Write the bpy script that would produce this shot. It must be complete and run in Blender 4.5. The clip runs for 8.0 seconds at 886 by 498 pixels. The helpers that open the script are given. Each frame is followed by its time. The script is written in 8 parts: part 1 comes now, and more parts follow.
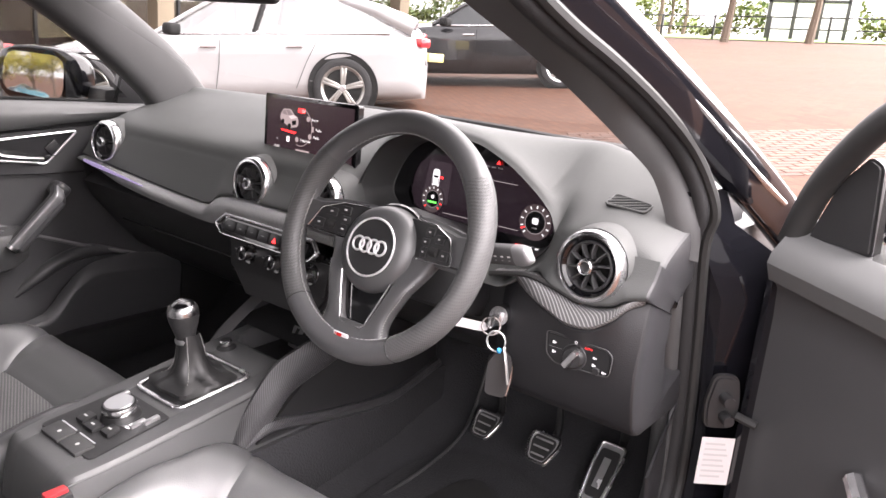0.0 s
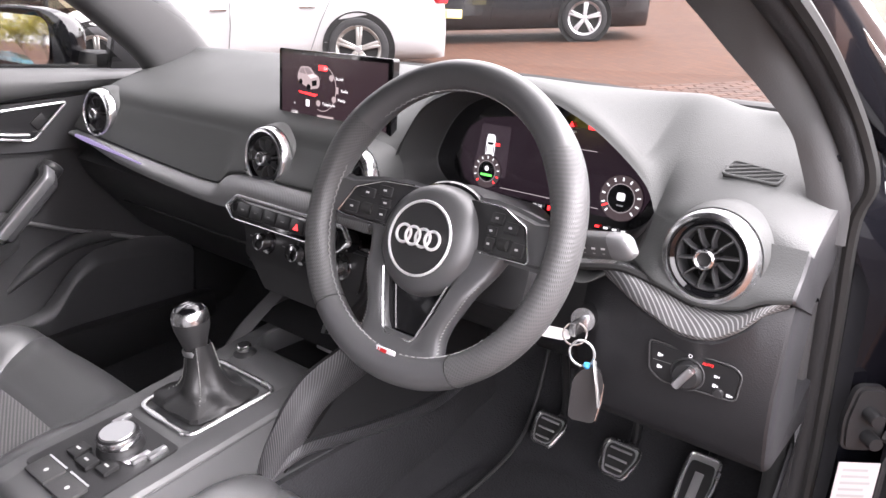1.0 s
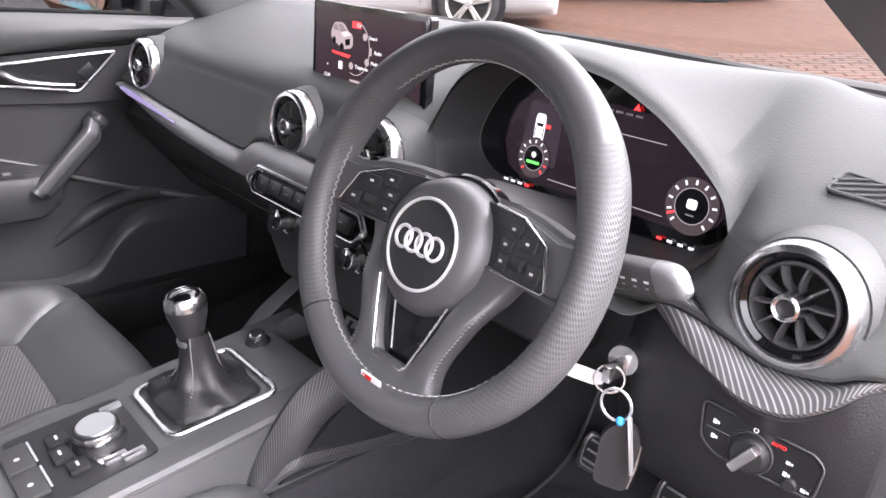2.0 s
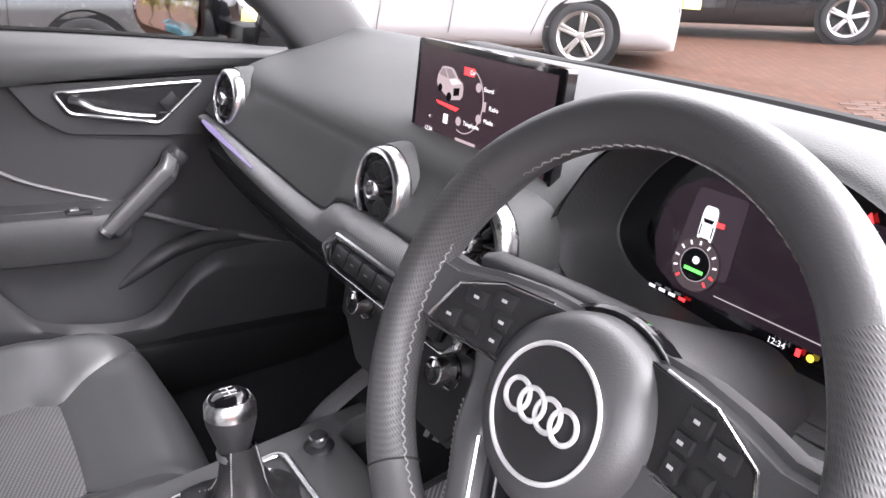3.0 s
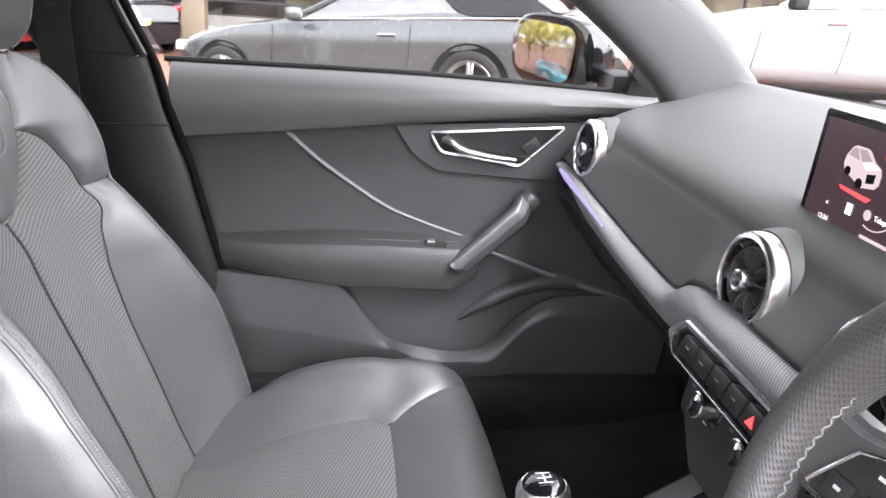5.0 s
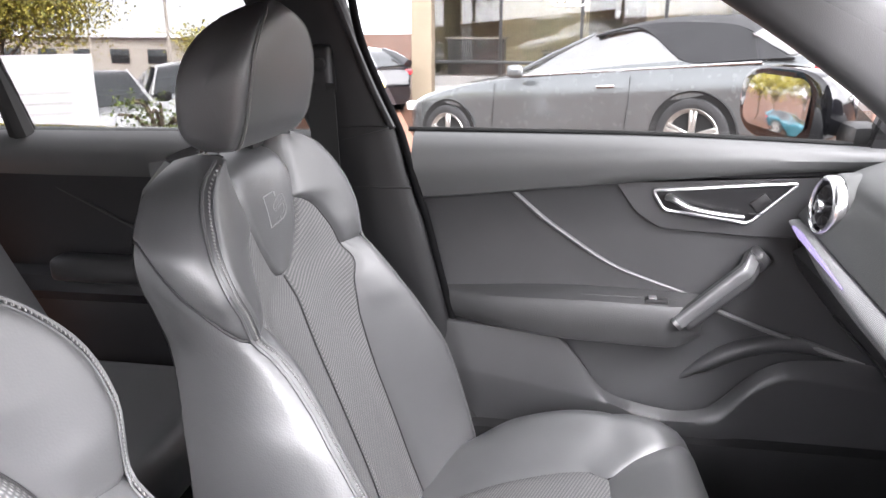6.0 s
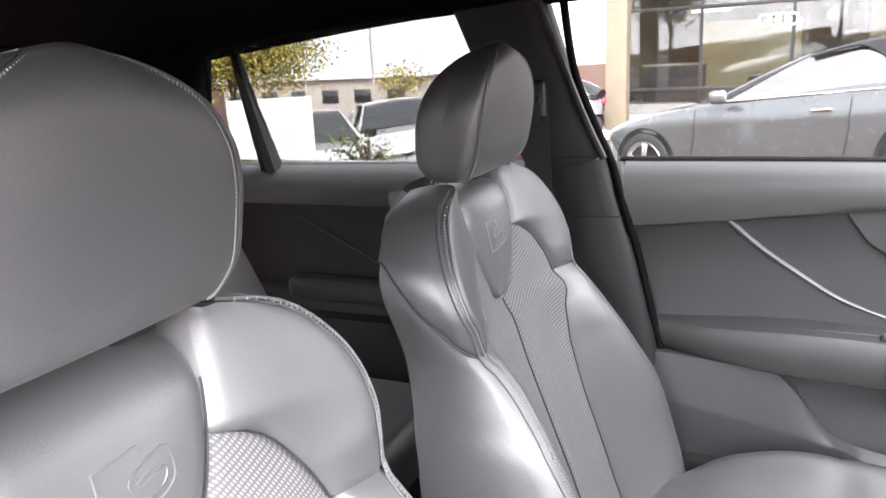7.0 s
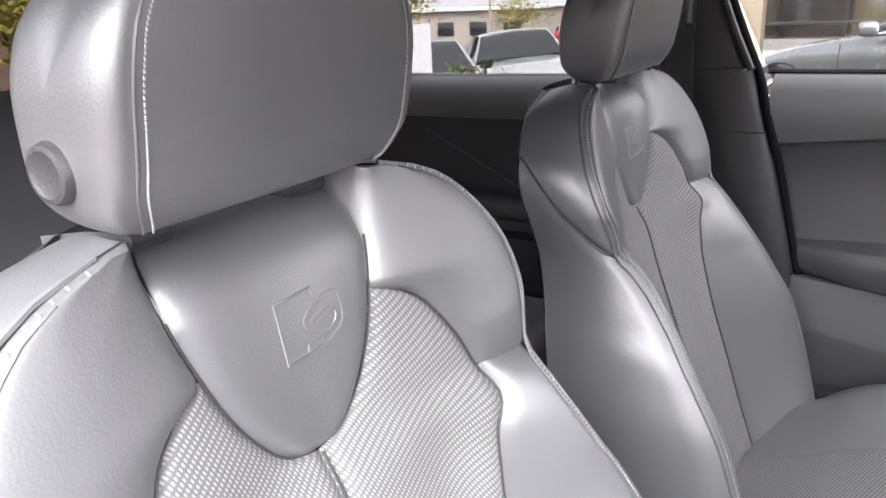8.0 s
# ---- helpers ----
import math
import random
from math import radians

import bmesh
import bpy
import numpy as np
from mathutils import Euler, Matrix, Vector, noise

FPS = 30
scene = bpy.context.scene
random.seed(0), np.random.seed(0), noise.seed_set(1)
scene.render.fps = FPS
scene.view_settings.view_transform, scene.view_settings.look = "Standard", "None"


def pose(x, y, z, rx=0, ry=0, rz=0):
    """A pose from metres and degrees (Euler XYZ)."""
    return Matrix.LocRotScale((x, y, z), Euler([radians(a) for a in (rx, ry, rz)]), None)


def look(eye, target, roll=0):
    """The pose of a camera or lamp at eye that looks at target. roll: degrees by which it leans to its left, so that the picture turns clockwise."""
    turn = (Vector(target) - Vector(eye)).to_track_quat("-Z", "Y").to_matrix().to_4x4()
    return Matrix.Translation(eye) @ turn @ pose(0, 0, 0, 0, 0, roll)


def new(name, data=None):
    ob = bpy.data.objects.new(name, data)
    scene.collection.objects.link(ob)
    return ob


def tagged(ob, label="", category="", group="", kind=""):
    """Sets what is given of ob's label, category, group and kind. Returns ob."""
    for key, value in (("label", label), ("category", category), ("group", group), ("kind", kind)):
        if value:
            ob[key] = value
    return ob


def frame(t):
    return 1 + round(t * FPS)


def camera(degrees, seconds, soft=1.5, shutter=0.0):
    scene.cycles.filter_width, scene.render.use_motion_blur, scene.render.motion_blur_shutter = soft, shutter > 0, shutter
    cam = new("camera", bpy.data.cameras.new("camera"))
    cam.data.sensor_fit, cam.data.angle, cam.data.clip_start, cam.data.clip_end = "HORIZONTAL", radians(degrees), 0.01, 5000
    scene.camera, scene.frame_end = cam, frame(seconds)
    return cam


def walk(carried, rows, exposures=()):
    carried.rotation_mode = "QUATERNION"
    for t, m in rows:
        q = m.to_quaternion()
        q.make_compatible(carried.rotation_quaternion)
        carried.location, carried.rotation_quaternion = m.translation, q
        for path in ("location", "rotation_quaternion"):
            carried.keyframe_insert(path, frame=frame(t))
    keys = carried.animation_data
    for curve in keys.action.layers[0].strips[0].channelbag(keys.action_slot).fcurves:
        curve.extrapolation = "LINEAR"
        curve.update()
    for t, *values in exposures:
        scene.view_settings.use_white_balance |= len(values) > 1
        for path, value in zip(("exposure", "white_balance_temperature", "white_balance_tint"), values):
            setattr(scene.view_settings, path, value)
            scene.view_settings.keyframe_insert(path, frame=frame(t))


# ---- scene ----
cam = camera(62.4, 8.0)
EXPOSURES = [(0.0, 3.44, 6750, 20), (1.0, 3.62, 6500, 20), (2.5, 3.66, 6350, 19), (4.0, 3.92, 6350, 18), (5.5, 4.15, 6350, 16), (6.8, 4.26, 6350, 16), (7.5, 4.17, 6350, 16), (8.0, 3.84, 6350, 16)]
PATH = [
    (0, (0.998, -0.85, 1.184), (-0.147, 0.705, 0.665), 4.7),
    (0.5, (0.9, -0.768, 1.168), (-0.246, 0.771, 0.606), 3.6),
    (1, (0.822, -0.705, 1.153), (-0.342, 0.797, 0.53), 2.7),
    (1.2, (0.808, -0.684, 1.148), (-0.37, 0.798, 0.502), 2.6),
    (2.3, (0.743, -0.462, 1.152), (-0.66, 0.751, 0.402), 4.8),
    (2.5, (0.702, -0.435, 1.146), (-0.736, 0.743, 0.408), 5.3),
    (3, (0.598, -0.396, 1.151), (-0.916, 0.708, 0.453), 5.6),
    (3.5, (0.548, -0.399, 1.153), (-1.067, 0.575, 0.487), 5.6),
    (4, (0.513, -0.377, 1.151), (-1.21, 0.395, 0.491), 5.8),
    (5.3, (0.525, -0.384, 1.174), (-1.356, -0.279, 0.501), 3.3),
    (5.5, (0.544, -0.384, 1.171), (-1.35, -0.405, 0.531), 2.1),
    (6, (0.569, -0.398, 1.199), (-1.317, -0.699, 0.604), 0.1),
    (6.5, (0.597, -0.406, 1.202), (-1.249, -0.956, 0.662), -1.5),
    (7, (0.623, -0.424, 1.206), (-1.143, -1.218, 0.703), -2.9),
    (7.5, (0.648, -0.44, 1.195), (-1.017, -1.425, 0.685), -3.6),
    (8, (0.662, -0.448, 1.161), (-0.921, -1.482, 0.509), -2.8),
]
walk(cam, [(t, look(eye, target, roll)) for t, eye, target, roll in PATH], EXPOSURES)

# ---- world, sun and sky: an overcast day ----
world = bpy.data.worlds.new("overcast_sky")
scene.world = world
world.use_nodes = True
wn, wl = world.node_tree.nodes, world.node_tree.links
sky = wn.new("ShaderNodeTexSky")
sky.sky_type, sky.sun_disc = "NISHITA", False
sky.sun_elevation, sky.sun_rotation = radians(50), radians(70)
sky.dust_density, sky.air_density, sky.ozone_density = 4.0, 1.0, 1.0
way, split, floor_z, join = wn.new("ShaderNodeTexCoord"), wn.new("ShaderNodeSeparateXYZ"), wn.new("ShaderNodeMath"), wn.new("ShaderNodeCombineXYZ")
floor_z.operation, floor_z.inputs[1].default_value = "MAXIMUM", 0.10
wl.new(way.outputs["Generated"], split.inputs[0])
wl.new(split.outputs["X"], join.inputs["X"])
wl.new(split.outputs["Y"], join.inputs["Y"])
wl.new(split.outputs["Z"], floor_z.inputs[0])
wl.new(floor_z.outputs[0], join.inputs["Z"])
wl.new(join.outputs[0], sky.inputs["Vector"])
greyer = wn.new("ShaderNodeHueSaturation")
greyer.inputs["Saturation"].default_value = 0.05
wl.new(sky.outputs[0], greyer.inputs["Color"])
wl.new(greyer.outputs[0], wn["Background"].inputs["Color"])
wn["Background"].inputs["Strength"].default_value = 0.15

sun = new("sun", bpy.data.lights.new("sun", "SUN"))
sun.data.energy, sun.data.angle, sun.data.color = 1.3, radians(105), (1.0, 0.985, 0.97)
sun.matrix_world = look((0.8, 4.0, 2.4), (0, 0, 0))

# ---- materials ----
def material(name, colour, rough=0.5, metal=0.0, grain=0.0, grain_size=0.001, blotch=0.12, blotch_size=0.08, coat=0.0, spec=0.5):
    """Principled surface with blotches at one scale and a grain bump at another."""
    m = bpy.data.materials.new(name)
    m.use_nodes = True
    n, l = m.node_tree.nodes, m.node_tree.links
    b = n["Principled BSDF"]
    b.inputs["Roughness"].default_value, b.inputs["Metallic"].default_value = rough, metal
    b.inputs["Coat Weight"].default_value = coat
    b.inputs["Specular IOR Level"].default_value = spec
    tc = n.new("ShaderNodeTexCoord")
    big = n.new("ShaderNodeTexNoise")
    big.inputs["Scale"].default_value, big.inputs["Detail"].default_value = 1 / blotch_size, 4
    l.new(tc.outputs["Object"], big.inputs["Vector"])
    mix = n.new("ShaderNodeMixRGB")
    mix.inputs[1].default_value = [c * (1 - blotch) for c in colour] + [1]
    mix.inputs[2].default_value = [min(1, c * (1 + blotch)) for c in colour] + [1]
    l.new(big.outputs["Fac"], mix.inputs["Fac"])
    l.new(mix.outputs[0], b.inputs["Base Color"])
    rr = n.new("ShaderNodeMapRange")
    rr.inputs["To Min"].default_value, rr.inputs["To Max"].default_value = max(0.02, rough - 0.06), min(1, rough + 0.06)
    l.new(big.outputs["Fac"], rr.inputs["Value"])
    l.new(rr.outputs[0], b.inputs["Roughness"])
    if grain:
        fine = n.new("ShaderNodeTexVoronoi")
        fine.inputs["Scale"].default_value = 1 / grain_size
        l.new(tc.outputs["Object"], fine.inputs["Vector"])
        bump = n.new("ShaderNodeBump")
        bump.inputs["Strength"].default_value, bump.inputs["Distance"].default_value = grain, grain_size * 0.4
        l.new(fine.outputs["Distance"], bump.inputs["Height"])
        l.new(bump.outputs[0], b.inputs["Normal"])
    return m


def wave_material(name, dark, light, size, rough, direction="X", metal=0.0, second=0.0, angle=0.0, bump_by=0.3):
    """A fine woven or ribbed surface: one set of stripes, and a second set across it."""
    m = material(name, dark, rough, metal)
    n, l = m.node_tree.nodes, m.node_tree.links
    b = n["Principled BSDF"]
    tc = n.new("ShaderNodeTexCoord")
    mp = n.new("ShaderNodeMapping")
    mp.inputs["Rotation"].default_value = (0, 0, radians(angle))
    l.new(tc.outputs["UV"], mp.inputs["Vector"])
    w1 = n.new("ShaderNodeTexWave")
    w1.bands_direction = direction
    w1.inputs["Scale"].default_value = 0.314 / size
    w1.inputs["Distortion"].default_value = 0.0
    l.new(mp.outputs[0], w1.inputs["Vector"])
    fac = w1.outputs["Fac"]
    if second:
        w2 = n.new("ShaderNodeTexWave")
        w2.bands_direction = "Y" if direction == "X" else "X"
        w2.inputs["Scale"].default_value = 0.314 / second
        l.new(mp.outputs[0], w2.inputs["Vector"])
        mul = n.new("ShaderNodeMath")
        mul.operation = "MULTIPLY"
        l.new(fac, mul.inputs[0])
        l.new(w2.outputs["Fac"], mul.inputs[1])
        fac = mul.outputs[0]
    mix = n.new("ShaderNodeMixRGB")
    mix.inputs[1].default_value, mix.inputs[2].default_value = (*dark, 1), (*light, 1)
    l.new(fac, mix.inputs["Fac"])
    l.new(mix.outputs[0], b.inputs["Base Color"])
    bump = n.new("ShaderNodeBump")
    bump.inputs["Strength"].default_value, bump.inputs["Distance"].default_value = bump_by, size * 0.4
    l.new(fac, bump.inputs["Height"])
    l.new(bump.outputs[0], b.inputs["Normal"])
    return m


def line_material(name, base, line, pitch, rib, angle):
    """A satin inlay: thin pale lines at one pitch, slanting over fine ribs."""
    m = material(name, base, 0.36, 0.25)
    n, l = m.node_tree.nodes, m.node_tree.links
    b = n["Principled BSDF"]
    tc, mp = n.new("ShaderNodeTexCoord"), n.new("ShaderNodeMapping")
    mp.inputs["Rotation"].default_value = (0, 0, radians(angle))
    l.new(tc.outputs["UV"], mp.inputs["Vector"])
    w1, w2 = n.new("ShaderNodeTexWave"), n.new("ShaderNodeTexWave")
    w1.inputs["Scale"].default_value, w2.inputs["Scale"].default_value = 0.314 / pitch, 0.314 / rib
    w2.bands_direction = "Y"
    l.new(mp.outputs[0], w1.inputs["Vector"])
    l.new(tc.outputs["UV"], w2.inputs["Vector"])
    thin = n.new("ShaderNodeMath")
    thin.operation, thin.inputs[1].default_value = "POWER", 5.0
    l.new(w1.outputs["Fac"], thin.inputs[0])
    mix = n.new("ShaderNodeMixRGB")
    mix.inputs[1].default_value, mix.inputs[2].default_value = (*base, 1), (*line, 1)
    l.new(thin.outputs[0], mix.inputs["Fac"])
    l.new(mix.outputs[0], b.inputs["Base Color"])
    bump = n.new("ShaderNodeBump")
    bump.inputs["Strength"].default_value, bump.inputs["Distance"].default_value = 0.35, rib * 0.4
    l.new(w2.outputs["Fac"], bump.inputs["Height"])
    l.new(bump.outputs[0], b.inputs["Normal"])
    return m


def glow_material(name, colour, strength, rough=0.2):
    m = bpy.data.materials.new(name)
    m.use_nodes = True
    b = m.node_tree.nodes["Principled BSDF"]
    b.inputs["Base Color"].default_value = (0.01, 0.01, 0.01, 1)
    b.inputs["Roughness"].default_value = rough
    b.inputs["Emission Color"].default_value = (*colour, 1)
    b.inputs["Emission Strength"].default_value = strength * 0.30
    return m


def glass_material(name, tint=0.93, gloss=1.0, least=0.02):
    """A pane: clear, with a mirror gloss that grows towards grazing."""
    m = bpy.data.materials.new(name)
    m.use_nodes = True
    n, l = m.node_tree.nodes, m.node_tree.links
    n.remove(n["Principled BSDF"])
    clear, shine, mix, fres = n.new("ShaderNodeBsdfTransparent"), n.new("ShaderNodeBsdfGlossy"), n.new("ShaderNodeMixShader"), n.new("ShaderNodeLayerWeight")
    clear.inputs["Color"].default_value = (tint, tint * 1.005, tint, 1)
    shine.inputs["Roughness"].default_value = 0.02
    shine.inputs["Color"].default_value = (gloss, gloss, gloss, 1)
    fres.inputs["Blend"].default_value = 0.5
    power, scale = n.new("ShaderNodeMath"), n.new("ShaderNodeMath")
    power.operation, power.inputs[1].default_value = "POWER", 5.0
    scale.operation, scale.inputs[1].default_value, scale.inputs[2].default_value = "MULTIPLY_ADD", 0.16, least
    l.new(fres.outputs["Facing"], power.inputs[0])
    l.new(power.outputs[0], scale.inputs[0])
    l.new(scale.outputs[0], mix.inputs[0])
    l.new(clear.outputs[0], mix.inputs[1])
    l.new(shine.outputs[0], mix.inputs[2])
    l.new(mix.outputs[0], n["Material Output"].inputs["Surface"])
    return m


LEATHER = material("grey_black_leather", (0.074, 0.075, 0.077), 0.42, grain=0.16, grain_size=0.0020, blotch=0.14, coat=0.60, spec=0.95)
LEATHER.node_tree.nodes["Principled BSDF"].inputs["Coat Roughness"].default_value = 0.44
LEATHER_DARK = material("dark_leather", (0.03, 0.03, 0.031), 0.45, grain=0.25, grain_size=0.0022)
SILVER_TIP = material("satin_silver_plastic", (0.115, 0.115, 0.118), 0.40, 0.15)
RIM_LEATHER = material("steering_wheel_leather", (0.064, 0.064, 0.066), 0.40, grain=0.14, grain_size=0.0016, spec=0.8)
SOFT = material("soft_touch_plastic", (0.102, 0.104, 0.104), 0.46, grain=0.22, grain_size=0.0013, blotch=0.08)
CONSOLE = material("console_plastic", (0.082, 0.083, 0.084), 0.48, grain=0.25, grain_size=0.0013, blotch=0.1)
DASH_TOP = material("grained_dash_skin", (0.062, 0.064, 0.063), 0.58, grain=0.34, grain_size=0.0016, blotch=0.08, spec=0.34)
HARD = material("hard_black_plastic", (0.021, 0.021, 0.022), 0.44, grain=0.24, grain_size=0.0012)
DOORMAT = material("door_panel_plastic", (0.051, 0.051, 0.053), 0.44, grain=0.2, grain_size=0.0014)
GLOSS = material("piano_black_plastic", (0.006, 0.006, 0.007), 0.08, blotch=0.0, coat=0.6)
CHROME = material("satin_chrome", (0.74, 0.74, 0.75), 0.26, 1.0, blotch=0.03)
ALU = material("brushed_aluminium", (0.62, 0.62, 0.63), 0.3, 1.0, blotch=0.05)
GAITER = material("black_gaiter_leather", (0.020, 0.020, 0.0205), 0.40, grain=0.15, grain_size=0.0022)
STEEL = material("pedal_steel", (0.66, 0.66, 0.66), 0.26, 0.7, blotch=0.08)
RUBBER = material("black_rubber", (0.015, 0.015, 0.015), 0.7)
CARPET = material("dark_carpet", (0.027, 0.027, 0.030), 0.95, grain=0.8, grain_size=0.004, blotch=0.3)
HEADLINER = material("black_headliner_cloth", (0.006, 0.006, 0.0068), 0.95, grain=0.3, grain_size=0.002, spec=0.05)
SEAL_BLACK = material("matt_black_seal", (0.005, 0.005, 0.0055), 0.85, grain=0.2, grain_size=0.002, spec=0.12)
SEAL_RUBBER = material("door_seal_rubber", (0.020, 0.020, 0.021), 0.65, grain=0.3, grain_size=0.002, spec=0.3)
KNEE = material("grained_lower_trim", (0.052, 0.052, 0.053), 0.5, grain=0.35, grain_size=0.0016)
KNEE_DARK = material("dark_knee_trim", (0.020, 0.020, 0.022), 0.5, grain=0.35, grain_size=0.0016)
PILLAR = material("pillar_trim", (0.050, 0.050, 0.051), 0.55, grain=0.2, grain_size=0.0015)
BODY_BLACK = material("black_car_paint", (0.006, 0.006, 0.008), 0.12, coat=1.0, blotch=0.0)
INLAY = line_material("ribbed_inlay", (0.150, 0.150, 0.152), (0.36, 0.36, 0.364), 0.0030, 0.0014, 30)
LEAF = line_material("ribbed_crescent_inlay", (0.085, 0.085, 0.086), (0.36, 0.36, 0.364), 0.0034, 0.0012, 60)
FIN = line_material("lined_fin_inlay", (0.034, 0.034, 0.036), (0.135, 0.133, 0.140), 0.0032, 0.0012, -58)
FABRIC = wave_material("woven_seat_fabric", (0.085, 0.085, 0.086), (0.25, 0.248, 0.245), 0.0027, 0.85, "X", second=0.0052, angle=24, bump_by=0.4)
PERF = wave_material("perforated_rim_leather", (0.082, 0.082, 0.083), (0.042, 0.042, 0.042), 0.0028, 0.40, "X", second=0.0034, angle=45, bump_by=0.3)
DARK_THREAD = material("dark_grey_thread", (0.30, 0.30, 0.30), 0.7)
THREAD = material("grey_thread", (0.26, 0.26, 0.255), 0.7)
WHITE_MARK = glow_material("lit_white_marking", (0.8, 0.8, 0.82), 0.5)
DIM_MARK = material("dim_printed_marking", (0.22, 0.22, 0.22), 0.5)
GREY_MARK = material("printed_grey_marking", (0.55, 0.55, 0.55), 0.5)
RED_LIT = glow_material("lit_red_symbol", (1.0, 0.03, 0.03), 1.2)
# Pane tints sit far below clear glass, to dim daylight against the cabin.
GLASS = glass_material("window_glass", 0.60)
SCREEN_GLASS = glass_material("laminated_windscreen_glass", 0.54)
BLACK_TRIM = material("satin_black_trim", (0.012, 0.012, 0.013), 0.36, grain=0.1, grain_size=0.0012)
BRIGHT = material("bright_emblem_metal", (0.92, 0.92, 0.93), 0.35, 0.6, blotch=0.02)
MIRROR = material("mirror_silver", (0.9, 0.9, 0.9), 0.01, 1.0, blotch=0.0)


# ---- mesh helpers ----
def part(name, bm, mat, parent=None, label="", angle=40, smooth=True):
    """Links a bmesh as one mesh object under a thing or a part."""
    me = bpy.data.meshes.new(name)
    bm.to_mesh(me)
    bm.free()
    for one in mat if isinstance(mat, (list, tuple)) else (mat,):
        me.materials.append(one)
    if smooth:
        me.polygons.foreach_set("use_smooth", [True] * len(me.polygons))
        me.set_sharp_from_angle(angle=radians(angle))
    ob = new(name, me)
    if parent is not None:
        ob.parent = parent
        if parent.type == "EMPTY":
            ob.matrix_parent_inverse = Matrix.Translation(-parent.location)
    return tagged(ob, label)


def thing(name, label, category, at=(0, 0, 0), group="", kind=""):
    ob = new(name)
    ob.location = at
    ob.empty_display_size = 0.05
    bpy.context.view_layer.update()
    return tagged(ob, label, category, group, kind)


def V(*a):
    return Vector(a)


def lerp(a, b, t):
    return a + (b - a) * t


def smooth01(t):
    t = min(1, max(0, t))
    return t * t * (3 - 2 * t)


def curve_at(pts, x):
    """Smooth value through (x, value) pairs, which rise in x."""
    if x <= pts[0][0]:
        return pts[0][1]
    if x >= pts[-1][0]:
        return pts[-1][1]
    for i in range(len(pts) - 1):
        if x <= pts[i + 1][0]:
            (x0, y0), (x1, y1) = pts[i], pts[i + 1]
            h, t = x1 - x0, (x - x0) / (x1 - x0)

            def slope(k):
                if 0 < k < len(pts) - 1:
                    a, b = (pts[k][1] - pts[k - 1][1]) / (pts[k][0] - pts[k - 1][0]), (pts[k + 1][1] - pts[k][1]) / (pts[k + 1][0] - pts[k][0])
                    return 0 if a * b <= 0 else 2 * a * b / (a + b)
                j = 0 if k == 0 else len(pts) - 2
                return (pts[j + 1][1] - pts[j][1]) / (pts[j + 1][0] - pts[j][0])

            m0, m1 = slope(i) * h, slope(i + 1) * h
            return (2 * t**3 - 3 * t**2 + 1) * y0 + (t**3 - 2 * t**2 + t) * m0 + (3 * t**2 - 2 * t**3) * y1 + (t**3 - t**2) * m1


def spline(ctrl, n, closed=False):
    """n points on a Catmull-Rom curve through the control points."""
    c = [Vector(p) for p in ctrl]
    out, m = [], len(c) if closed else len(c) - 1
    for k in range(n):
        f = k / n * m if closed else k / (n - 1) * m
        i = min(int(f), m - 1)
        t = f - i
        if closed:
            p0, p1, p2, p3 = c[(i - 1) % m], c[i], c[(i + 1) % m], c[(i + 2) % m]
        else:
            p1, p2 = c[i], c[i + 1]
            p0, p3 = c[i - 1] if i else p1 * 2 - p2, c[i + 2] if i + 2 < len(c) else p2 * 2 - p1
        out.append(0.5 * ((2 * p1) + (p2 - p0) * t + (2 * p0 - 5 * p1 + 4 * p2 - p3) * t**2 + (3 * p1 - p0 - 3 * p2 + p3) * t**3))
    return out


def grid(rows, loop_u=False, loop_v=False, caps=False, uv=True, bm=None, uvs=None):
    """A surface through rows of points. UVs are in metres along the rows and across them."""
    bm = bm or bmesh.new()
    layer = bm.loops.layers.uv.verify() if uv else None
    vs = [[bm.verts.new(p) for p in r] for r in rows]
    nu, nv = len(rows), len(rows[0])
    us = [[0.0] * (nv + 1) for _ in range(nu + 1)]
    ws = [[0.0] * (nv + 1) for _ in range(nu + 1)]
    for i in range(nu + 1):
        for j in range(nv + 1):
            p = Vector(rows[i % nu][j % nv])
            if i:
                us[i][j] = us[i - 1][j] + (p - Vector(rows[(i - 1) % nu][j % nv])).length
            if j:
                ws[i][j] = ws[i][j - 1] + (p - Vector(rows[i % nu][(j - 1) % nv])).length
    for i in range(nu if loop_u else nu - 1):
        for j in range(nv if loop_v else nv - 1):
            idx = [(i, j), (i + 1, j), (i + 1, j + 1), (i, j + 1)]
            quad = [vs[a % nu][b % nv] for a, b in idx]
            if len(set(quad)) < 4:
                continue
            f = bm.faces.new(quad)
            if uv:
                for lp, (a, b) in zip(f.loops, idx):
                    lp[layer].uv = uvs[a][b] if uvs else (us[a][b], ws[a][b])
    if caps:
        for r in (vs[0], vs[-1]):
            try:
                bm.faces.new(r)
            except ValueError:
                pass
    return bm


def done(bm, thick=0.0):
    """Weld, face outwards and, if asked, give the sheet a thickness."""
    bmesh.ops.remove_doubles(bm, verts=bm.verts, dist=1e-5)
    bmesh.ops.recalc_face_normals(bm, faces=bm.faces)
    if thick:
        bmesh.ops.solidify(bm, geom=bm.faces[:], thickness=thick)
        bmesh.ops.recalc_face_normals(bm, faces=bm.faces)
    return bm


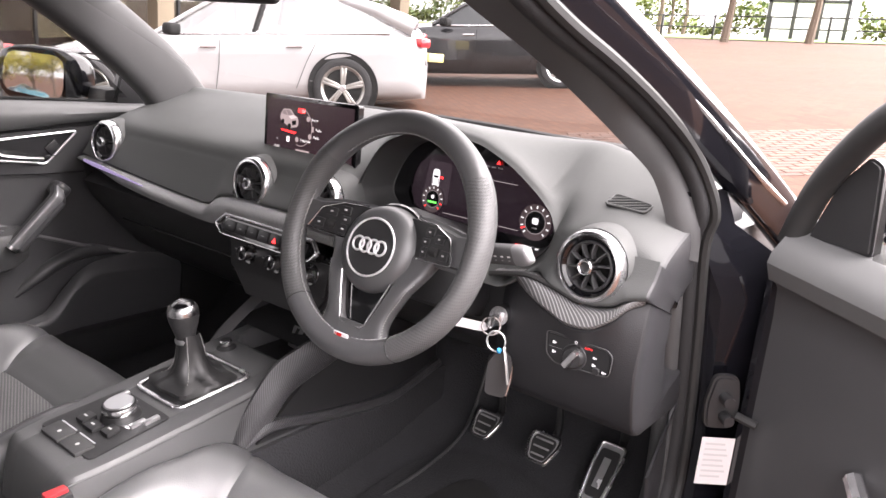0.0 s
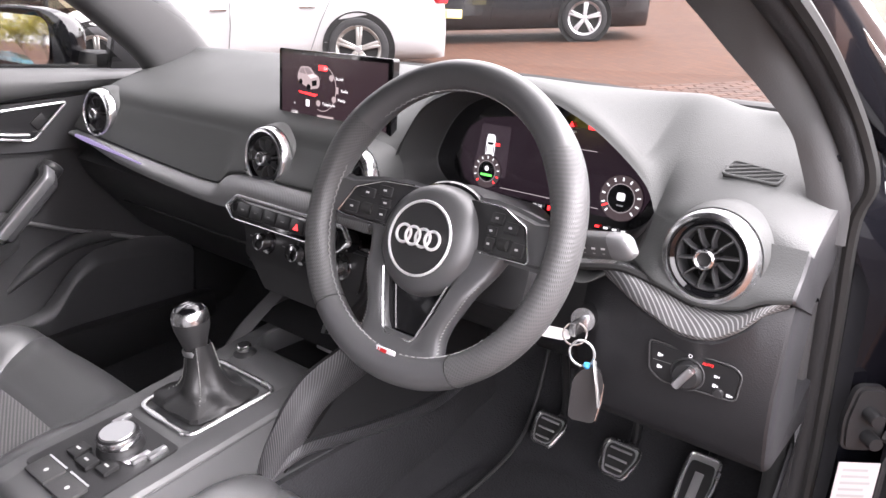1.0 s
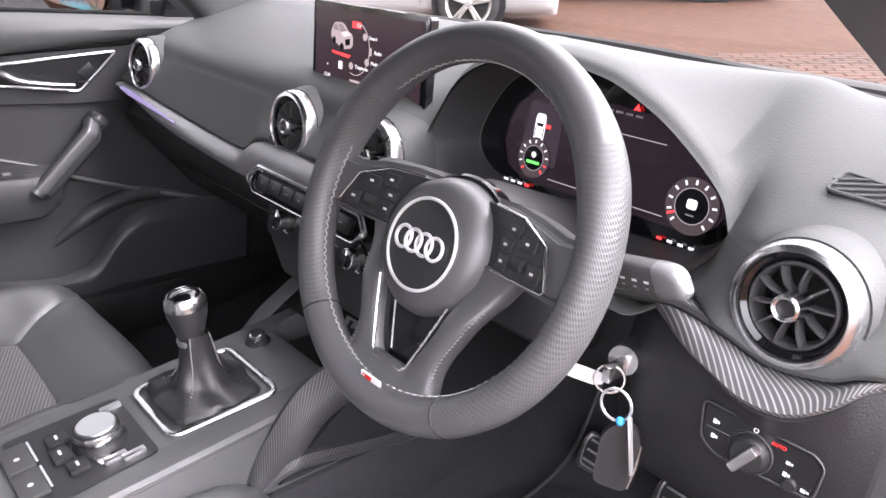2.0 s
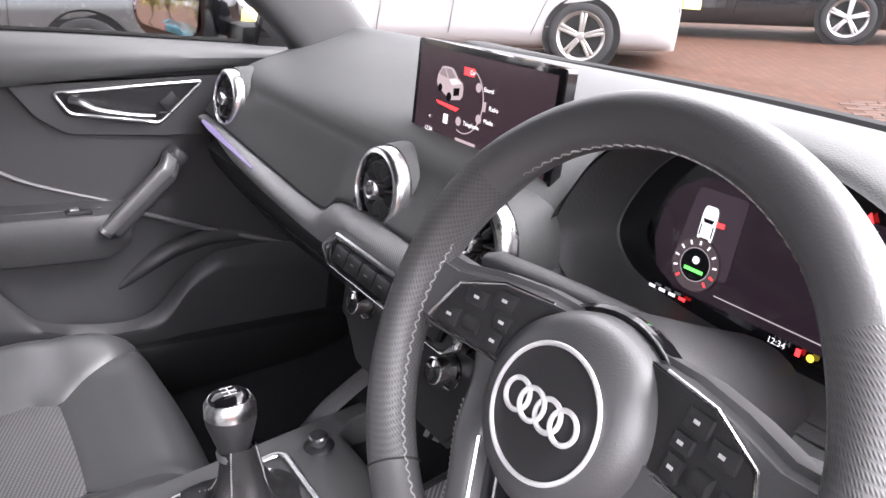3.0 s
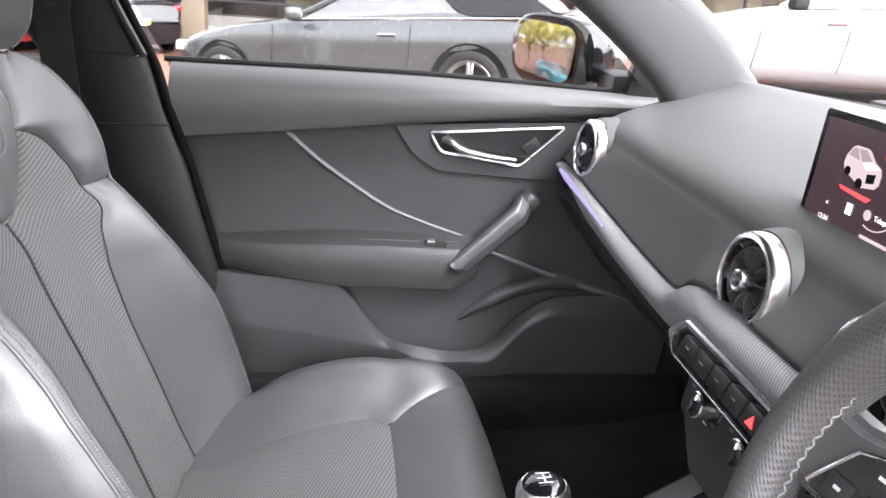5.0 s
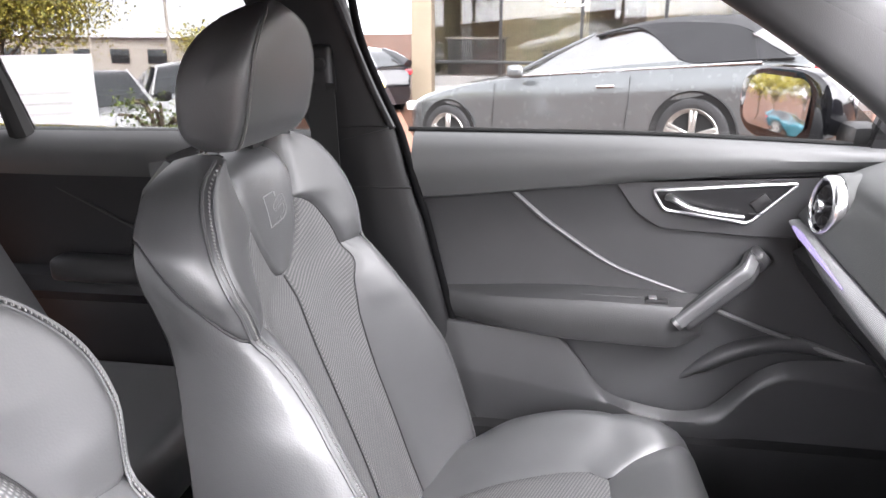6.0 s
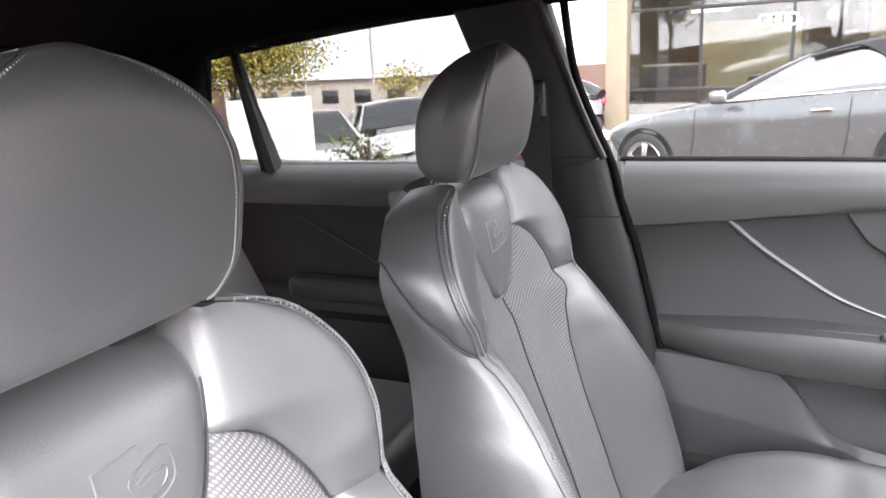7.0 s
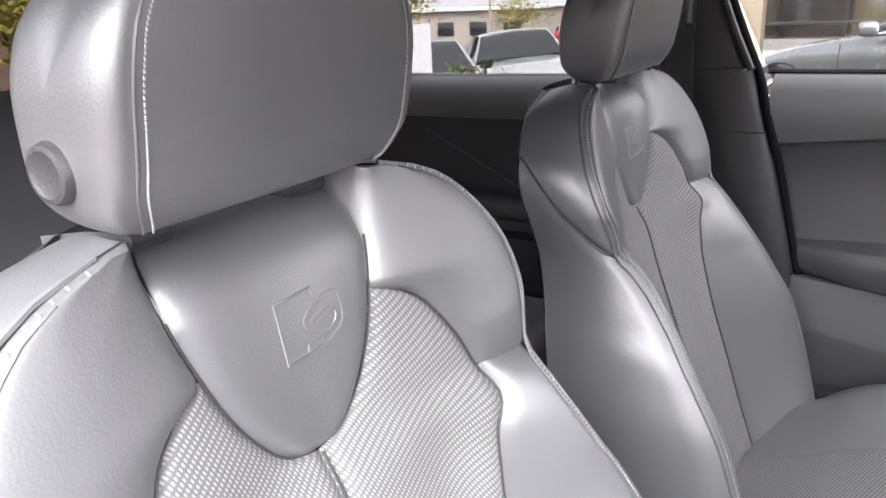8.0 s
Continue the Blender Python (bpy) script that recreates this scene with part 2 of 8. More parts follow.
def tube(pts, radius, n=12, closed=False, squash=1.0, up=(0, 0, 1), bm=None):
    """A round bar along points; radius a number or a list."""
    pts = [Vector(p) for p in pts]
    k = len(pts)
    rows, side = [], None
    for i, p in enumerate(pts):
        d = (pts[(i + 1) % k] - pts[i - 1]) if closed or 0 < i < k - 1 else (pts[1] - pts[0] if i == 0 else pts[-1] - pts[-2])
        d.normalize()
        if side is None:
            side = d.cross(Vector(up))
            side = side.normalized() if side.length > 1e-4 else d.orthogonal().normalized()
        else:
            side = (side - d * side.dot(d)).normalized()
        other = d.cross(side)
        r = radius[i] if isinstance(radius, (list, tuple)) else radius
        rows.append([p + (side * math.cos(a) + other * math.sin(a) * squash) * r for a in (2 * math.pi * j / n for j in range(n))])
    bm2 = grid(rows, loop_u=closed, loop_v=True, caps=not closed, bm=bm)
    return bm2 if bm is not None else done(bm2)


def box(centre, size, bevel=0.0, turn=None, segs=2, bm=None):
    """A bevelled block; turn is a rotation matrix."""
    own = bm or bmesh.new()
    made = bmesh.ops.create_cube(own, size=1)["verts"]
    bmesh.ops.scale(own, vec=size, verts=made)
    if bevel:
        edges = {e for v in made for e in v.link_edges}
        res = bmesh.ops.bevel(own, geom=list(edges), offset=bevel, segments=segs, affect="EDGES", profile=0.6)
        made = list({v for f in res["faces"] for v in f.verts} | {v for v in made if v.is_valid})
    m = Matrix.Translation(centre) @ (turn.to_4x4() if turn else Matrix.Identity(4))
    bmesh.ops.transform(own, matrix=m, verts=made)
    return own


def lathe(profile, n=32, m=None, closed=False):
    """Turn (radius, height) pairs round the local z axis."""
    m = m or Matrix.Identity(4)
    rows = [[m @ V(r * math.cos(a), r * math.sin(a), h) for a in (2 * math.pi * j / n for j in range(n))] for r, h in profile]
    return done(grid(rows, loop_u=closed, loop_v=True))


def prism(poly, place, depth, bevel=0.0, segs=2):
    """A plate: place(u, v, w) maps the outline and its depth into the world."""
    bm = bmesh.new()
    a = [bm.verts.new(place(u, v, 0)) for u, v in poly]
    b = [bm.verts.new(place(u, v, depth)) for u, v in poly]
    front = bm.faces.new(a)
    bm.faces.new(b[::-1])
    for i in range(len(poly)):
        j = (i + 1) % len(poly)
        bm.faces.new((a[j], a[i], b[i], b[j]))
    bmesh.ops.recalc_face_normals(bm, faces=bm.faces)
    if bevel:
        bmesh.ops.bevel(bm, geom=[e for e in front.edges], offset=bevel, segments=segs, affect="EDGES")
    return bm


def rounded(poly, r, n=4):
    """The outline with its corners rounded."""
    out, k = [], len(poly)
    for i in range(k):
        p, a, b = Vector(poly[i]), Vector(poly[i - 1]), Vector(poly[(i + 1) % k])
        da, db = (a - p), (b - p)
        ra = min(r, da.length * 0.45, db.length * 0.45)
        s, e = p + da.normalized() * ra, p + db.normalized() * ra
        for j in range(n + 1):
            t = j / n
            out.append(tuple((1 - t) ** 2 * s + 2 * t * (1 - t) * p + t * t * e))
    return out


def frame_axes(origin, normal, up=(0, 0, 1)):
    """A pose whose z axis is normal and whose y axis is as near up as can be."""
    z = Vector(normal).normalized()
    x = Vector(up).cross(z).normalized()
    y = z.cross(x)
    return Matrix((x, y, z)).transposed().to_4x4().copy() if origin is None else Matrix.Translation(origin) @ Matrix((x, y, z)).transposed().to_4x4()


def on(m):
    """A placing function for prism(), by a pose."""
    return lambda u, v, w: m @ V(u, v, w)


# ---- the car's shell: floor, pillars, roof, windows ----
shell = thing("car_body_shell", "black painted hatchback body shell with dark inner trim, driver's doorway open", "car body", (0, 0, 0.3))


def shell_part(name, bm, mat, label=""):
    return part(name, bm, mat, shell, label)


def slope(y, x=0.0):
    """Height of the car park, which climbs ahead and to the driver's side and levels out far off."""
    return 0.095 * 60 * math.tanh(y / 60) + 0.030 * 12 * math.tanh(x / 12)


# floor pan with footwells, sloping up to the bulkhead
rows = []
for x in np.linspace(-0.70, 0.70, 29):
    hump = 0.10 * math.exp(-((x / 0.13) ** 4))
    rows.append([V(x, y, z + hump * (1 if y < 0.35 else 0.6)) for y, z in ((-1.75, 0.40), (-1.3, 0.36), (-0.8, 0.36), (-0.5, 0.345), (-0.1, 0.345), (0.2, 0.37), (0.36, 0.42), (0.50, 0.56), (0.56, 0.75), (0.57, 0.95))])
shell_part("floor_carpet", done(grid(rows)), CARPET, "dark carpet of the footwells")

shell_part("bulkhead", box((0, 0.615, 0.57), (1.44, 0.03, 0.78), 0.01), CARPET)
for sx in (-1, 1):
    shell_part("kick_panel", box((sx * 0.712, 0.44, 0.66), (0.03, 0.36, 0.62), 0.01), HARD)
    shell_part("under_floor", box((sx * 0.36, -0.5, 0.30), (0.74, 2.2, 0.04), 0.01), RUBBER)
# roof lining: a shallow vault, black underneath
rows = []
for y in np.linspace(-1.95, 0.02, 18):
    top = curve_at([(-1.95, 1.30), (-1.5, 1.345), (-0.9, 1.40), (-0.4, 1.41), (0.02, 1.36)], y)
    rows.append([V(x, y, top - 0.09 * (abs(x) / 0.62) ** 3.2) for x in np.linspace(-1, 1, 25) * lerp(0.64, 0.55, smooth01((y + 0.5) / 0.5))])
shell_part("roof_lining", done(grid(rows), 0.02), HEADLINER, "black cloth roof lining")
rows = [[p + V(0, 0, 0.05) for p in r] for r in rows]
shell_part("roof_skin", done(grid(rows), 0.004), BODY_BLACK)


def bar(path, half_w, half_d, mat, name, label="", out=(1, 0, 0)):
    """A pillar: a rounded flat bar along a path."""
    pts = spline(path, 18)
    rows = []
    for i, p in enumerate(pts):
        d = (pts[min(i + 1, 17)] - pts[max(i - 1, 0)]).normalized()
        a = Vector(out)
        a = (a - d * a.dot(d)).normalized()
        b = d.cross(a)
        t = i / 17
        w = half_w if not isinstance(half_w, tuple) else lerp(half_w[0], half_w[1], t)
        rows.append([p + b * w * math.copysign(abs(math.cos(q)) ** 0.55, math.cos(q)) + a * half_d * math.copysign(abs(math.sin(q)) ** 0.7, math.sin(q)) for q in (2 * math.pi * k / 20 for k in range(20))])
    return shell_part(name, done(grid(rows, loop_v=True, caps=True)), mat, label)


for sx in (-1, 1):
    side = "passenger" if sx < 0 else "driver"
    # windscreen pillar: a bar on the passenger's side, a shaped cover by the open doorway
    if sx < 0:
        bar([(-0.645, 0.235, 1.00), (-0.615, 0.13, 1.10), (-0.575, -0.07, 1.23), (-0.53, -0.30, 1.345), (-0.52, -0.45, 1.385)], (0.075, 0.045), 0.035, PILLAR, "windscreen_pillar_trim", "grey windscreen pillar trim")
    else:
        inner = spline([V(0.669, 0.112, 0.935), V(0.665, 0.104, 0.982), V(0.653, 0.086, 1.028), V(0.646, 0.055, 1.059), V(0.632, -0.010, 1.097), V(0.612, -0.052, 1.129), V(0.599, -0.108, 1.160), V(0.585, -0.185, 1.196), V(0.565, -0.27, 1.235), V(0.54, -0.37, 1.295), V(0.52, -0.50, 1.365)], 60)
        outer = spline([V(0.700, 0.134, 0.935), V(0.697, 0.126, 0.983), V(0.680, 0.113, 1.038), V(0.664, 0.087, 1.079), V(0.652, 0.006, 1.124), V(0.646, -0.04, 1.145), V(0.639, -0.100, 1.170), V(0.628, -0.190, 1.203), V(0.610, -0.28, 1.245), V(0.585, -0.38, 1.305), V(0.565, -0.50, 1.365)], 60)
        rows = []
        for a, b in zip(inner, outer):
            mid = lerp(a, b, 0.5) + V(0.004, -0.006, 0.003)
            rows.append([a + V(0.012, 0.055, 0.006), a + V(0.002, 0.006, 0.0), a, lerp(a, mid, 0.5) + V(0.001, -0.002, 0.001), mid, lerp(mid, b, 0.6) + V(0.001, -0.001, 0.001), b, b + V(0.003, 0.010, -0.002)])
        shell_part("windscreen_pillar_trim", done(grid(rows)), PILLAR, "grey windscreen pillar trim")
    # upper door opening edge
    bar([(sx * 0.60, -0.18, 1.31), (sx * 0.60, -0.5, 1.345), (sx * 0.60, -1.0, 1.314), (sx * 0.59, -1.4, 1.286), (sx * 0.58, -1.5, 1.262), (sx * 0.55, -1.8, 1.18)], 0.035, 0.03, HEADLINER, "roof_rail")
    # sill under the doors
    shell_part("sill", box((sx * 0.73, -0.55, 0.40), (0.13, 1.7, 0.12), 0.02), HARD)
# pillar between the doors on the passenger's side
PILLAR_DARK = material("dark_pillar_trim", (0.014, 0.014, 0.015), 0.5, grain=0.2, grain_size=0.0015)
bar([(-0.715, -0.575, 0.40), (-0.715, -0.625, 0.513), (-0.715, -0.665, 0.674), (-0.715, -0.71, 0.854), (-0.715, -0.75, 1.005)], (0.072, 0.070), 0.030, PILLAR_DARK, "middle_pillar_trim", "dark grey lower pillar trim")
bar([(-0.712, -0.760, 1.0), (-0.695, -0.790, 1.08), (-0.665, -0.825, 1.18), (-0.62, -0.87, 1.34)], (0.070, 0.085), 0.024, PILLAR_DARK, "upper_pillar_trim", "dark upper pillar trim")
shell_part("pillar_edge_trim", tube(spline([V(-0.690, -0.690, 1.02), V(-0.668, -0.722, 1.10), V(-0.640, -0.755, 1.20), V(-0.605, -0.79, 1.31)], 16), 0.010, 8, squash=0.6), PILLAR, "grey edge trim")
for z0, y0 in ((1.020, -0.748), (0.912, -0.72)):
    shell_part("trim_seam", tube([V(-0.684, y0 - 0.062, z0), V(-0.683, y0 + 0.066, z0 + 0.003)], 0.0016, 6), RUBBER)
# and on the driver's side
bar([(0.72, -0.98, 0.42), (0.72, -1.0, 0.9), (0.69, -1.02, 1.10), (0.62, -1.04, 1.33)], (0.09, 0.05), 0.03, PILLAR, "middle_pillar_trim")
# rear pillars and back window frame
for sx in (-1, 1):
    bar([(sx * 0.68, -1.69, 0.96), (sx * 0.65, -1.645, 1.12), (sx * 0.60, -1.58, 1.27)], 0.10, 0.05, HEADLINER, "rear_pillar_trim")
shell_part("tailgate_trim", box((0, -1.93, 0.78), (1.2, 0.06, 0.42), 0.02), HARD)
shell_part("tailgate_header", box((0, -1.86, 1.285), (1.1, 0.12, 0.04), 0.015), HEADLINER)


def pane(name, corners, mat=None, label="glass tinted to dim the view outside"):
    rows = [[Vector(corners[0]).lerp(Vector(corners[1]), t) for t in np.linspace(0, 1, 7)], [Vector(corners[3]).lerp(Vector(corners[2]), t) for t in np.linspace(0, 1, 7)]]
    ob = shell_part(name, done(grid(rows), 0.004), mat or GLASS, label)
    ob.visible_shadow = False
    return ob


# Tint deepened beyond a light one, to dim outside and rear cabin.
TINTED = glass_material("tinted_rear_glass", 0.35)
pane("passenger_window", [(-0.735, -0.66, 1.00), (-0.735, 0.16, 0.995), (-0.60, -0.22, 1.31), (-0.62, -0.80, 1.33)])
pane("rear_side_window", [(-0.725, -1.62, 0.985), (-0.735, -0.80, 1.00), (-0.62, -0.95, 1.32), (-0.58, -1.58, 1.25)], TINTED, "lightly tinted glass, darkened further to dim the view outside")
pane("rear_side_window", [(0.725, -1.62, 0.985), (0.735, -1.0, 1.00), (0.62, -1.0, 1.32), (0.58, -1.58, 1.25)], TINTED, "lightly tinted glass, darkened further to dim the view outside")
pane("back_window", [(-0.56, -1.95, 0.98), (0.56, -1.95, 0.98), (0.50, -1.87, 1.26), (-0.50, -1.87, 1.26)], TINTED, "lightly tinted glass, darkened further to dim the view outside")
# windscreen, curved across
rows = []
for t in np.linspace(0, 1, 8):
    r = []
    for x in np.linspace(-1, 1, 17):
        half = lerp(0.70, 0.57, t)
        r.append(V(x * half, lerp(0.52, -0.26, t) - 0.30 * (x * half) ** 2 * lerp(1.4, 0.9, t), lerp(1.035, 1.385, t) - 0.05 * x * x * t))
    rows.append(r)
ws = shell_part("windscreen", done(grid(rows)), SCREEN_GLASS, "laminated windscreen tinted to dim the view outside")

# bonnet and front wings, black paint
rows = []
for y, zc, half in ((0.50, 1.008, 0.74), (0.75, 0.985, 0.80), (1.05, 0.945, 0.83), (1.3, 0.900, 0.82), (1.5, 0.84, 0.78), (1.58, 0.77, 0.74)):
    rows.append([V(t * half, y - 0.12 * t * t * (1 if y > 1.2 else 0.6), zc - 0.045 * t**2 - 0.10 * max(0, abs(t) - 0.85) / 0.15) for t in np.linspace(-1, 1, 25)])
shell_part("bonnet", done(grid(rows), 0.01), BODY_BLACK, "glossy black bonnet")
shell_part("wiper_cowl", box((0, 0.50, 1.022), (1.2, 0.06, 0.03), 0.012), RUBBER)
for sx in (-1, 1):
    rows = [[V(sx * (0.85 - 0.03 * abs(t - 0.5)), y, z) for t, z in ((0, 0.35), (0.3, 0.55), (0.6, 0.70), (0.85, 0.80), (1, 0.845))] for y in np.linspace(0.32, 1.5, 8)]
    shell_part("front_wing", done(grid(rows), 0.01), BODY_BLACK)
    rows = [[V(sx * x, y, z - 0.09 * 0) for x, z in ((0.89, 0.40), (0.89, 0.65), (0.885, 0.85), (0.85, 0.955), (0.80, 0.975))] for y in np.linspace(-1.9, -1.06 if sx > 0 else -0.70, 6)]
    shell_part("rear_side_skin", done(grid(rows), 0.01), BODY_BLACK)
shell_part("tail_skin", box((0, -2.02, 0.72), (1.5, 0.08, 0.60), 0.03), BODY_BLACK)

# driver's doorway: flange with its rubber seal, and the black hinge post
low_path = [V(0.662, -0.52, 0.42), V(0.672, 0.05, 0.43), V(0.673, 0.19, 0.50), V(0.673, 0.205, 0.62), V(0.670, 0.175, 0.80), V(0.667, 0.142, 0.945)]
high_path = [V(0.697, 0.140, 1.000), V(0.685, 0.121, 1.046), V(0.668, 0.081, 1.093), V(0.656, -0.008, 1.140), V(0.642, -0.112, 1.184), V(0.628, -0.215, 1.222), V(0.605, -0.33, 1.280), V(0.585, -0.50, 1.355), V(0.585, -0.95, 1.34)]
pts = spline(low_path, 40)
shell_part("sill_cover", tube([p + V(0.001, 0.002, 0.0) for p in pts], 0.016, 12), PILLAR, "dark grey cover strip round the doorway")
pts = spline([p + V(0.020, 0.012, 0.004) for p in low_path] + high_path, 80)
shell_part("door_seal", tube(pts, 0.0115, 10), SEAL_RUBBER, "black rubber door seal")
shell_part("door_flange", tube([p + V(0.016, 0.008, 0.002) for p in pts], 0.008, 8), RUBBER)
shell_part("cover_joint", tube([V(0.667, 0.142, 0.945) + V(0.017 * math.cos(a), 0.017 * math.sin(a), 0.002 * math.cos(a)) for a in np.linspace(0, 2 * math.pi, 19)[:-1]], 0.0012, 5, closed=True), RUBBER)
rows = []
for z in np.linspace(0.36, 1.03, 14):
    y0 = curve_at([(0.36, 0.19), (0.6, 0.205), (0.8, 0.175), (0.95, 0.14), (1.03, 0.095)], z)
    slim = 1 - 0.8 * smooth01((z - 0.86) / 0.14)
    rows.append([V(0.672 + dx * slim, y0 + dy * lerp(1, slim, 0.5), z) for dx, dy in ((0, 0.02), (0.03, 0.03), (0.06, 0.03), (0.085, 0.055), (0.12, 0.10), (0.16, 0.15), (0.185, 0.17))])
shell_part("hinge_post", done(grid(rows), 0.006), BODY_BLACK, "black painted hinge post")
# outer skin of the windscreen pillar, black and glossy
path = [(0.772, 0.365, 0.955), (0.745, 0.315, 1.000), (0.708, 0.176, 1.080), (0.666, 0.032, 1.160), (0.618, -0.155, 1.255), (0.585, -0.42, 1.355), (0.59, -0.9, 1.37)]
bar(path, (0.036, 0.036), 0.016, BODY_BLACK, "pillar_skin", "glossy black outer pillar skin", out=(0.88, -0.46, -0.12))
# Chrome tube put in for the sky's glint along the pillar edge.
shell_part("pillar_glint", tube(spline([(0.762, 0.31, 1.008), (0.735, 0.22, 1.058), (0.712, 0.135, 1.106), (0.668, 0.0, 1.188), (0.615, -0.17, 1.283)], 24), 0.0045, 8), CHROME, "bright strip standing for the sky glint on the pillar edge")
# door check hinge and its sticker
hinge = frame_axes((0.757, 0.205, 0.715), (0.62, -0.78, 0))
shell_part("door_hinge", prism(rounded([(-0.022, -0.04), (0.022, -0.04), (0.026, 0.0), (0.018, 0.045), (-0.018, 0.045), (-0.026, 0)], 0.012), on(hinge @ Matrix.Rotation(math.pi, 4, "Y")), 0.012, 0.004), HARD, "dark grey door hinge")
for k, (u, v) in enumerate(((0, 0.012), (0.004, -0.018))):
    shell_part("hinge_bolt", lathe([(0.0, 0.02), (0.008, 0.02), (0.009, 0.016), (0.009, 0.0)], 12, hinge @ Matrix.Translation((u, v, 0))), HARD)
STICKER = material("white_paper_label", (0.62, 0.58, 0.58), 0.6)
shell_part("sticker", prism([(-0.024, -0.13), (0.026, -0.13), (0.026, -0.052), (-0.024, -0.052)], on(hinge @ Matrix.Translation((0, 0, 0.004))), 0.001), STICKER, "white paper type label")
PRINT = material("faint_print", (0.47, 0.45, 0.45), 0.7)
for k in range(7):
    shell_part("label_bar", prism([(-0.018, -0.06 - 0.009 * k), (0.012 + 0.003 * (k % 3), -0.06 - 0.009 * k), (0.012 + 0.003 * (k % 3), -0.0635 - 0.009 * k), (-0.018, -0.0635 - 0.009 * k)], on(hinge @ Matrix.Translation((0, 0, 0.0055))), 0.0005), PRINT)


# ---- dashboard ----
dash = thing("dashboard", "dark grey soft-touch dashboard with round chrome vents and ribbed inlay", "dashboard", (0, 0.2, 0.8))


def dash_part(name, bm, mat, label="", parent=None):
    return part(name, bm, mat, parent or dash, label)


HOOD_T = [(0.140, 0.945), (0.1412, 0.954), (0.1445, 0.965), (0.150, 0.978), (0.158, 0.994), (0.170, 1.012), (0.186, 1.028), (0.205, 1.040), (0.25, 1.056), (0.31, 1.062), (0.37, 1.056), (0.43, 1.034), (0.48, 1.002), (0.51, 0.975), (0.525, 0.95)]
HOOD_B = [(0.140, 0.945), (0.1412, 0.937), (0.1445, 0.930), (0.150, 0.923), (0.160, 0.914), (0.175, 0.906), (0.21, 0.897), (0.25, 0.892), (0.36, 0.886), (0.45, 0.888), (0.49, 0.90), (0.515, 0.925), (0.525, 0.95)]


def hood_w(x):
    return smooth01((x - 0.07) / 0.10) * smooth01((0.60 - x) / 0.10)


def front_y(x):
    return 0.49 - 0.55 * x * x


def face_y(x):
    """How far the dash face stands back at a place across the car."""
    return 0.030 - 0.005 * math.cos(x * 3)


upper, lower = [], []
HUBS = ((-0.605, 0.928), (-0.082, 0.922), (0.098, 0.922), (0.605, 0.929))
# lower edge of the soft pad, which steps up before the middle vents, and of the inlay below it
PAD_LOW = [(-0.69, 0.886), (-0.63, 0.883), (-0.42, 0.870), (-0.215, 0.861), (-0.195, 0.863), (-0.160, 0.884), (-0.12, 0.890), (0.17, 0.890)]
LEAF_T = [(0.455, 0.880), (0.475, 0.885), (0.52, 0.893), (0.56, 0.886), (0.605, 0.875), (0.645, 0.882), (0.665, 0.894), (0.69, 0.901)]
LEAF_B = [(0.455, 0.878), (0.475, 0.879), (0.52, 0.872), (0.565, 0.860), (0.600, 0.851), (0.625, 0.853), (0.65, 0.867), (0.67, 0.888), (0.69, 0.899)]


def well(x, y, z):
    """The dash skin steps back inside each vent."""
    return y + 0.06 if min((x - a) ** 2 + (z - b) ** 2 for a, b in HUBS) < 0.0435 ** 2 else y


xs = sorted(set([round(float(v), 4) for v in np.linspace(-0.69, 0.69, 230)] + [round(0.14 + 0.385 * k / 40, 4) for k in range(41)] + [round(0.3325 - 0.1925 * math.cos(math.pi * k / 40), 4) for k in range(41)]))
for x in xs:
    h = hood_w(x)
    zt = curve_at(HOOD_T, x) if 0.14 < x < 0.525 else (0.945 if x <= 0.14 else 0.95)
    zb = curve_at(HOOD_B, x) if 0.14 < x < 0.525 else zt
    yr = lerp(face_y(x), 0.062, smooth01((x - 0.10) / 0.06) * smooth01((0.56 - x) / 0.05))
    crest = max(zt + 0.006, 1.0)
    end = 0.03 * max(0, (abs(x) - 0.6) / 0.09) ** 2
    ctrl = [(front_y(x), 1.035), (0.34 - 0.25 * x * x, 1.052), (0.21, lerp(1.036, 1.065, h)), (0.11, lerp(1.004, crest + 0.008, h)), (lerp(yr + 0.017, yr + 0.012, h), lerp(0.976, zt + 0.010, h)), (yr, zt)]
    upper.append([V(x, well(x, p.x, p.y - end), p.y - end) for p in spline([V(a, b, 0) for a, b in ctrl], 44)])
    lo = curve_at(PAD_LOW, x) if x < 0.17 else curve_at(LEAF_T, x) + 0.002
    side = 1 - smooth01((x - 0.15) / 0.04) * smooth01((0.52 - x) / 0.05)
    low = [(yr, zb), (lerp(0.04, yr - 0.014, side), lerp(0.88, lerp(lo, zb, 0.55), side)), (lerp(0.015, yr - 0.030, side), lerp(0.874, lo + 0.010, side)), (lerp(0.004, yr - 0.032, side), lerp(0.870, lo + 0.004, side)), (lerp(0.0, yr - 0.027, side), lerp(0.867, lo, side)), (lerp(0.01, yr - 0.004, side), lerp(0.866, lo - 0.001, side))]
    lower.append([V(x, well(x, p.x, p.y), p.y) for p in spline([V(a, b, 0) for a, b in low], 30)])
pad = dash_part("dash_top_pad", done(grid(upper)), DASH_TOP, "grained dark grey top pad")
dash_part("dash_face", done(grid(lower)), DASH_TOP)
dash_part("windscreen_seal", tube([V(x, front_y(x) + 0.004, 1.034 - 0.03 * max(0, (abs(x) - 0.6) / 0.09) ** 2) for x in np.linspace(-0.66, 0.66, 40)], 0.011, 8), RUBBER, "black seal along the windscreen")
dash_part("dash_filler", box((0, 0.36, 0.93), (1.34, 0.24, 0.16), 0.02), HARD)
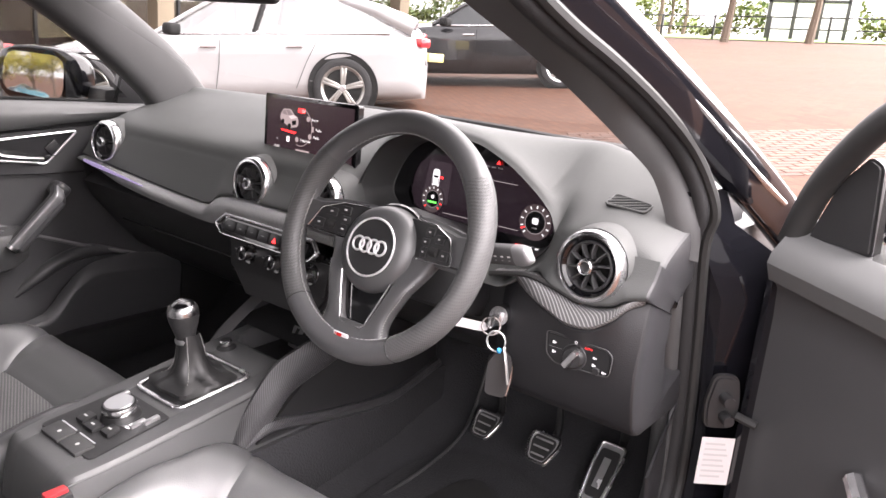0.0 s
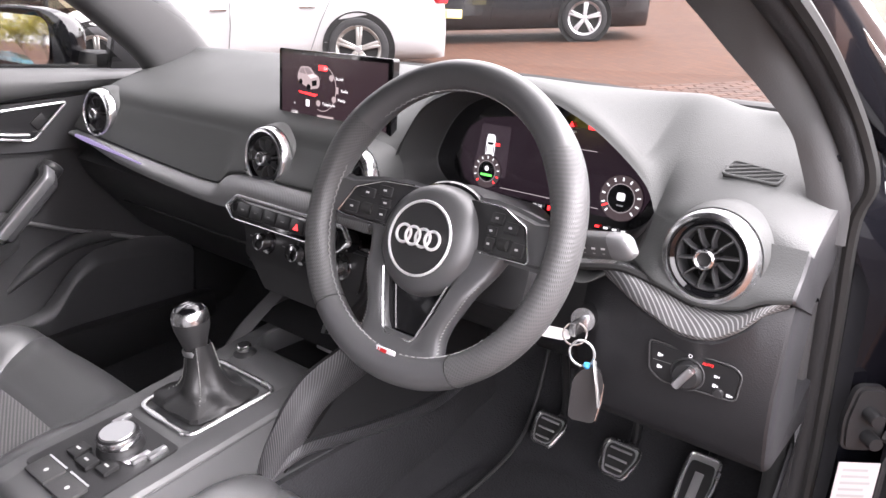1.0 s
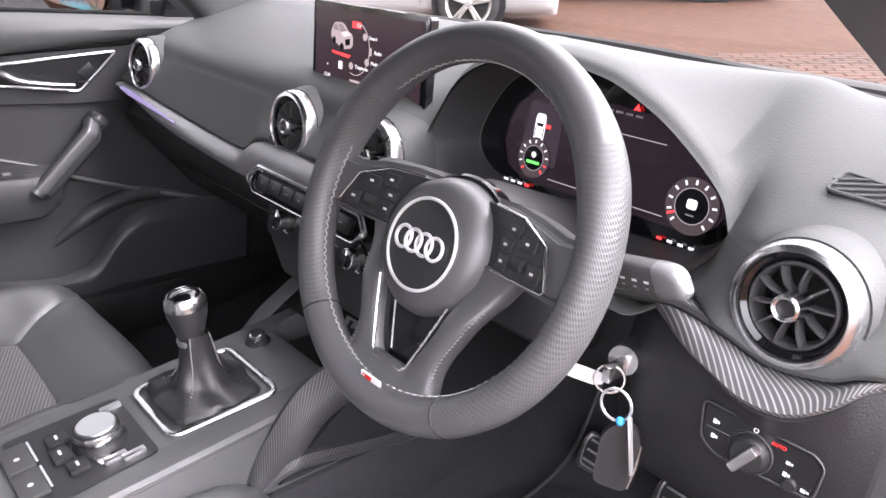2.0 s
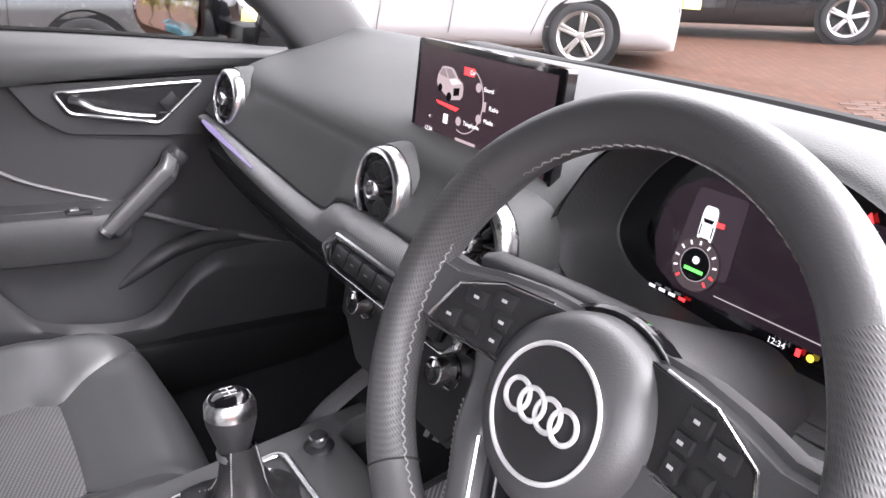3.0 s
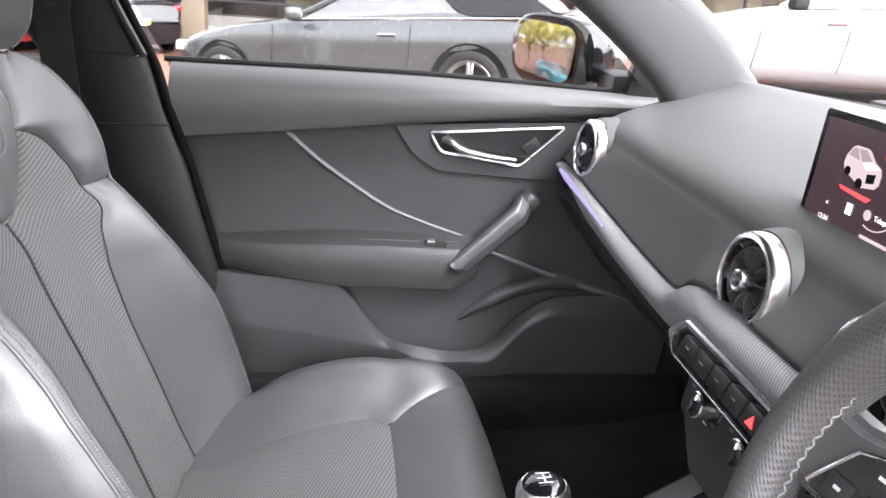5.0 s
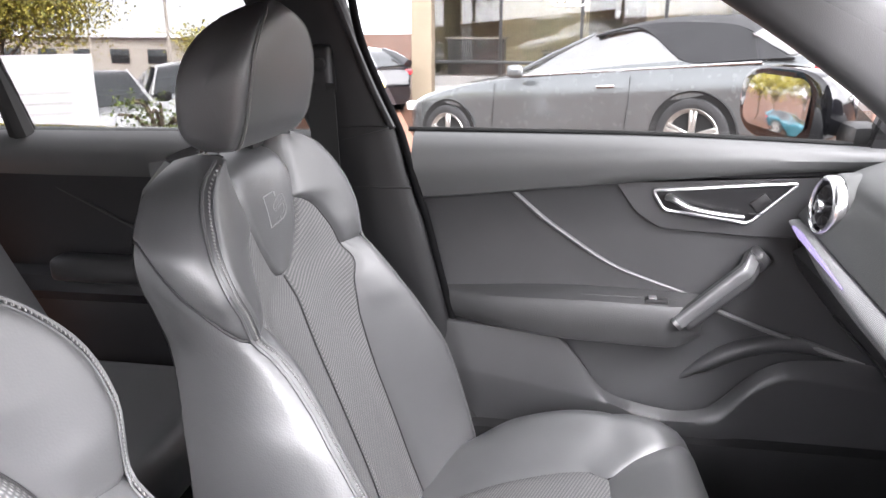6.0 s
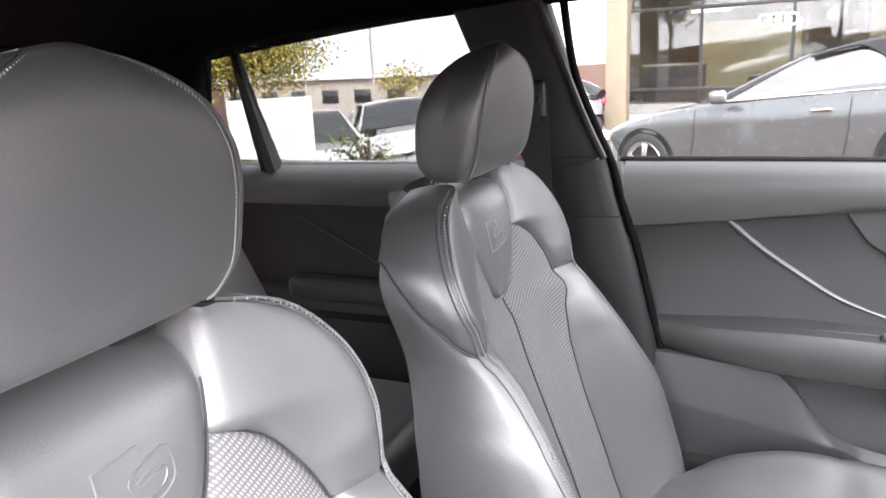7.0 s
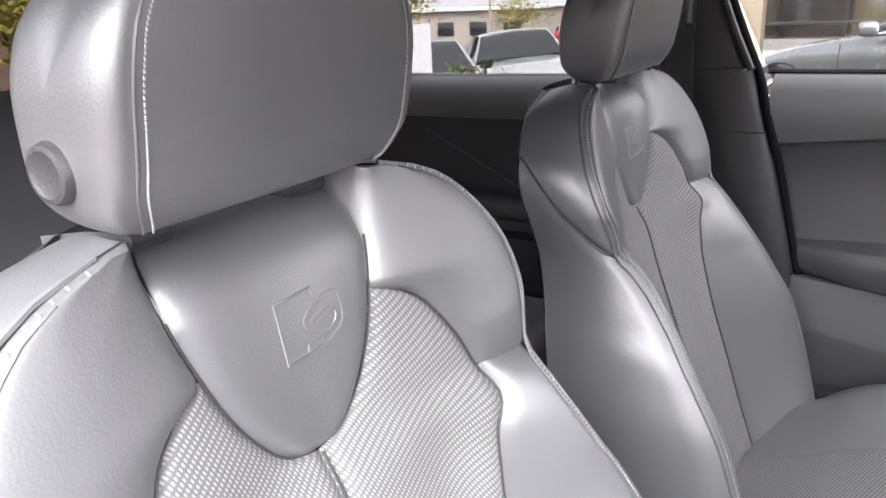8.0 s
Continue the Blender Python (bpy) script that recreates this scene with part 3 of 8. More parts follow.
# ribbed inlay under the vents, passenger's side to the middle
rows = []
for x in np.linspace(-0.685, 0.17, 90):
    ztop = curve_at(PAD_LOW, x)
    zbot = curve_at([(-0.685, 0.879), (-0.60, 0.871), (-0.476, 0.851), (-0.30, 0.839), (-0.177, 0.834), (-0.135, 0.838), (-0.118, 0.850), (-0.10, 0.862), (0.17, 0.862)], x)
    out = curve_at([(-0.685, 0.012), (-0.5, 0.020), (-0.30, 0.024), (-0.19, 0.024), (-0.11, 0.026), (0.17, 0.026)], x)
    r = [V(x, 0.012, ztop + 0.001), V(x, 0.0, ztop)]
    for k in range(9):
        a = math.pi * 0.5 * k / 8
        r.append(V(x, -0.003 - out * math.sin(a), lerp(zbot, ztop, 0.30 + 0.70 * math.cos(a))))
    r += [V(x, -0.003 - out * 0.9, zbot), V(x, 0.03, zbot - 0.006)]
    rows.append(r)
dash_part("inlay_strip", done(grid(rows)), INLAY, "ribbed metallic-grey inlay strip")
PURPLE = glow_material("dim_violet_glow", (0.50, 0.42, 0.75), 0.22)
dash_part("ambient_light_line", tube([V(x, -0.0165 - 0.03 * (x + 0.65), 0.8815 - 0.066 * (x + 0.65)) for x in np.linspace(-0.65, -0.40, 12)], [0.0014 + 0.0046 * (1 - k / 11) * min(1, (k + 1) / 3) for k in range(12)], 8), PURPLE, "dim violet light line")
# inlay on the driver's side: a crescent under the outer vent
rows = []
for x in np.linspace(0.455, 0.688, 50):
    ztop, zbot = curve_at(LEAF_T, x), curve_at(LEAF_B, x)
    out = curve_at([(0.455, -0.045), (0.50, -0.012), (0.55, 0.014), (0.61, 0.022), (0.65, 0.014), (0.688, -0.008)], x)
    r = [V(x, 0.04, ztop + 0.002)]
    for k in range(9):
        q = k / 8
        r.append(V(x, lerp(0.010, -out, q) - 0.004 * math.sin(math.pi * q), lerp(ztop, zbot + 0.004, q) + 0.004 * math.sin(math.pi * q)))
    r += [V(x, 0.001 - out, zbot + 0.001), V(x, 0.004 - out, zbot - 0.001), V(x, 0.04, zbot - 0.004)]
    rows.append(r)
dash_part("inlay_strip", done(grid(rows)), LEAF)
dash_part("inlay_gap", tube([V(x, 0.006, curve_at(LEAF_T, x) + 0.002) for x in np.linspace(0.455, 0.60, 20)], 0.004, 6), RUBBER)

# lower dash on the passenger's side, with the glove box lid
rows = []
for x in np.linspace(-0.69, -0.15, 20):
    rows.append([V(x, y, z) for y, z in ((0.03, 0.85), (0.0, 0.828), (0.012, 0.80), (0.06, 0.74), (0.13, 0.66), (0.22, 0.60), (0.40, 0.58))])
dash_part("glovebox_lid", done(grid(rows)), HARD, "black glove box lid")
dash_part("glovebox_seam", tube([V(x, 0.055, 0.742) for x in np.linspace(-0.62, -0.2, 6)], 0.002, 6), RUBBER)
# knee panel on the driver's side
rows = []
for x in np.linspace(0.46, 0.688, 24):
    drop = 0.03 * smooth01((0.50 - x) / 0.04)
    zl = curve_at(LEAF_B, x) - 0.001
    y0 = 0.006 - curve_at([(0.455, -0.045), (0.50, -0.012), (0.55, 0.014), (0.61, 0.022), (0.65, 0.014), (0.688, -0.008)], x)
    rows.append([V(x, y, z) for y, z in ((0.04, zl + 0.002), (y0 + 0.004, zl), (y0 + 0.001, zl - 0.005), (lerp(y0, drop, 0.5) + 0.004, lerp(zl, 0.80, 0.5)), (drop + 0.003, 0.80), (drop + 0.009, 0.76), (drop + 0.022, 0.722), (drop + 0.034, 0.704), (drop + 0.05, 0.698), (0.20, 0.69))])
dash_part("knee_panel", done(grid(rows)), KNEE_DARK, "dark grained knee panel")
knee_edge = rows[-1]
rows = []
for x in np.linspace(0.15, 0.47, 12):
    rows.append([V(x, y, z) for y, z in ((0.07, 0.89), (0.05, 0.86), (0.06, 0.80), (0.09, 0.74), (0.14, 0.70), (0.30, 0.68))])
dash_part("column_panel", done(grid(rows)), HARD)
# end caps that meet the doors
def end_cap(edge, sx):
    """A side cheek that turns from the dash's outer edge towards the doorway."""
    mid = V(0, 0.26, 0.80)
    rows = []
    for p in edge:
        back = V(0, mid.y - p.y, mid.z - p.z)
        away = back.length
        back.normalize()
        rows.append([V(p.x + sx * dx, p.y, p.z) + back * min(dy, away * 0.8) for dx, dy in ((0, 0), (0.003, 0.0015), (0.0045, 0.005), (0.006, 0.02), (0.005, 0.09), (-0.01, 0.14))])
    return done(grid(rows))


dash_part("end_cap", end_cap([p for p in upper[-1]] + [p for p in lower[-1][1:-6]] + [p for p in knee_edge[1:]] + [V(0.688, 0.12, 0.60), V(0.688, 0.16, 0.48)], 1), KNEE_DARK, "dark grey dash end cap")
dash_part("end_cap", end_cap([p for p in upper[0]] + [p for p in lower[0][1:-6]] + [V(-0.69, 0.0, 0.87), V(-0.69, 0.012, 0.80), V(-0.69, 0.06, 0.74), V(-0.69, 0.13, 0.66), V(-0.69, 0.22, 0.60)], -1), HARD)

def vent(centre, normal, dial=0.05):
    """A round air vent: chrome ring, black drum, hub and blades."""
    m = frame_axes(centre, normal)
    drum = dash_part("air_vent", lathe([(0.0, -0.052), (0.036, -0.052), (0.0385, -0.020), (0.0400, -0.008), (0.0415, -0.007)], 40, m), RUBBER, "round air vent with a chrome ring")
    kids = [("chrome_ring", lathe([(0.0405, -0.012), (0.0400, -0.004), (0.0415, -0.001), (0.0455, -0.002), (0.0480, -0.005), (0.0492, -0.012), (0.0492, -0.026)], 48, m), CHROME, "chrome outer ring")]
    kids.append(("inner_ring", lathe([(0.0290, -0.024), (0.0302, -0.008), (0.0318, -0.0060), (0.0336, -0.008), (0.0338, -0.020)], 40, m), BLADE, ""))
    kids.append(("hub", lathe([(0.0066, -0.001), (0.0070, 0.0046), (0.0086, 0.0054), (0.0104, 0.004), (0.0112, 0.0), (0.0112, -0.02)], 28, m), CHROME, "chrome hub"))
    kids.append(("gloss_ring", lathe([(0.0340, -0.014), (0.0345, -0.010), (0.0395, -0.006), (0.0402, -0.010)], 48, m), GLOSS, "gloss black ring"))
    kids.append(("hub_core", lathe([(0.0, 0.0005), (0.0068, 0.0005)], 20, m), HARD, ""))
    for k in range(10):
        a = 2 * math.pi * (k + 0.3) / 10
        r = Matrix.Rotation(a, 4, "Z")
        bend = spline([V(0.0105, 0, -0.014), V(0.017, 0.0003, -0.008), V(0.024, 0.0, -0.007), V(0.0308, -0.0004, -0.008)], 6)
        rows = [[m @ r @ (p + V(0, dy, dz)) for dy, dz in ((-0.0009, 0.003), (0.0009, 0.003), (0.0016, -0.007), (-0.0016, -0.007))] for p in bend]
        kids.append(("blade", done(grid(rows, loop_v=True, caps=True)), BLADE, ""))
    for nm, bm, mt, lb in kids:
        dash_part(nm, bm, mt, lb, drum)
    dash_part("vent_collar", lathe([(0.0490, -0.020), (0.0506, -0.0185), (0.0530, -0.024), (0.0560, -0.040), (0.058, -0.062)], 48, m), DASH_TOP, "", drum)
    return drum


BLADE = material("vent_blade_plastic", (0.055, 0.055, 0.057), 0.42)
vent((-0.605, 0.002, 0.928), (0.05, -1, 0.09))
vent((-0.082, -0.004, 0.922), (0.0, -1, 0.09))
vent((0.098, -0.004, 0.922), (0.0, -1, 0.09))
vent((0.605, 0.0, 0.929), (-0.05, -1, 0.09))

# side demister grille
m = frame_axes((0.6095, 0.104, 1.0015), (0.10, -0.335, 0.94), (-0.10, 0.92, 0.36))
OUT = rounded([(-0.031, -0.0145), (0.026, -0.0155), (0.030, 0.008), (-0.025, 0.0165)], 0.006)
grille = dash_part("demister_grille", prism(OUT, on(m @ Matrix.Translation((0, 0, 0.001)) @ Matrix.Rotation(math.pi, 4, "X") @ Matrix.Scale(-1, 4, (0, 1, 0))), 0.008), RUBBER, "black slotted demister grille")
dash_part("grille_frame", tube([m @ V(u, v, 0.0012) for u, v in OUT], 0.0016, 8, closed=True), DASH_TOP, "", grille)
for c in (-0.0165, -0.0085, -0.0005, 0.0075, 0.0155):
    run = [x for x in np.linspace(-0.030, 0.029, 60) if -0.0135 - 0.001 * x / 0.03 < 0.5 * x + c < 0.0115 - 0.14 * x]
    if len(run) > 4:
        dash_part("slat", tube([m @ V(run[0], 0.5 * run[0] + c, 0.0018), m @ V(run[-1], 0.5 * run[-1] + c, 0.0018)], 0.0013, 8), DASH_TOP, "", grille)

# ---- instrument cluster in its hood ----
outline = [(x, curve_at(HOOD_T, x)) for x in 0.3325 - 0.1924 * np.cos(np.linspace(0, math.pi, 48))] + [(x, curve_at(HOOD_B, x)) for x in 0.3325 + 0.1924 * np.cos(np.linspace(0, math.pi, 48))][1:-1]
cx, cz = 0.345, 0.962
rows = []
for k, (s, y) in enumerate(((1.0, 0.062), (0.985, 0.067), (0.955, 0.085), (0.93, 0.11), (0.915, 0.128), (0.90, 0.130))):
    rows.append([V(cx + (x - cx) * s, y + 0.1 * (z - cz), cz + (z - cz) * s) for x, z in outline])
cluster = dash_part("cluster_hood", done(grid(rows, loop_v=True)), KNEE, "dark grey instrument hood lining")
CL = frame_axes((0.350, 0.1285, 0.955), (0, -1, 0.10))


def cl_part(name, bm, mat, label="", parent=None):
    o = dash_part(name, bm, mat, label, parent or cluster)
    return o


cl_part("cluster_glass", prism([(p[0] - 0.350, (p[1] - cz) * 0.93 + 0.007) for p in [(cx + (x - cx) * 0.94, cz + (z - cz)) for x, z in outline]], on(CL @ Matrix.Rotation(math.pi, 4, "Y") @ Matrix.Scale(-1, 4, (1, 0, 0))), 0.004), GLOSS, "glossy black digital instrument panel")
# pictures on the digital instruments: two dials and small signs
DARK_FACE = material("dark_display", (0.006, 0.006, 0.008), 0.15, blotch=0)
GREEN_LIT = glow_material("lit_green", (0.1, 0.8, 0.1), 0.8)
YELLOW_LIT = glow_material("lit_yellow", (0.9, 0.7, 0.05), 0.8)


def flat(name, poly, m, lift, mat, parent, label=""):
    """A thin flat shape on a display or a panel."""
    bm = bmesh.new()
    bm.faces.new([bm.verts.new(m @ V(u, v, lift)) for u, v in poly])
    bm.normal_update()
    for f in bm.faces:
        if f.normal.dot(m.to_3x3() @ V(0, 0, 1)) < 0:
            f.normal_flip()
    return part(name, bm, mat, parent, label, smooth=False)


def rect(u, v, w, h):
    return [(u - w / 2, v - h / 2), (u + w / 2, v - h / 2), (u + w / 2, v + h / 2), (u - w / 2, v + h / 2)]


def disc(u, v, r, n=28):
    return [(u + r * math.cos(2 * math.pi * k / n), v + r * math.sin(2 * math.pi * k / n)) for k in range(n)]


def ring(u, v, r0, r1, m, lift, mat, parent, name="dial_ring", a0=0, a1=360, n=36):
    bm = bmesh.new()
    k = max(4, int(n * (a1 - a0) / 360))
    a = [radians(lerp(a0, a1, i / k)) for i in range(k + 1)]
    inner = [bm.verts.new(m @ V(u + r0 * math.cos(q), v + r0 * math.sin(q), lift)) for q in a]
    outer = [bm.verts.new(m @ V(u + r1 * math.cos(q), v + r1 * math.sin(q), lift)) for q in a]
    for i in range(k):
        bm.faces.new((inner[i], inner[i + 1], outer[i + 1], outer[i]))
    bmesh.ops.remove_doubles(bm, verts=bm.verts, dist=1e-6)
    return part(name, bm, mat, parent, smooth=False)


def words(text, u, v, height, m, lift, mat, parent, name="lettering", align="LEFT"):
    """Readable writing as a flat mesh."""
    c = bpy.data.curves.new(name, "FONT")
    c.body, c.size, c.align_x = text, height * 1.35, align
    tmp = bpy.data.objects.new(name, c)
    scene.collection.objects.link(tmp)
    me = bpy.data.meshes.new_from_object(tmp.evaluated_get(bpy.context.evaluated_depsgraph_get()))
    bpy.data.objects.remove(tmp)
    bm = bmesh.new()
    bm.from_mesh(me)
    bmesh.ops.transform(bm, matrix=m @ Matrix.Translation((u, v, lift)), verts=bm.verts)
    return part(name, bm, mat, parent, smooth=False)


NIGHT = glow_material("dark_display_glow", (0.016, 0.009, 0.014), 0.35, 0.12)
flat("display", [(-0.146, 0.020), (-0.138, 0.042), (-0.115, 0.058), (-0.06, 0.066), (0.06, 0.062), (0.115, 0.046), (0.139, 0.026), (0.145, 0.0), (0.133, -0.026), (0.115, -0.042), (-0.115, -0.042), (-0.138, -0.030), (-0.148, -0.005)], CL, 0.002, NIGHT, cluster, "dark digital instrument display")
DIM = glow_material("dim_display_line", (0.40, 0.36, 0.37), 0.35)
flat("display_line", rect(0.0, -0.0335, 0.15, 0.0011), CL, 0.003, DIM, cluster)
flat("display_line", rect(0.02, 0.0365, 0.085, 0.0010), CL, 0.003, DIM, cluster)
PANEL_GLOW = glow_material("vehicle_panel_glow", (0.040, 0.028, 0.036), 0.35)
BAND = glow_material("dial_band_glow", (0.10, 0.075, 0.08), 0.25)
flat("vehicle_panel", rounded([(-0.124, -0.02), (-0.068, -0.02), (-0.068, 0.050), (-0.116, 0.050)], 0.004), CL, 0.0028, PANEL_GLOW, cluster)
icon = flat("vehicle_icon", rounded([(-0.1045, 0.004), (-0.0915, 0.004), (-0.0905, 0.012), (-0.0905, 0.030), (-0.0920, 0.037), (-0.1040, 0.037), (-0.1055, 0.030), (-0.1055, 0.012)], 0.003), CL, 0.0038, WHITE_MARK, cluster, "white car drawn from above")
flat("windscreen_mark", [(-0.1035, 0.026), (-0.0925, 0.026), (-0.0940, 0.0225), (-0.1020, 0.0225)], CL, 0.0042, DARK_FACE, icon)
flat("rear_window_mark", [(-0.1020, 0.0095), (-0.0940, 0.0095), (-0.0928, 0.0065), (-0.1032, 0.0065)], CL, 0.0042, DARK_FACE, icon)
for sx in (-1, 1):
    flat("side_window_mark", [(-0.098 + sx * 0.0064, 0.0215), (-0.098 + sx * 0.0052, 0.0205), (-0.098 + sx * 0.0052, 0.0115), (-0.098 + sx * 0.0064, 0.0105)][::sx], CL, 0.0042, DARK_FACE, icon)
flat("door_mark", rect(-0.087, 0.024, 0.008, 0.004), CL, 0.0038, RED_LIT, cluster)
for u, r, nm in ((-0.099, 0.0235, "rev_counter"), (0.104, 0.029, "speedometer")):
    v = -0.0145
    d = flat(nm, disc(u, v, r), CL, 0.0042, DARK_FACE, cluster, "round digital dial")
    ring(u, v, r * 0.62, r * 0.985, CL, 0.0046, BAND, d)
    ring(u, v, r * 0.60, r * 0.63, CL, 0.0047, DIM, d)
    for k in range(11):
        a = radians(225 - 27 * k)
        bm = box((0, 0, 0), (r * 0.16, r * 0.07, 0.0004))
        bmesh.ops.transform(bm, matrix=CL @ Matrix.Translation((u + 0.82 * r * math.cos(a), v + 0.82 * r * math.sin(a), 0.0048)) @ Matrix.Rotation(a, 4, "Z"), verts=bm.verts)
        part("tick", bm, RED_LIT if (k in (0, 9, 10) and r < 0.025) else WHITE_MARK, d, smooth=False)
    if r < 0.025:
        flat("green_bar", rect(u, v - 0.005, r * 0.8, 0.003), CL, 0.0049, GREEN_LIT, d)
        flat("sign", disc(u, v + 0.004, 0.0035, 12), CL, 0.0049, WHITE_MARK, d)
    else:
        flat("door_open_sign", rounded(rect(u, v + 0.002, 0.011, 0.010), 0.003), CL, 0.0049, WHITE_MARK, d)
        flat("unit_bar", rect(u, v - 0.009, 0.009, 0.0016), CL, 0.0049, GREY_MARK, d)
        flat("needle", [(u - 0.024, v - 0.012), (u - 0.017, v - 0.0085), (u - 0.016, v - 0.0105), (u - 0.0235, v - 0.014)], CL, 0.0049, RED_LIT, d)
words("12:34", -0.02, -0.0485, 0.0052, CL, 0.0042, WHITE_MARK, cluster, "clock", "LEFT")
flat("belt_sign", rect(0.006, -0.046, 0.004, 0.006), CL, 0.0042, RED_LIT, cluster)
flat("fuel_sign", disc(0.016, -0.046, 0.003, 12), CL, 0.0042, YELLOW_LIT, cluster)
flat("warning_sign", rounded(rect(0.052, 0.066, 0.012, 0.007), 0.002), CL, 0.0042, RED_LIT, cluster)
flat("warning_sign", [(0.018, 0.063), (0.026, 0.063), (0.022, 0.070)], CL, 0.0042, RED_LIT, cluster)
for k in range(4):
    flat("small_text_bar", rect(-0.01 + 0.012 * k, 0.0575, 0.009, 0.0025), CL, 0.0042, GREY_MARK, cluster)
    flat("gauge_mark", rect(0.078 + 0.012 * k, -0.055, 0.006, 0.0028), CL, 0.0042, RED_LIT if k == 0 else WHITE_MARK, cluster)
    flat("gauge_mark", rect(-0.135 + 0.011 * k, -0.048, 0.007, 0.0028), CL, 0.0042, RED_LIT if k == 3 else WHITE_MARK, cluster)

# ---- centre switches and heater controls ----
m = frame_axes((0.008, -0.034, 0.847), (0.0, -0.92, 0.35))
sw = part("switch_panel", prism(rounded([(-0.132, -0.003), (-0.114, -0.018), (0.114, -0.018), (0.132, -0.003), (0.115, 0.013), (-0.115, 0.013)], 0.005), on(m @ Matrix.Rotation(math.pi, 4, "Y") @ Matrix.Scale(-1, 4, (1, 0, 0))), 0.03), GLOSS, dash, "gloss black row of switches under a chrome edge")
edge = rounded([(-0.100, -0.0195), (-0.118, -0.0195), (-0.136, -0.003), (-0.118, 0.0155), (0.118, 0.0155), (0.136, -0.003), (0.118, -0.0195), (0.100, -0.0195)], 0.004)[5:-5]
part("chrome_frame", tube([m @ V(u, v, 0.002) for u, v in edge], [0.0012 if v < -0.015 else 0.0040 for u, v in edge], 8), CHROME, sw, "chrome edge")
part("lower_chrome_line", tube([m @ V(-0.112, -0.0200, 0.001), m @ V(0.112, -0.0200, 0.001)], 0.0010, 6), CHROME, sw)
for k in range(7):
    u = -0.093 + 0.031 * k
    bm = box((u, -0.0025, 0.002), (0.0300, 0.021, 0.008), 0.0028)
    bmesh.ops.transform(bm, matrix=m, verts=bm.verts)
    b = part("switch", bm, BLACK_TRIM, sw)
    if k == 4:
        flat("hazard_triangle", [(u - 0.006, -0.008), (u + 0.006, -0.008), (u, 0.002)], m, 0.0066, RED_LIT, b, "red hazard triangle")
    else:
        flat("mark", rect(u, -0.002, 0.007, 0.0016), m, 0.0066, DIM_MARK, b)
m = frame_axes((0.020, -0.018, 0.792), (0.0, -0.98, 0.2))
heater = part("heater_panel", prism(rounded([(-0.128, -0.030), (0.130, -0.030), (0.135, 0.034), (-0.140, 0.034)], 0.010), on(m @ Matrix.Rotation(math.pi, 4, "Y") @ Matrix.Scale(-1, 4, (1, 0, 0))), 0.05, 0.004), BLACK_TRIM, dash, "black heater control panel with three knobs")
for u in (-0.077, 0.001, 0.087):
    km = m @ Matrix.Translation((u, 0.005, 0))
    part("knob_well", lathe([(0.0, 0.0006), (0.0172, 0.0006), (0.0185, 0.0016), (0.0198, 0.0004)], 32, km), GLOSS, heater)
    k = part("knob", lathe([(0.0120, 0.0205), (0.0134, 0.0195), (0.0140, 0.014), (0.0128, 0.006), (0.0138, 0.001)], 28, km), CHROME, heater, "chrome knob with a black face")
    part("knob_face", lathe([(0.0, 0.0200), (0.0105, 0.0200), (0.0122, 0.0208)], 28, km), GLOSS, k)
    part("knob_pointer", box((0, 0, 0), (0.0016, 0.0055, 0.0012)), WHITE_MARK, k).matrix_local = km @ Matrix.Translation((0, 0.0075, 0.0208))
for k in range(6):
    flat("mark", rect(-0.116 + 0.039 * k, 0.006, 0.007, 0.0022), m, 0.0008, DIM_MARK, heater)
part("console_cheek", prism([(-0.155, 0.030), (-0.128, -0.030), (-0.080, -0.072), (0.105, -0.072), (0.135, -0.030), (0.150, 0.030)], on(m @ Matrix.Translation((0, 0, -0.004)) @ Matrix.Rotation(math.pi, 4, "Y") @ Matrix.Scale(-1, 4, (1, 0, 0))), 0.06, 0.006), HARD, dash, "dark centre stack cheek")
part("slot_panel", box((0.0, 0.02, 0.822), (0.30, 0.05, 0.02), 0.004), GLOSS, dash)
# open cubby below the heater controls, with two sockets
part("cubby", done(grid([[V(x, y, z) for y, z in ((0.0, 0.745), (0.10, 0.74), (0.12, 0.70), (0.11, 0.66), (0.0, 0.645))] for x in np.linspace(-0.13, 0.14, 6)])), HARD, dash)
for u in (-0.03, 0.06):
    part("socket", lathe([(0.0, 0.004), (0.008, 0.004), (0.0095, 0.008), (0.012, 0.006), (0.012, -0.01)], 20, frame_axes((u, 0.085, 0.715), (0, -1, 0.1))), CHROME, dash)

# ---- light switch on the knee panel ----
m = frame_axes((0.612, -0.0052, 0.808), (0.03, -1, 0.05))
LS = rounded([(-0.048, 0.022), (0.040, 0.019), (0.048, 0.012), (0.046, -0.016), (-0.030, -0.019), (-0.044, -0.010)], 0.006)
ls = part("light_switch_panel", prism(LS, on(m @ Matrix.Rotation(math.pi, 4, "Y") @ Matrix.Scale(-1, 4, (1, 0, 0))), 0.014, 0.0015), BLACK_TRIM, dash, "black light switch panel with a rotary knob")
part("panel_rim", tube([m @ V(u * 1.02, v * 1.03, 0.0) for u, v in LS], 0.0010, 6, closed=True), KNEE, ls)
K = m @ Matrix.Translation((-0.004, -0.003, 0))
kn = part("rotary_knob", lathe([(0.0, 0.010), (0.0125, 0.0095), (0.0152, 0.006), (0.0162, 0.0)], 28, K), HARD, ls)
part("knob_ring", lathe([(0.0162, 0.0012), (0.0172, 0.0018), (0.0180, 0.0)], 28, K), BLADE, ls)
bm = box((0, 0, 0.0125), (0.0085, 0.028, 0.011), 0.0026)
bmesh.ops.transform(bm, matrix=K @ Matrix.Rotation(radians(-32), 4, "Z"), verts=bm.verts)
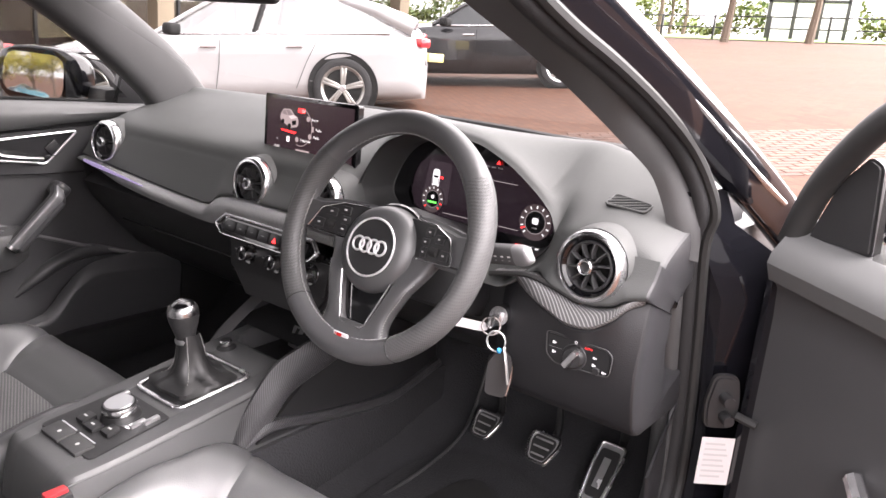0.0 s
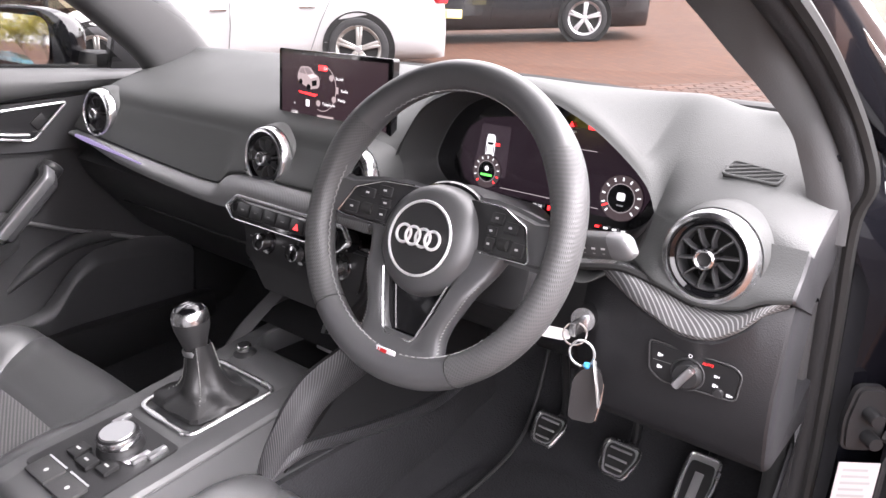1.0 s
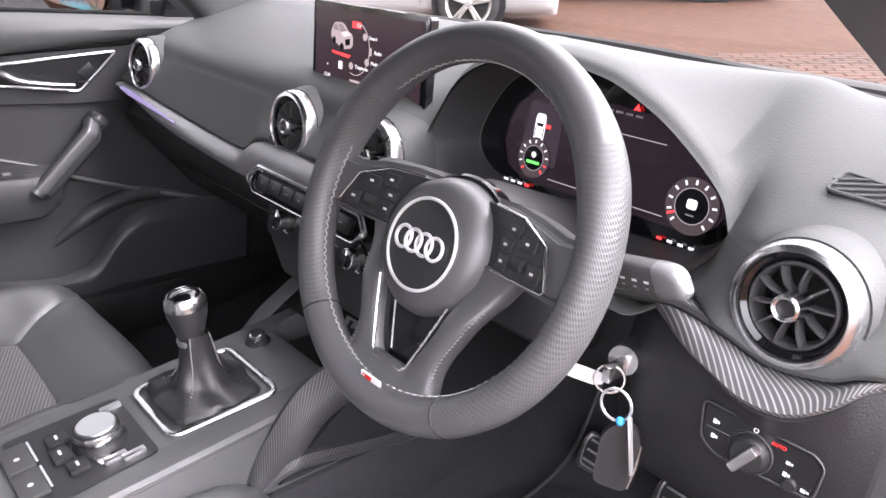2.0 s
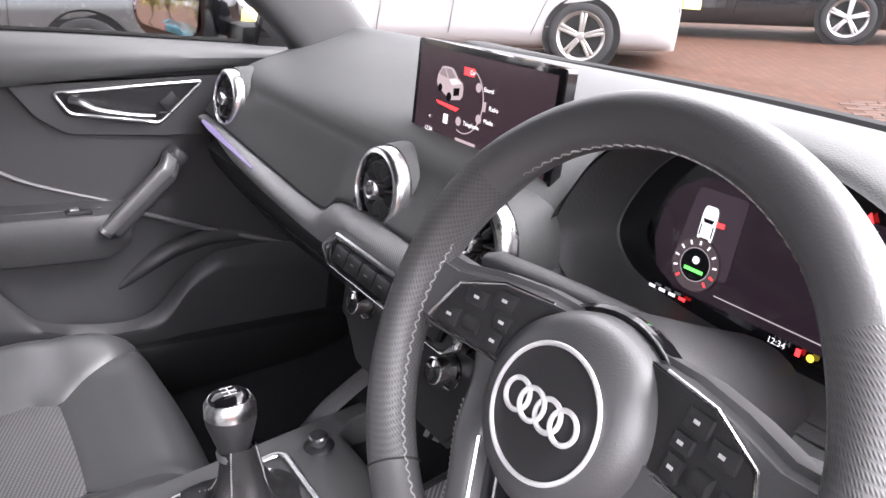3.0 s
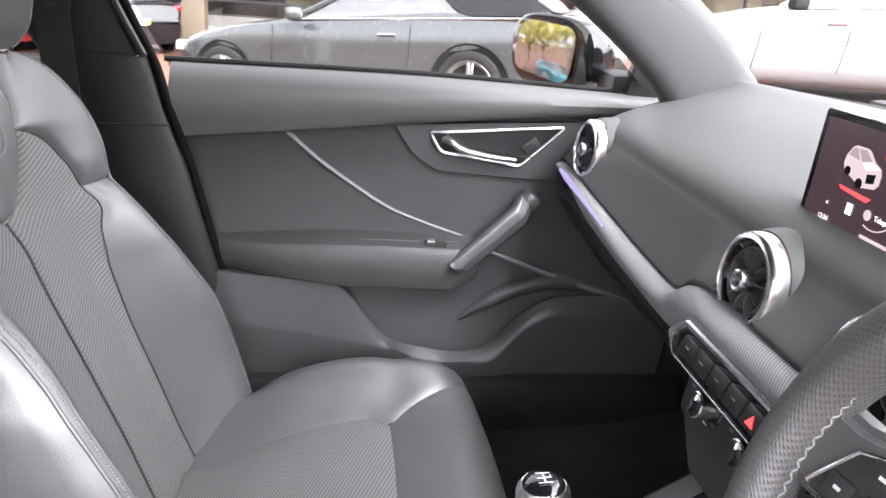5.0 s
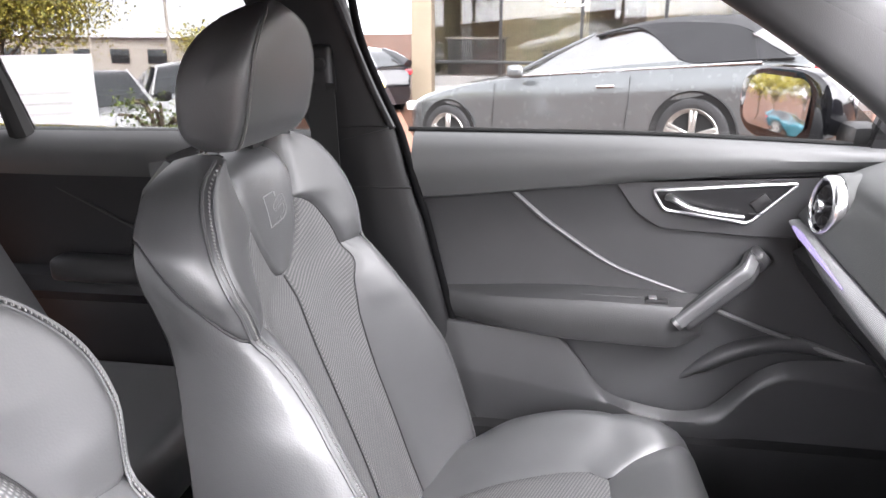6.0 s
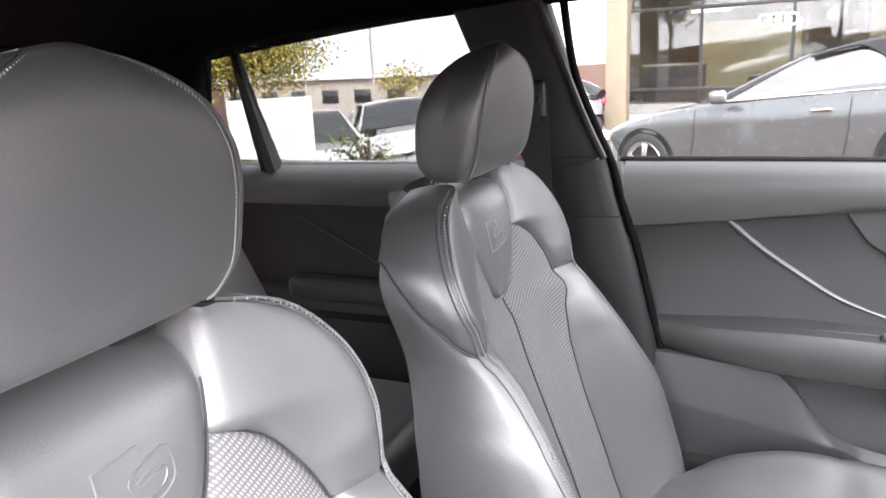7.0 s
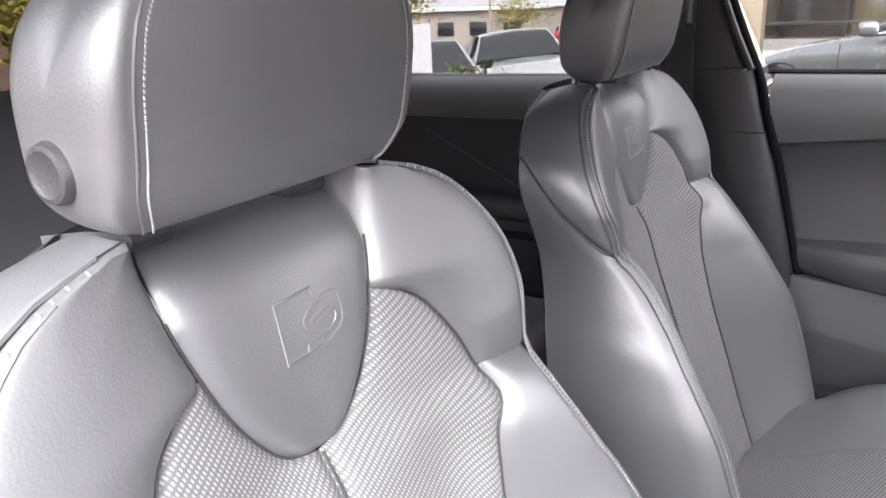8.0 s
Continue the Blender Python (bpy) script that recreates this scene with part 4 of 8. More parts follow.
part("knob_grip", bm, ALU, kn, "satin silver grip")
for u, v, w, h in ((-0.036, 0.009, 0.007, 0.004), (-0.035, -0.004, 0.007, 0.004), (0.024, 0.004, 0.007, 0.003), (0.024, -0.006, 0.007, 0.004), (0.039, -0.012, 0.008, 0.0032)):
    flat("mark", rect(u, v, w * 0.45, h), m, 0.0008, WHITE_MARK, ls)
    flat("mark", rect(u + w * 0.42, v, w * 0.28, h * 0.6), m, 0.0008, WHITE_MARK, ls)
ring(-0.004, 0.0175, 0.0013, 0.0021, m, 0.0008, WHITE_MARK, ls, "mark")
words("AUTO", 0.009, 0.0125, 0.0030, m, 0.0008, RED_LIT, ls, "lit_lettering")
flat("panel_groove", rect(-0.032, 0.0025, 0.020, 0.0006), m, 0.0008, DIM_MARK, ls)
part("dimmer_wheel", lathe([(0, 0.003), (0.0045, 0.003), (0.0058, 0)], 18, m @ Matrix.Translation((0.029, -0.013, 0))), HARD, ls)

# ---- centre display standing on the dash ----
sc = thing("infotainment_screen", "black tablet-style display standing upright, lit with a dark menu", "screen", (0, 0.07, 0.965))
SM = frame_axes((0.0, 0.066, 1.0265), (0.0, -1, 0.03))
part("housing", prism(rounded(rect(0, 0, 0.243, 0.115), 0.004), on(SM @ Matrix.Rotation(math.pi, 4, "Y") @ Matrix.Scale(-1, 4, (1, 0, 0))), 0.013, 0.0012), GLOSS, sc, "thin gloss black housing")
part("stand", box((0.0, 0.09, 0.975), (0.10, 0.03, 0.05), 0.006), HARD, sc)
MENU = glow_material("dark_menu_glow", (0.035, 0.020, 0.025), 0.4)
disp = flat("display", rounded(rect(0, 0.002, 0.226, 0.098), 0.002), SM, 0.0008, MENU, sc, "dark lit menu with a car picture")
GREYCAR = glow_material("menu_car_grey", (0.42, 0.34, 0.34), 0.42)
PALE = glow_material("menu_white", (0.85, 0.82, 0.82), 0.7)
def menu_pt(u, v):
    """A place in the car picture, from its upper left corner."""
    return (-0.076 + 0.050 * u, 0.034 - 0.036 * v)


MENU_LIGHT = glow_material("menu_car_light", (0.62, 0.52, 0.52), 0.5)
MENU_DARK = glow_material("menu_car_dark", (0.20, 0.16, 0.165), 0.5)
flat("menu_car", [menu_pt(u, v) for u, v in ((0.0, 0.50), (0.02, 0.30), (0.14, 0.06), (0.22, 0.01), (0.50, 0.0), (0.60, 0.04), (0.78, 0.26), (0.95, 0.36), (1.0, 0.50), (1.0, 0.74), (0.92, 0.86), (0.55, 0.95), (0.45, 0.88), (0.06, 0.66))], SM, 0.0014, GREYCAR, disp)
flat("menu_car_glass", [menu_pt(u, v) for u, v in ((0.08, 0.28), (0.17, 0.09), (0.27, 0.07), (0.40, 0.33))], SM, 0.0018, MENU_DARK, disp)
flat("menu_car_glass", [menu_pt(u, v) for u, v in ((0.30, 0.07), (0.50, 0.05), (0.70, 0.26), (0.46, 0.34))], SM, 0.0018, MENU_DARK, disp)
flat("menu_bonnet_line", [menu_pt(u, v) for u, v in ((0.46, 0.36), (0.72, 0.28), (0.93, 0.38), (0.60, 0.50))], SM, 0.0018, MENU_LIGHT, disp)
flat("menu_grille", [menu_pt(u, v) for u, v in ((0.66, 0.58), (0.88, 0.52), (0.88, 0.74), (0.68, 0.80))], SM, 0.0018, DARK_FACE, disp)
for u, v, r in ((0.16, 0.66, 0.0042), (0.52, 0.86, 0.0048)):
    flat("menu_wheel", disc(*menu_pt(u, v), r, 14), SM, 0.0018, DARK_FACE, disp)
flat("menu_floor_glow", [(-0.074, -0.004), (-0.03, -0.006), (-0.035, -0.010), (-0.07, -0.007)], SM, 0.0013, RED_LIT, disp)
flat("menu_highlight", rect(-0.019, 0.034, 0.018, 0.008), SM, 0.0014, RED_LIT, disp)
words("Car", -0.017, 0.032, 0.0045, SM, 0.0018, PALE, disp)
for txt, u, v in (("Sound", 0.006, 0.021), ("Radio", 0.018, 0.004), ("Media", 0.012, -0.010), ("Telephone", -0.022, -0.019)):
    words(txt, u + 0.003, v - 0.002, 0.0048, SM, 0.0018, PALE, disp)
    flat("menu_icon", disc(u - 0.006, v, 0.0048, 16) if v != 0.004 else rect(u - 0.005, v, 0.005, 0.010), SM, 0.0016, GREYCAR, disp)
flat("menu_flag", rect(-0.052, -0.021, 0.008, 0.010), SM, 0.0016, PALE, disp)
words("12:34", -0.090, -0.040, 0.005, SM, 0.0018, PALE, disp)
words("<", -0.084, -0.026, 0.005, SM, 0.0018, PALE, disp)
flat("menu_footer_bar", rect(-0.012, -0.039, 0.036, 0.005), SM, 0.0016, GREYCAR, disp)
tube_pts = [SM @ V(0.010 + 0.030 * math.cos(a) - 0.03, 0.004 + 0.034 * math.sin(a), 0.0012) for a in np.linspace(-1.9, 1.2, 24)]
part("menu_arc", tube(tube_pts, 0.0006, 5), GREYCAR, disp)

# ---- steering column, stalks, ignition ----
col = thing("steering_column", "black plastic steering column with two stalks", "steering column", (0.34, 0.03, 0.88))
WC, WN = V(0.3416, -0.109, 0.9326), V(0, -math.cos(radians(21.7)), math.sin(radians(21.7)))
W = frame_axes(WC, WN)
WR = W.copy()


def wheel_bm(bm):
    bmesh.ops.transform(bm, matrix=W, verts=bm.verts)
    return bm


part("column_shroud", wheel_bm(lathe([(0.0, -0.035), (0.045, -0.037), (0.055, -0.06), (0.058, -0.13), (0.062, -0.19)], 28)), HARD, col)
part("shroud_lower", wheel_bm(box((0.02, -0.045, -0.14), (0.14, 0.06, 0.11), 0.02)), HARD, col)
for sx, nm in ((-1, "wiper_stalk"), (1, "indicator_stalk")):
    rows = []
    a, b = (V(0.305, 0.030, 0.918), V(0.150, -0.023, 0.926)) if sx < 0 else (V(0.385, -0.040, 0.910), V(0.545, -0.051, 0.939))
    run = (b - a).normalized()
    tall_d = (V(0, -0.25, 1) - run * V(0, -0.25, 1).dot(run)).normalized()
    deep_d = run.cross(tall_d)
    if deep_d.y > 0:
        deep_d = -deep_d
    for t in np.linspace(0, 1, 14):
        k = 1 - 0.35 * smooth01((t - 0.93) / 0.07)
        hw, hd = k * lerp(0.009, 0.0135, smooth01(t * 1.4)), k * lerp(0.008, 0.0100, t)
        rows.append([lerp(a, b, t) + tall_d * hw * math.copysign(abs(math.cos(q)) ** 0.55, math.cos(q)) + deep_d * hd * math.copysign(abs(math.sin(q)) ** 0.55, math.sin(q)) for q in (2 * math.pi * j / 18 for j in range(18))])
    st = part(nm, done(grid(rows, loop_v=True, caps=True)), KNEE, col, "black control stalk with printed marks")
    sm = Matrix((run * sx, tall_d, (run * sx).cross(tall_d))).transposed().to_4x4()
    sm.translation = b
    lift = 0.0106 * (1 if (run * sx).cross(tall_d).y < 0 else -1)
    if sx > 0:
        rows = []
        for q, k in ((-0.016, 1.03), (-0.013, 1.05), (-0.004, 1.02), (0.0015, 0.92), (0.005, 0.74), (0.0065, 0.45)):
            rows.append([sm @ V(q - 0.003 * math.cos(w), k * 0.0132 * math.copysign(abs(math.cos(w)) ** 0.6, math.cos(w)), k * 0.0102 * math.copysign(abs(math.sin(w)) ** 0.6, math.sin(w))) for w in (2 * math.pi * j / 18 for j in range(18))])
        part("tip", done(grid(rows, loop_v=True, caps=True)), SILVER_TIP, st, "satin silver tip")
    for k in range(3):
        u = sx * -0.022 + sx * -0.011 * k
        flat("mark", rect(u, 0.001, 0.0046, 0.0022), sm, lift, GREY_MARK, st)
        flat("mark", rect(u, -0.0045, 0.0030, 0.0014), sm, lift, DIM_MARK, st)
# ignition lock on the right of the column
part("ignition_barrel", tube([(0.475, 0.03, 0.822), (0.482, -0.002, 0.826)], 0.014, 20), CHROME, col, "chrome ignition barrel")

key = thing("key_ring", "car keys on a steel ring with a white paper tag", "keys", (0.49, -0.012, 0.80))
part("key_head", box((0.485, -0.018, 0.824), (0.008, 0.028, 0.016), 0.002), CHROME, key)
def loop(c, r, normal, wire=0.0011):
    m = frame_axes(c, normal)
    return tube([m @ V(r * math.cos(a), r * math.sin(a), 0) for a in np.linspace(0, 2 * math.pi, 29)[:-1]], wire, 6, closed=True)
part("split_ring", loop((0.486, -0.026, 0.818), 0.013, (0.55, -0.8, 0.1)), STEEL, key)
part("split_ring", loop((0.498, -0.028, 0.799), 0.0145, (0.1, -0.95, 0.1), 0.0015), STEEL, key)
m = frame_axes((0.506, -0.024, 0.757), (0.5, -0.86, 0.05), (0.08, 0, 1))
bm = prism(rounded([(-0.016, -0.034), (0.014, -0.036), (0.017, 0.012), (0.010, 0.030), (-0.008, 0.030), (-0.018, 0.014)], 0.008), on(m), 0.012, 0.003)
part("key_fob", bm, HARD, key, "black plastic key fob")
part("fob_edge", tube([m @ V(u, v, 0.006) for u, v in ((0.0165, 0.012), (0.0175, -0.01), (0.0148, -0.034))], 0.002, 8), CHROME, key)
part("key_blade", box((0.522, -0.034, 0.772), (0.002, 0.006, 0.055), 0.0008, Matrix.Rotation(radians(-12), 3, "Y"), 1), STEEL, key)
TAG = material("white_paper_tag", (0.75, 0.73, 0.74), 0.6)
m = frame_axes((0.452, -0.032, 0.812), (0.15, -0.95, 0.3), (0.2, 0.1, 1))
part("paper_tag", prism(rounded([(-0.030, -0.014), (0.022, 0.0), (0.030, 0.006), (0.024, 0.014), (-0.030, 0.0)], 0.003), on(m), 0.0008), TAG, key, "folded white paper tag")
BEAD = material("blue_plastic", (0.05, 0.35, 0.7), 0.35)
part("bead", lathe([(0, 0.004), (0.003, 0.003), (0.0042, 0), (0.003, -0.003), (0, -0.004)], 12, Matrix.Translation((0.508, -0.034, 0.790))), BEAD, key, "small blue bead")

# ---- steering wheel ----
wheel = thing("steering_wheel", "dark leather three-spoke steering wheel with perforated grips and metal emblem", "steering wheel", tuple(WC))
RR, TH = 0.164, 0.0172


def rim_arc(a0, a1, n):
    """A stretch of the rim, between two angles from the right, counter-clockwise."""
    rows = []
    for k in range(n + 1):
        a = radians(lerp(a0, a1, k / n))
        # thumb rests swell the grips at ten and two
        th = TH + 0.0022 * math.exp(-(((math.degrees(a) % 360) - 150) / 16) ** 2) + 0.0022 * math.exp(-(((math.degrees(a) % 360) - 30) / 16) ** 2)
        row = []
        for j in range(18):
            q = 2 * math.pi * j / 18
            row.append(WR @ V((RR + th * math.cos(q)) * math.cos(a), (RR + th * math.cos(q)) * math.sin(a), th * 1.12 * math.sin(q)))
        rows.append(row)
    return done(grid(rows, loop_v=True))


part("rim_grip", rim_arc(143, 228, 40), PERF, wheel, "perforated leather grip")
part("rim_grip", rim_arc(-60, 36, 44), PERF, wheel, "perforated leather grip")
part("rim_top", rim_arc(36, 143, 44), RIM_LEATHER, wheel, "smooth leather rim section")
part("rim_bottom", rim_arc(228, 300, 32), RIM_LEATHER, wheel, "smooth leather rim section")
for a in (36, 143, 228, 300):
    m = W @ Matrix.Rotation(radians(a), 4, "Z") @ Matrix.Translation((RR, 0, 0))
    part("rim_seam", tube([m @ V(TH * 1.01 * math.cos(q), 0, TH * 1.14 * math.sin(q)) for q in np.linspace(0, 2 * math.pi, 25)[:-1]], 0.0008, 5, closed=True), RUBBER, wheel)
# cross stitching on the inside of the rim
bm = bmesh.new()
for k in range(230):
    a = radians(k * 360 / 230)
    m = W @ Matrix.Rotation(a, 4, "Z") @ Matrix.Translation((RR - TH * 1.0, 0, TH * 0.16)) @ Matrix.Rotation(radians(40 if k % 2 else -40), 4, "X")
    box((0, 0, 0), (0.0010, 0.0042, 0.0009), bm=bm)
    bm.verts.ensure_lookup_table()
    bmesh.ops.transform(bm, matrix=m, verts=bm.verts[-8:])
stitch = part("rim_stitching", bm, DARK_THREAD, wheel, "grey cross stitching", smooth=False)
tagged(stitch, kind="stuff")
# hub and spokes sit a little below the rim's middle
W = WR @ Matrix.Translation((-0.006, -0.0195, -0.021))
# airbag pad: a dome, a little taller below
rows = []
for r, h in ((0.0, 0.026), (0.02, 0.0255), (0.042, 0.0240), (0.053, 0.0205), (0.061, 0.0135), (0.0655, 0.0), (0.0665, -0.012), (0.064, -0.03)):
    rows.append([W @ V(r * math.cos(a) * 1.0, r * math.sin(a) - 0.001, h) for a in (2 * math.pi * j / 48 for j in range(48))])
pad_ob = part("airbag_pad", done(grid(rows, loop_v=True)), RIM_LEATHER, wheel, "domed dark airbag pad")
part("emblem_plate", wheel_bm(lathe([(0.0, 0.0262), (0.030, 0.0260), (0.0405, 0.0246)], 48)), HARD, pad_ob)
part("emblem_ring", tube([W @ V(0.0412 * math.cos(a), 0.0412 * math.sin(a) - 0.001, 0.0255) for a in np.linspace(0, 2 * math.pi, 65)[:-1]], 0.0016, 8, closed=True), BRIGHT, pad_ob, "thin chrome ring")
for k in range(4):
    u = -0.0204 + 0.0136 * k
    part("emblem_loop", tube([W @ V(u + 0.0098 * math.cos(a), 0.0098 * math.sin(a), 0.0282 + 0.0006 * (k % 2)) for a in np.linspace(0, 2 * math.pi, 37)[:-1]], 0.0017, 8, closed=True), BRIGHT, pad_ob, "chrome loop of the emblem")
# side spokes with their switch pods
W = WR @ Matrix.Translation((-0.003, -0.0195, -0.003))
WS = W
for sx in (-1, 1):
    W = WS @ Matrix.Translation((sx * 0.125, 0, 0)) @ Matrix.Rotation(radians(-13 * sx), 4, "Y") @ Matrix.Translation((-sx * 0.125, 0, 0))
    mirror = lambda poly: [(sx * u, v) for u, v in (poly if sx > 0 else poly[::-1])]
    back = W @ Matrix.Translation((0, 0, 0.0))
    part("spoke", prism(mirror([(0.012, 0.060), (0.060, 0.061), (0.095, 0.057), (0.128, 0.050), (0.156, 0.052), (0.163, 0.02), (0.156, -0.002), (0.136, -0.003), (0.10, -0.002), (0.012, -0.002)]), on(back @ Matrix.Rotation(math.pi, 4, "X") @ Matrix.Scale(-1, 4, (0, 1, 0))), 0.026, 0.007, 3), RIM_LEATHER, wheel, "leather side spoke")
    poly = mirror(rounded([(0.026, 0.055), (0.085, 0.0515), (0.119, 0.037), (0.134, 0.0035), (0.030, 0.002)], 0.005))
    pod = part("switch_pod", prism(poly, on(W @ Matrix.Translation((0, 0, 0.003)) @ Matrix.Rotation(math.pi, 4, "X") @ Matrix.Scale(-1, 4, (0, 1, 0))), 0.010, 0.0012), HARD, wheel, "black switch pod with a chrome edge")
    part("pod_edge", tube([W @ V(u, v, 0.0032) for u, v in mirror([(0.045, 0.055), (0.085, 0.052), (0.1195, 0.0375), (0.1345, 0.0055), (0.1315, 0.003), (0.055, 0.0015)])], 0.0013, 6), CHROME, pod, "chrome edge")
    for u, v, w, h in ((0.079, 0.041, 0.018, 0.012), (0.101, 0.034, 0.019, 0.012), (0.076, 0.013, 0.013, 0.014), (0.117, 0.014, 0.017, 0.014), (0.075, 0.027, 0.015, 0.010)):
        bm = box((sx * u, v, 0.003), (w, h, 0.005), 0.0018)
        bt = part("button", wheel_bm(bm), HARD, pod)
        flat("mark", rect(sx * u, v, 0.0045, 0.0022), W, 0.0058, GREY_MARK, bt)
    part("thumb_roller", tube([W @ V(sx * 0.0965 - 0.006, 0.016, 0.002), W @ V(sx * 0.0965 + 0.006, 0.016, 0.002)], 0.0065, 14), RUBBER, pod)
W = WS
# lower spoke: two legs with a gloss black gap between them, edged in chrome
for sx in (-1, 1):
    inner = [(-0.150, 0.002), (-0.124, 0.002), (-0.112, 0.014), (-0.100, 0.024), (-0.085, 0.031), (-0.066, 0.038), (-0.045, 0.044), (-0.026, 0.046), (0.004, 0.048)]
    outer = [(-0.150, 0.060), (-0.136, 0.066), (-0.124, 0.0615), (-0.112, 0.0575), (-0.100, 0.0555), (-0.085, 0.058), (-0.066, 0.066), (-0.045, 0.075), (-0.026, 0.084), (0.004, 0.099)]
    rows = []
    for v in np.linspace(-0.150, 0.004, 32):
        a, b = curve_at(inner, v), curve_at(outer, v)
        mid, half = (a + b) / 2, (b - a) / 2
        ring_pts = [(math.copysign(abs(math.cos(q)) ** 0.62, math.cos(q)), math.copysign(abs(math.sin(q)) ** 0.8, math.sin(q))) for q in (2 * math.pi * k / 24 for k in range(24))]
        rise = 0.011 * smooth01((-0.112 - v) / 0.036) - 0.012 * smooth01((v + 0.055) / 0.045)
        rows.append([W @ V(sx * (mid + half * cu), v, -0.009 + rise + 0.012 * cw) for cu, cw in ring_pts])
    part("lower_spoke", done(grid(rows, loop_v=True, caps=True)), RIM_LEATHER, wheel, "leather lower spoke")
    part("spoke_edge", tube([W @ V(sx * u, v, 0.001) for u, v in ((0.046, -0.042), (0.036, -0.072), (0.0235, -0.106), (0.018, -0.1115), (0.0, -0.112))], 0.0017, 6), CHROME, wheel, "chrome edge")
    bm = bmesh.new()
    for k in range(26):
        v = lerp(-0.034, -0.124, k / 25)
        box((sx * (curve_at(outer, v) - 0.0022), v, -0.0012 - 0.012 * smooth01((v + 0.055) / 0.045)), (0.0042, 0.0010, 0.0010), turn=Matrix.Rotation(radians(38 * sx), 3, "Z"), bm=bm)
    part("spoke_stitching", wheel_bm(bm), THREAD, wheel, smooth=False)
part("spoke_infill", prism([(-0.056, -0.025), (0.056, -0.025), (0.028, -0.112), (-0.028, -0.112)], on(W @ Matrix.Translation((0, 0, -0.010)) @ Matrix.Rotation(math.pi, 4, "X") @ Matrix.Scale(-1, 4, (0, 1, 0))), 0.012), GLOSS, wheel, "gloss black infill")
rows = []
for v in np.linspace(-0.106, -0.146, 12):
    w = 0.0025 + 0.0135 * smooth01((-0.110 - v) / 0.042)
    rows.append([W @ V(u, v, w - 0.004 * (abs(u) / 0.05) ** 2) for u in np.linspace(-0.05, 0.05, 13)])
part("spoke_heel", done(grid(rows), 0.006), RIM_LEATHER, wheel)
BM = W @ Matrix.Translation((0.0, -0.131, 0.0128)) @ Matrix.Rotation(radians(22), 4, "X")
bm = box((0, 0, 0), (0.027, 0.013, 0.0022), 0.0006, segs=1)
bmesh.ops.transform(bm, matrix=BM, verts=bm.verts)
badge = part("badge", bm, TAG, wheel, "small white badge with a red block")
RED_ENAMEL = material("badge_red", (0.6, 0.02, 0.02), 0.4)
flat("badge_red", [(-0.0105, -0.0055), (-0.001, -0.0055), (0.003, 0.0055), (-0.0065, 0.0055)], BM, 0.0014, RED_ENAMEL, badge)
flat("badge_line", [(-0.0135, -0.0055), (-0.0120, -0.0055), (-0.0080, 0.0055), (-0.0095, 0.0055)], BM, 0.0014, RED_ENAMEL, badge)
# gloss collar behind the airbag pad, with a bright line on its upper side
W = WR @ Matrix.Translation((-0.006, -0.0195, -0.021))
part("pad_collar", wheel_bm(lathe([(0.060, -0.012), (0.069, -0.010), (0.0715, -0.013), (0.071, -0.026)], 48)), GLOSS, wheel, "gloss black collar")
part("collar_line", tube([W @ V(0.0705 * math.cos(a), 0.0705 * math.sin(a) - 0.001, -0.0095) for a in np.linspace(radians(-8), radians(80), 18)], 0.0009, 6), CHROME, wheel, "bright line")
W = WS

# ---- pedals ----
for nm, c, w, h, tilt, lb in (("clutch_pedal", (0.285, 0.312, 0.455), 0.062, 0.060, 50, "steel-faced clutch pedal with rubber ribs"), ("brake_pedal", (0.430, 0.290, 0.470), 0.066, 0.062, 50, "steel-faced brake pedal with rubber ribs"), ("accelerator_pedal", (0.552, 0.300, 0.465), 0.055, 0.125, 48, "long steel accelerator pedal with a rubber slot")):
    p = thing(nm, lb, "pedal", c, "foot pedals")
    m = frame_axes(c, (0.0, -math.cos(radians(tilt)), math.sin(radians(tilt))))
    taper = 0.60 if h < 0.1 else 0.74
    poly = rounded([(-w / 2 * taper, -h / 2), (w / 2 * taper, -h / 2), (w / 2, h * 0.18), (w * 0.46, h / 2), (-w * 0.46, h / 2), (-w / 2, h * 0.18)], 0.010)
    part("face_plate", prism(poly, on(m @ Matrix.Rotation(math.pi, 4, "X") @ Matrix.Scale(-1, 4, (0, 1, 0))), 0.006, 0.0015), STEEL, p, "brushed steel plate")
    part("rolled_rim", tube([m @ V(u * 0.95, v * 0.95, 0.001) for u, v in poly], 0.0032, 8, closed=True), CHROME, p, "polished rolled edge")
    part("rubber_pad", prism([(u * 0.74, v * 0.76) for u, v in poly], on(m @ Matrix.Translation((0, 0, 0.003)) @ Matrix.Rotation(math.pi, 4, "X") @ Matrix.Scale(-1, 4, (0, 1, 0))), 0.003, 0.001), RUBBER, p)
    for k in range(3 if h < 0.1 else 1):
        bm = box((0, (k - 1) * 0.016 if h < 0.1 else 0.0, 0.0035), (w * (0.44 + 0.07 * k), 0.0042, 0.003) if h < 0.1 else (w * 0.26, 0.06, 0.003), 0.001)
        bmesh.ops.transform(bm, matrix=m, verts=bm.verts)
        part("rib", bm, STEEL, p)
    part("arm", tube(spline([m @ V(0, h * 0.3, -0.008), m @ V(0, h * 0.5 + 0.03, -0.03), V(c[0], 0.33, 0.66)], 10), 0.008, 8), HARD, p)
mat = thing("floor_mat", "black carpet mat lying in the driver's footwell", "floor mat", (0.36, 0.1, 0.35))
part("carpet_sheet", prism(rounded([(0.18, -0.30), (0.60, -0.30), (0.60, 0.10), (0.52, 0.26), (0.30, 0.30), (0.19, 0.2)], 0.05), lambda u, v, w: V(u, v, 0.36 + 0.05 * smooth01((v - 0.05) / 0.3) - w), 0.008, 0.003), CARPET, mat)
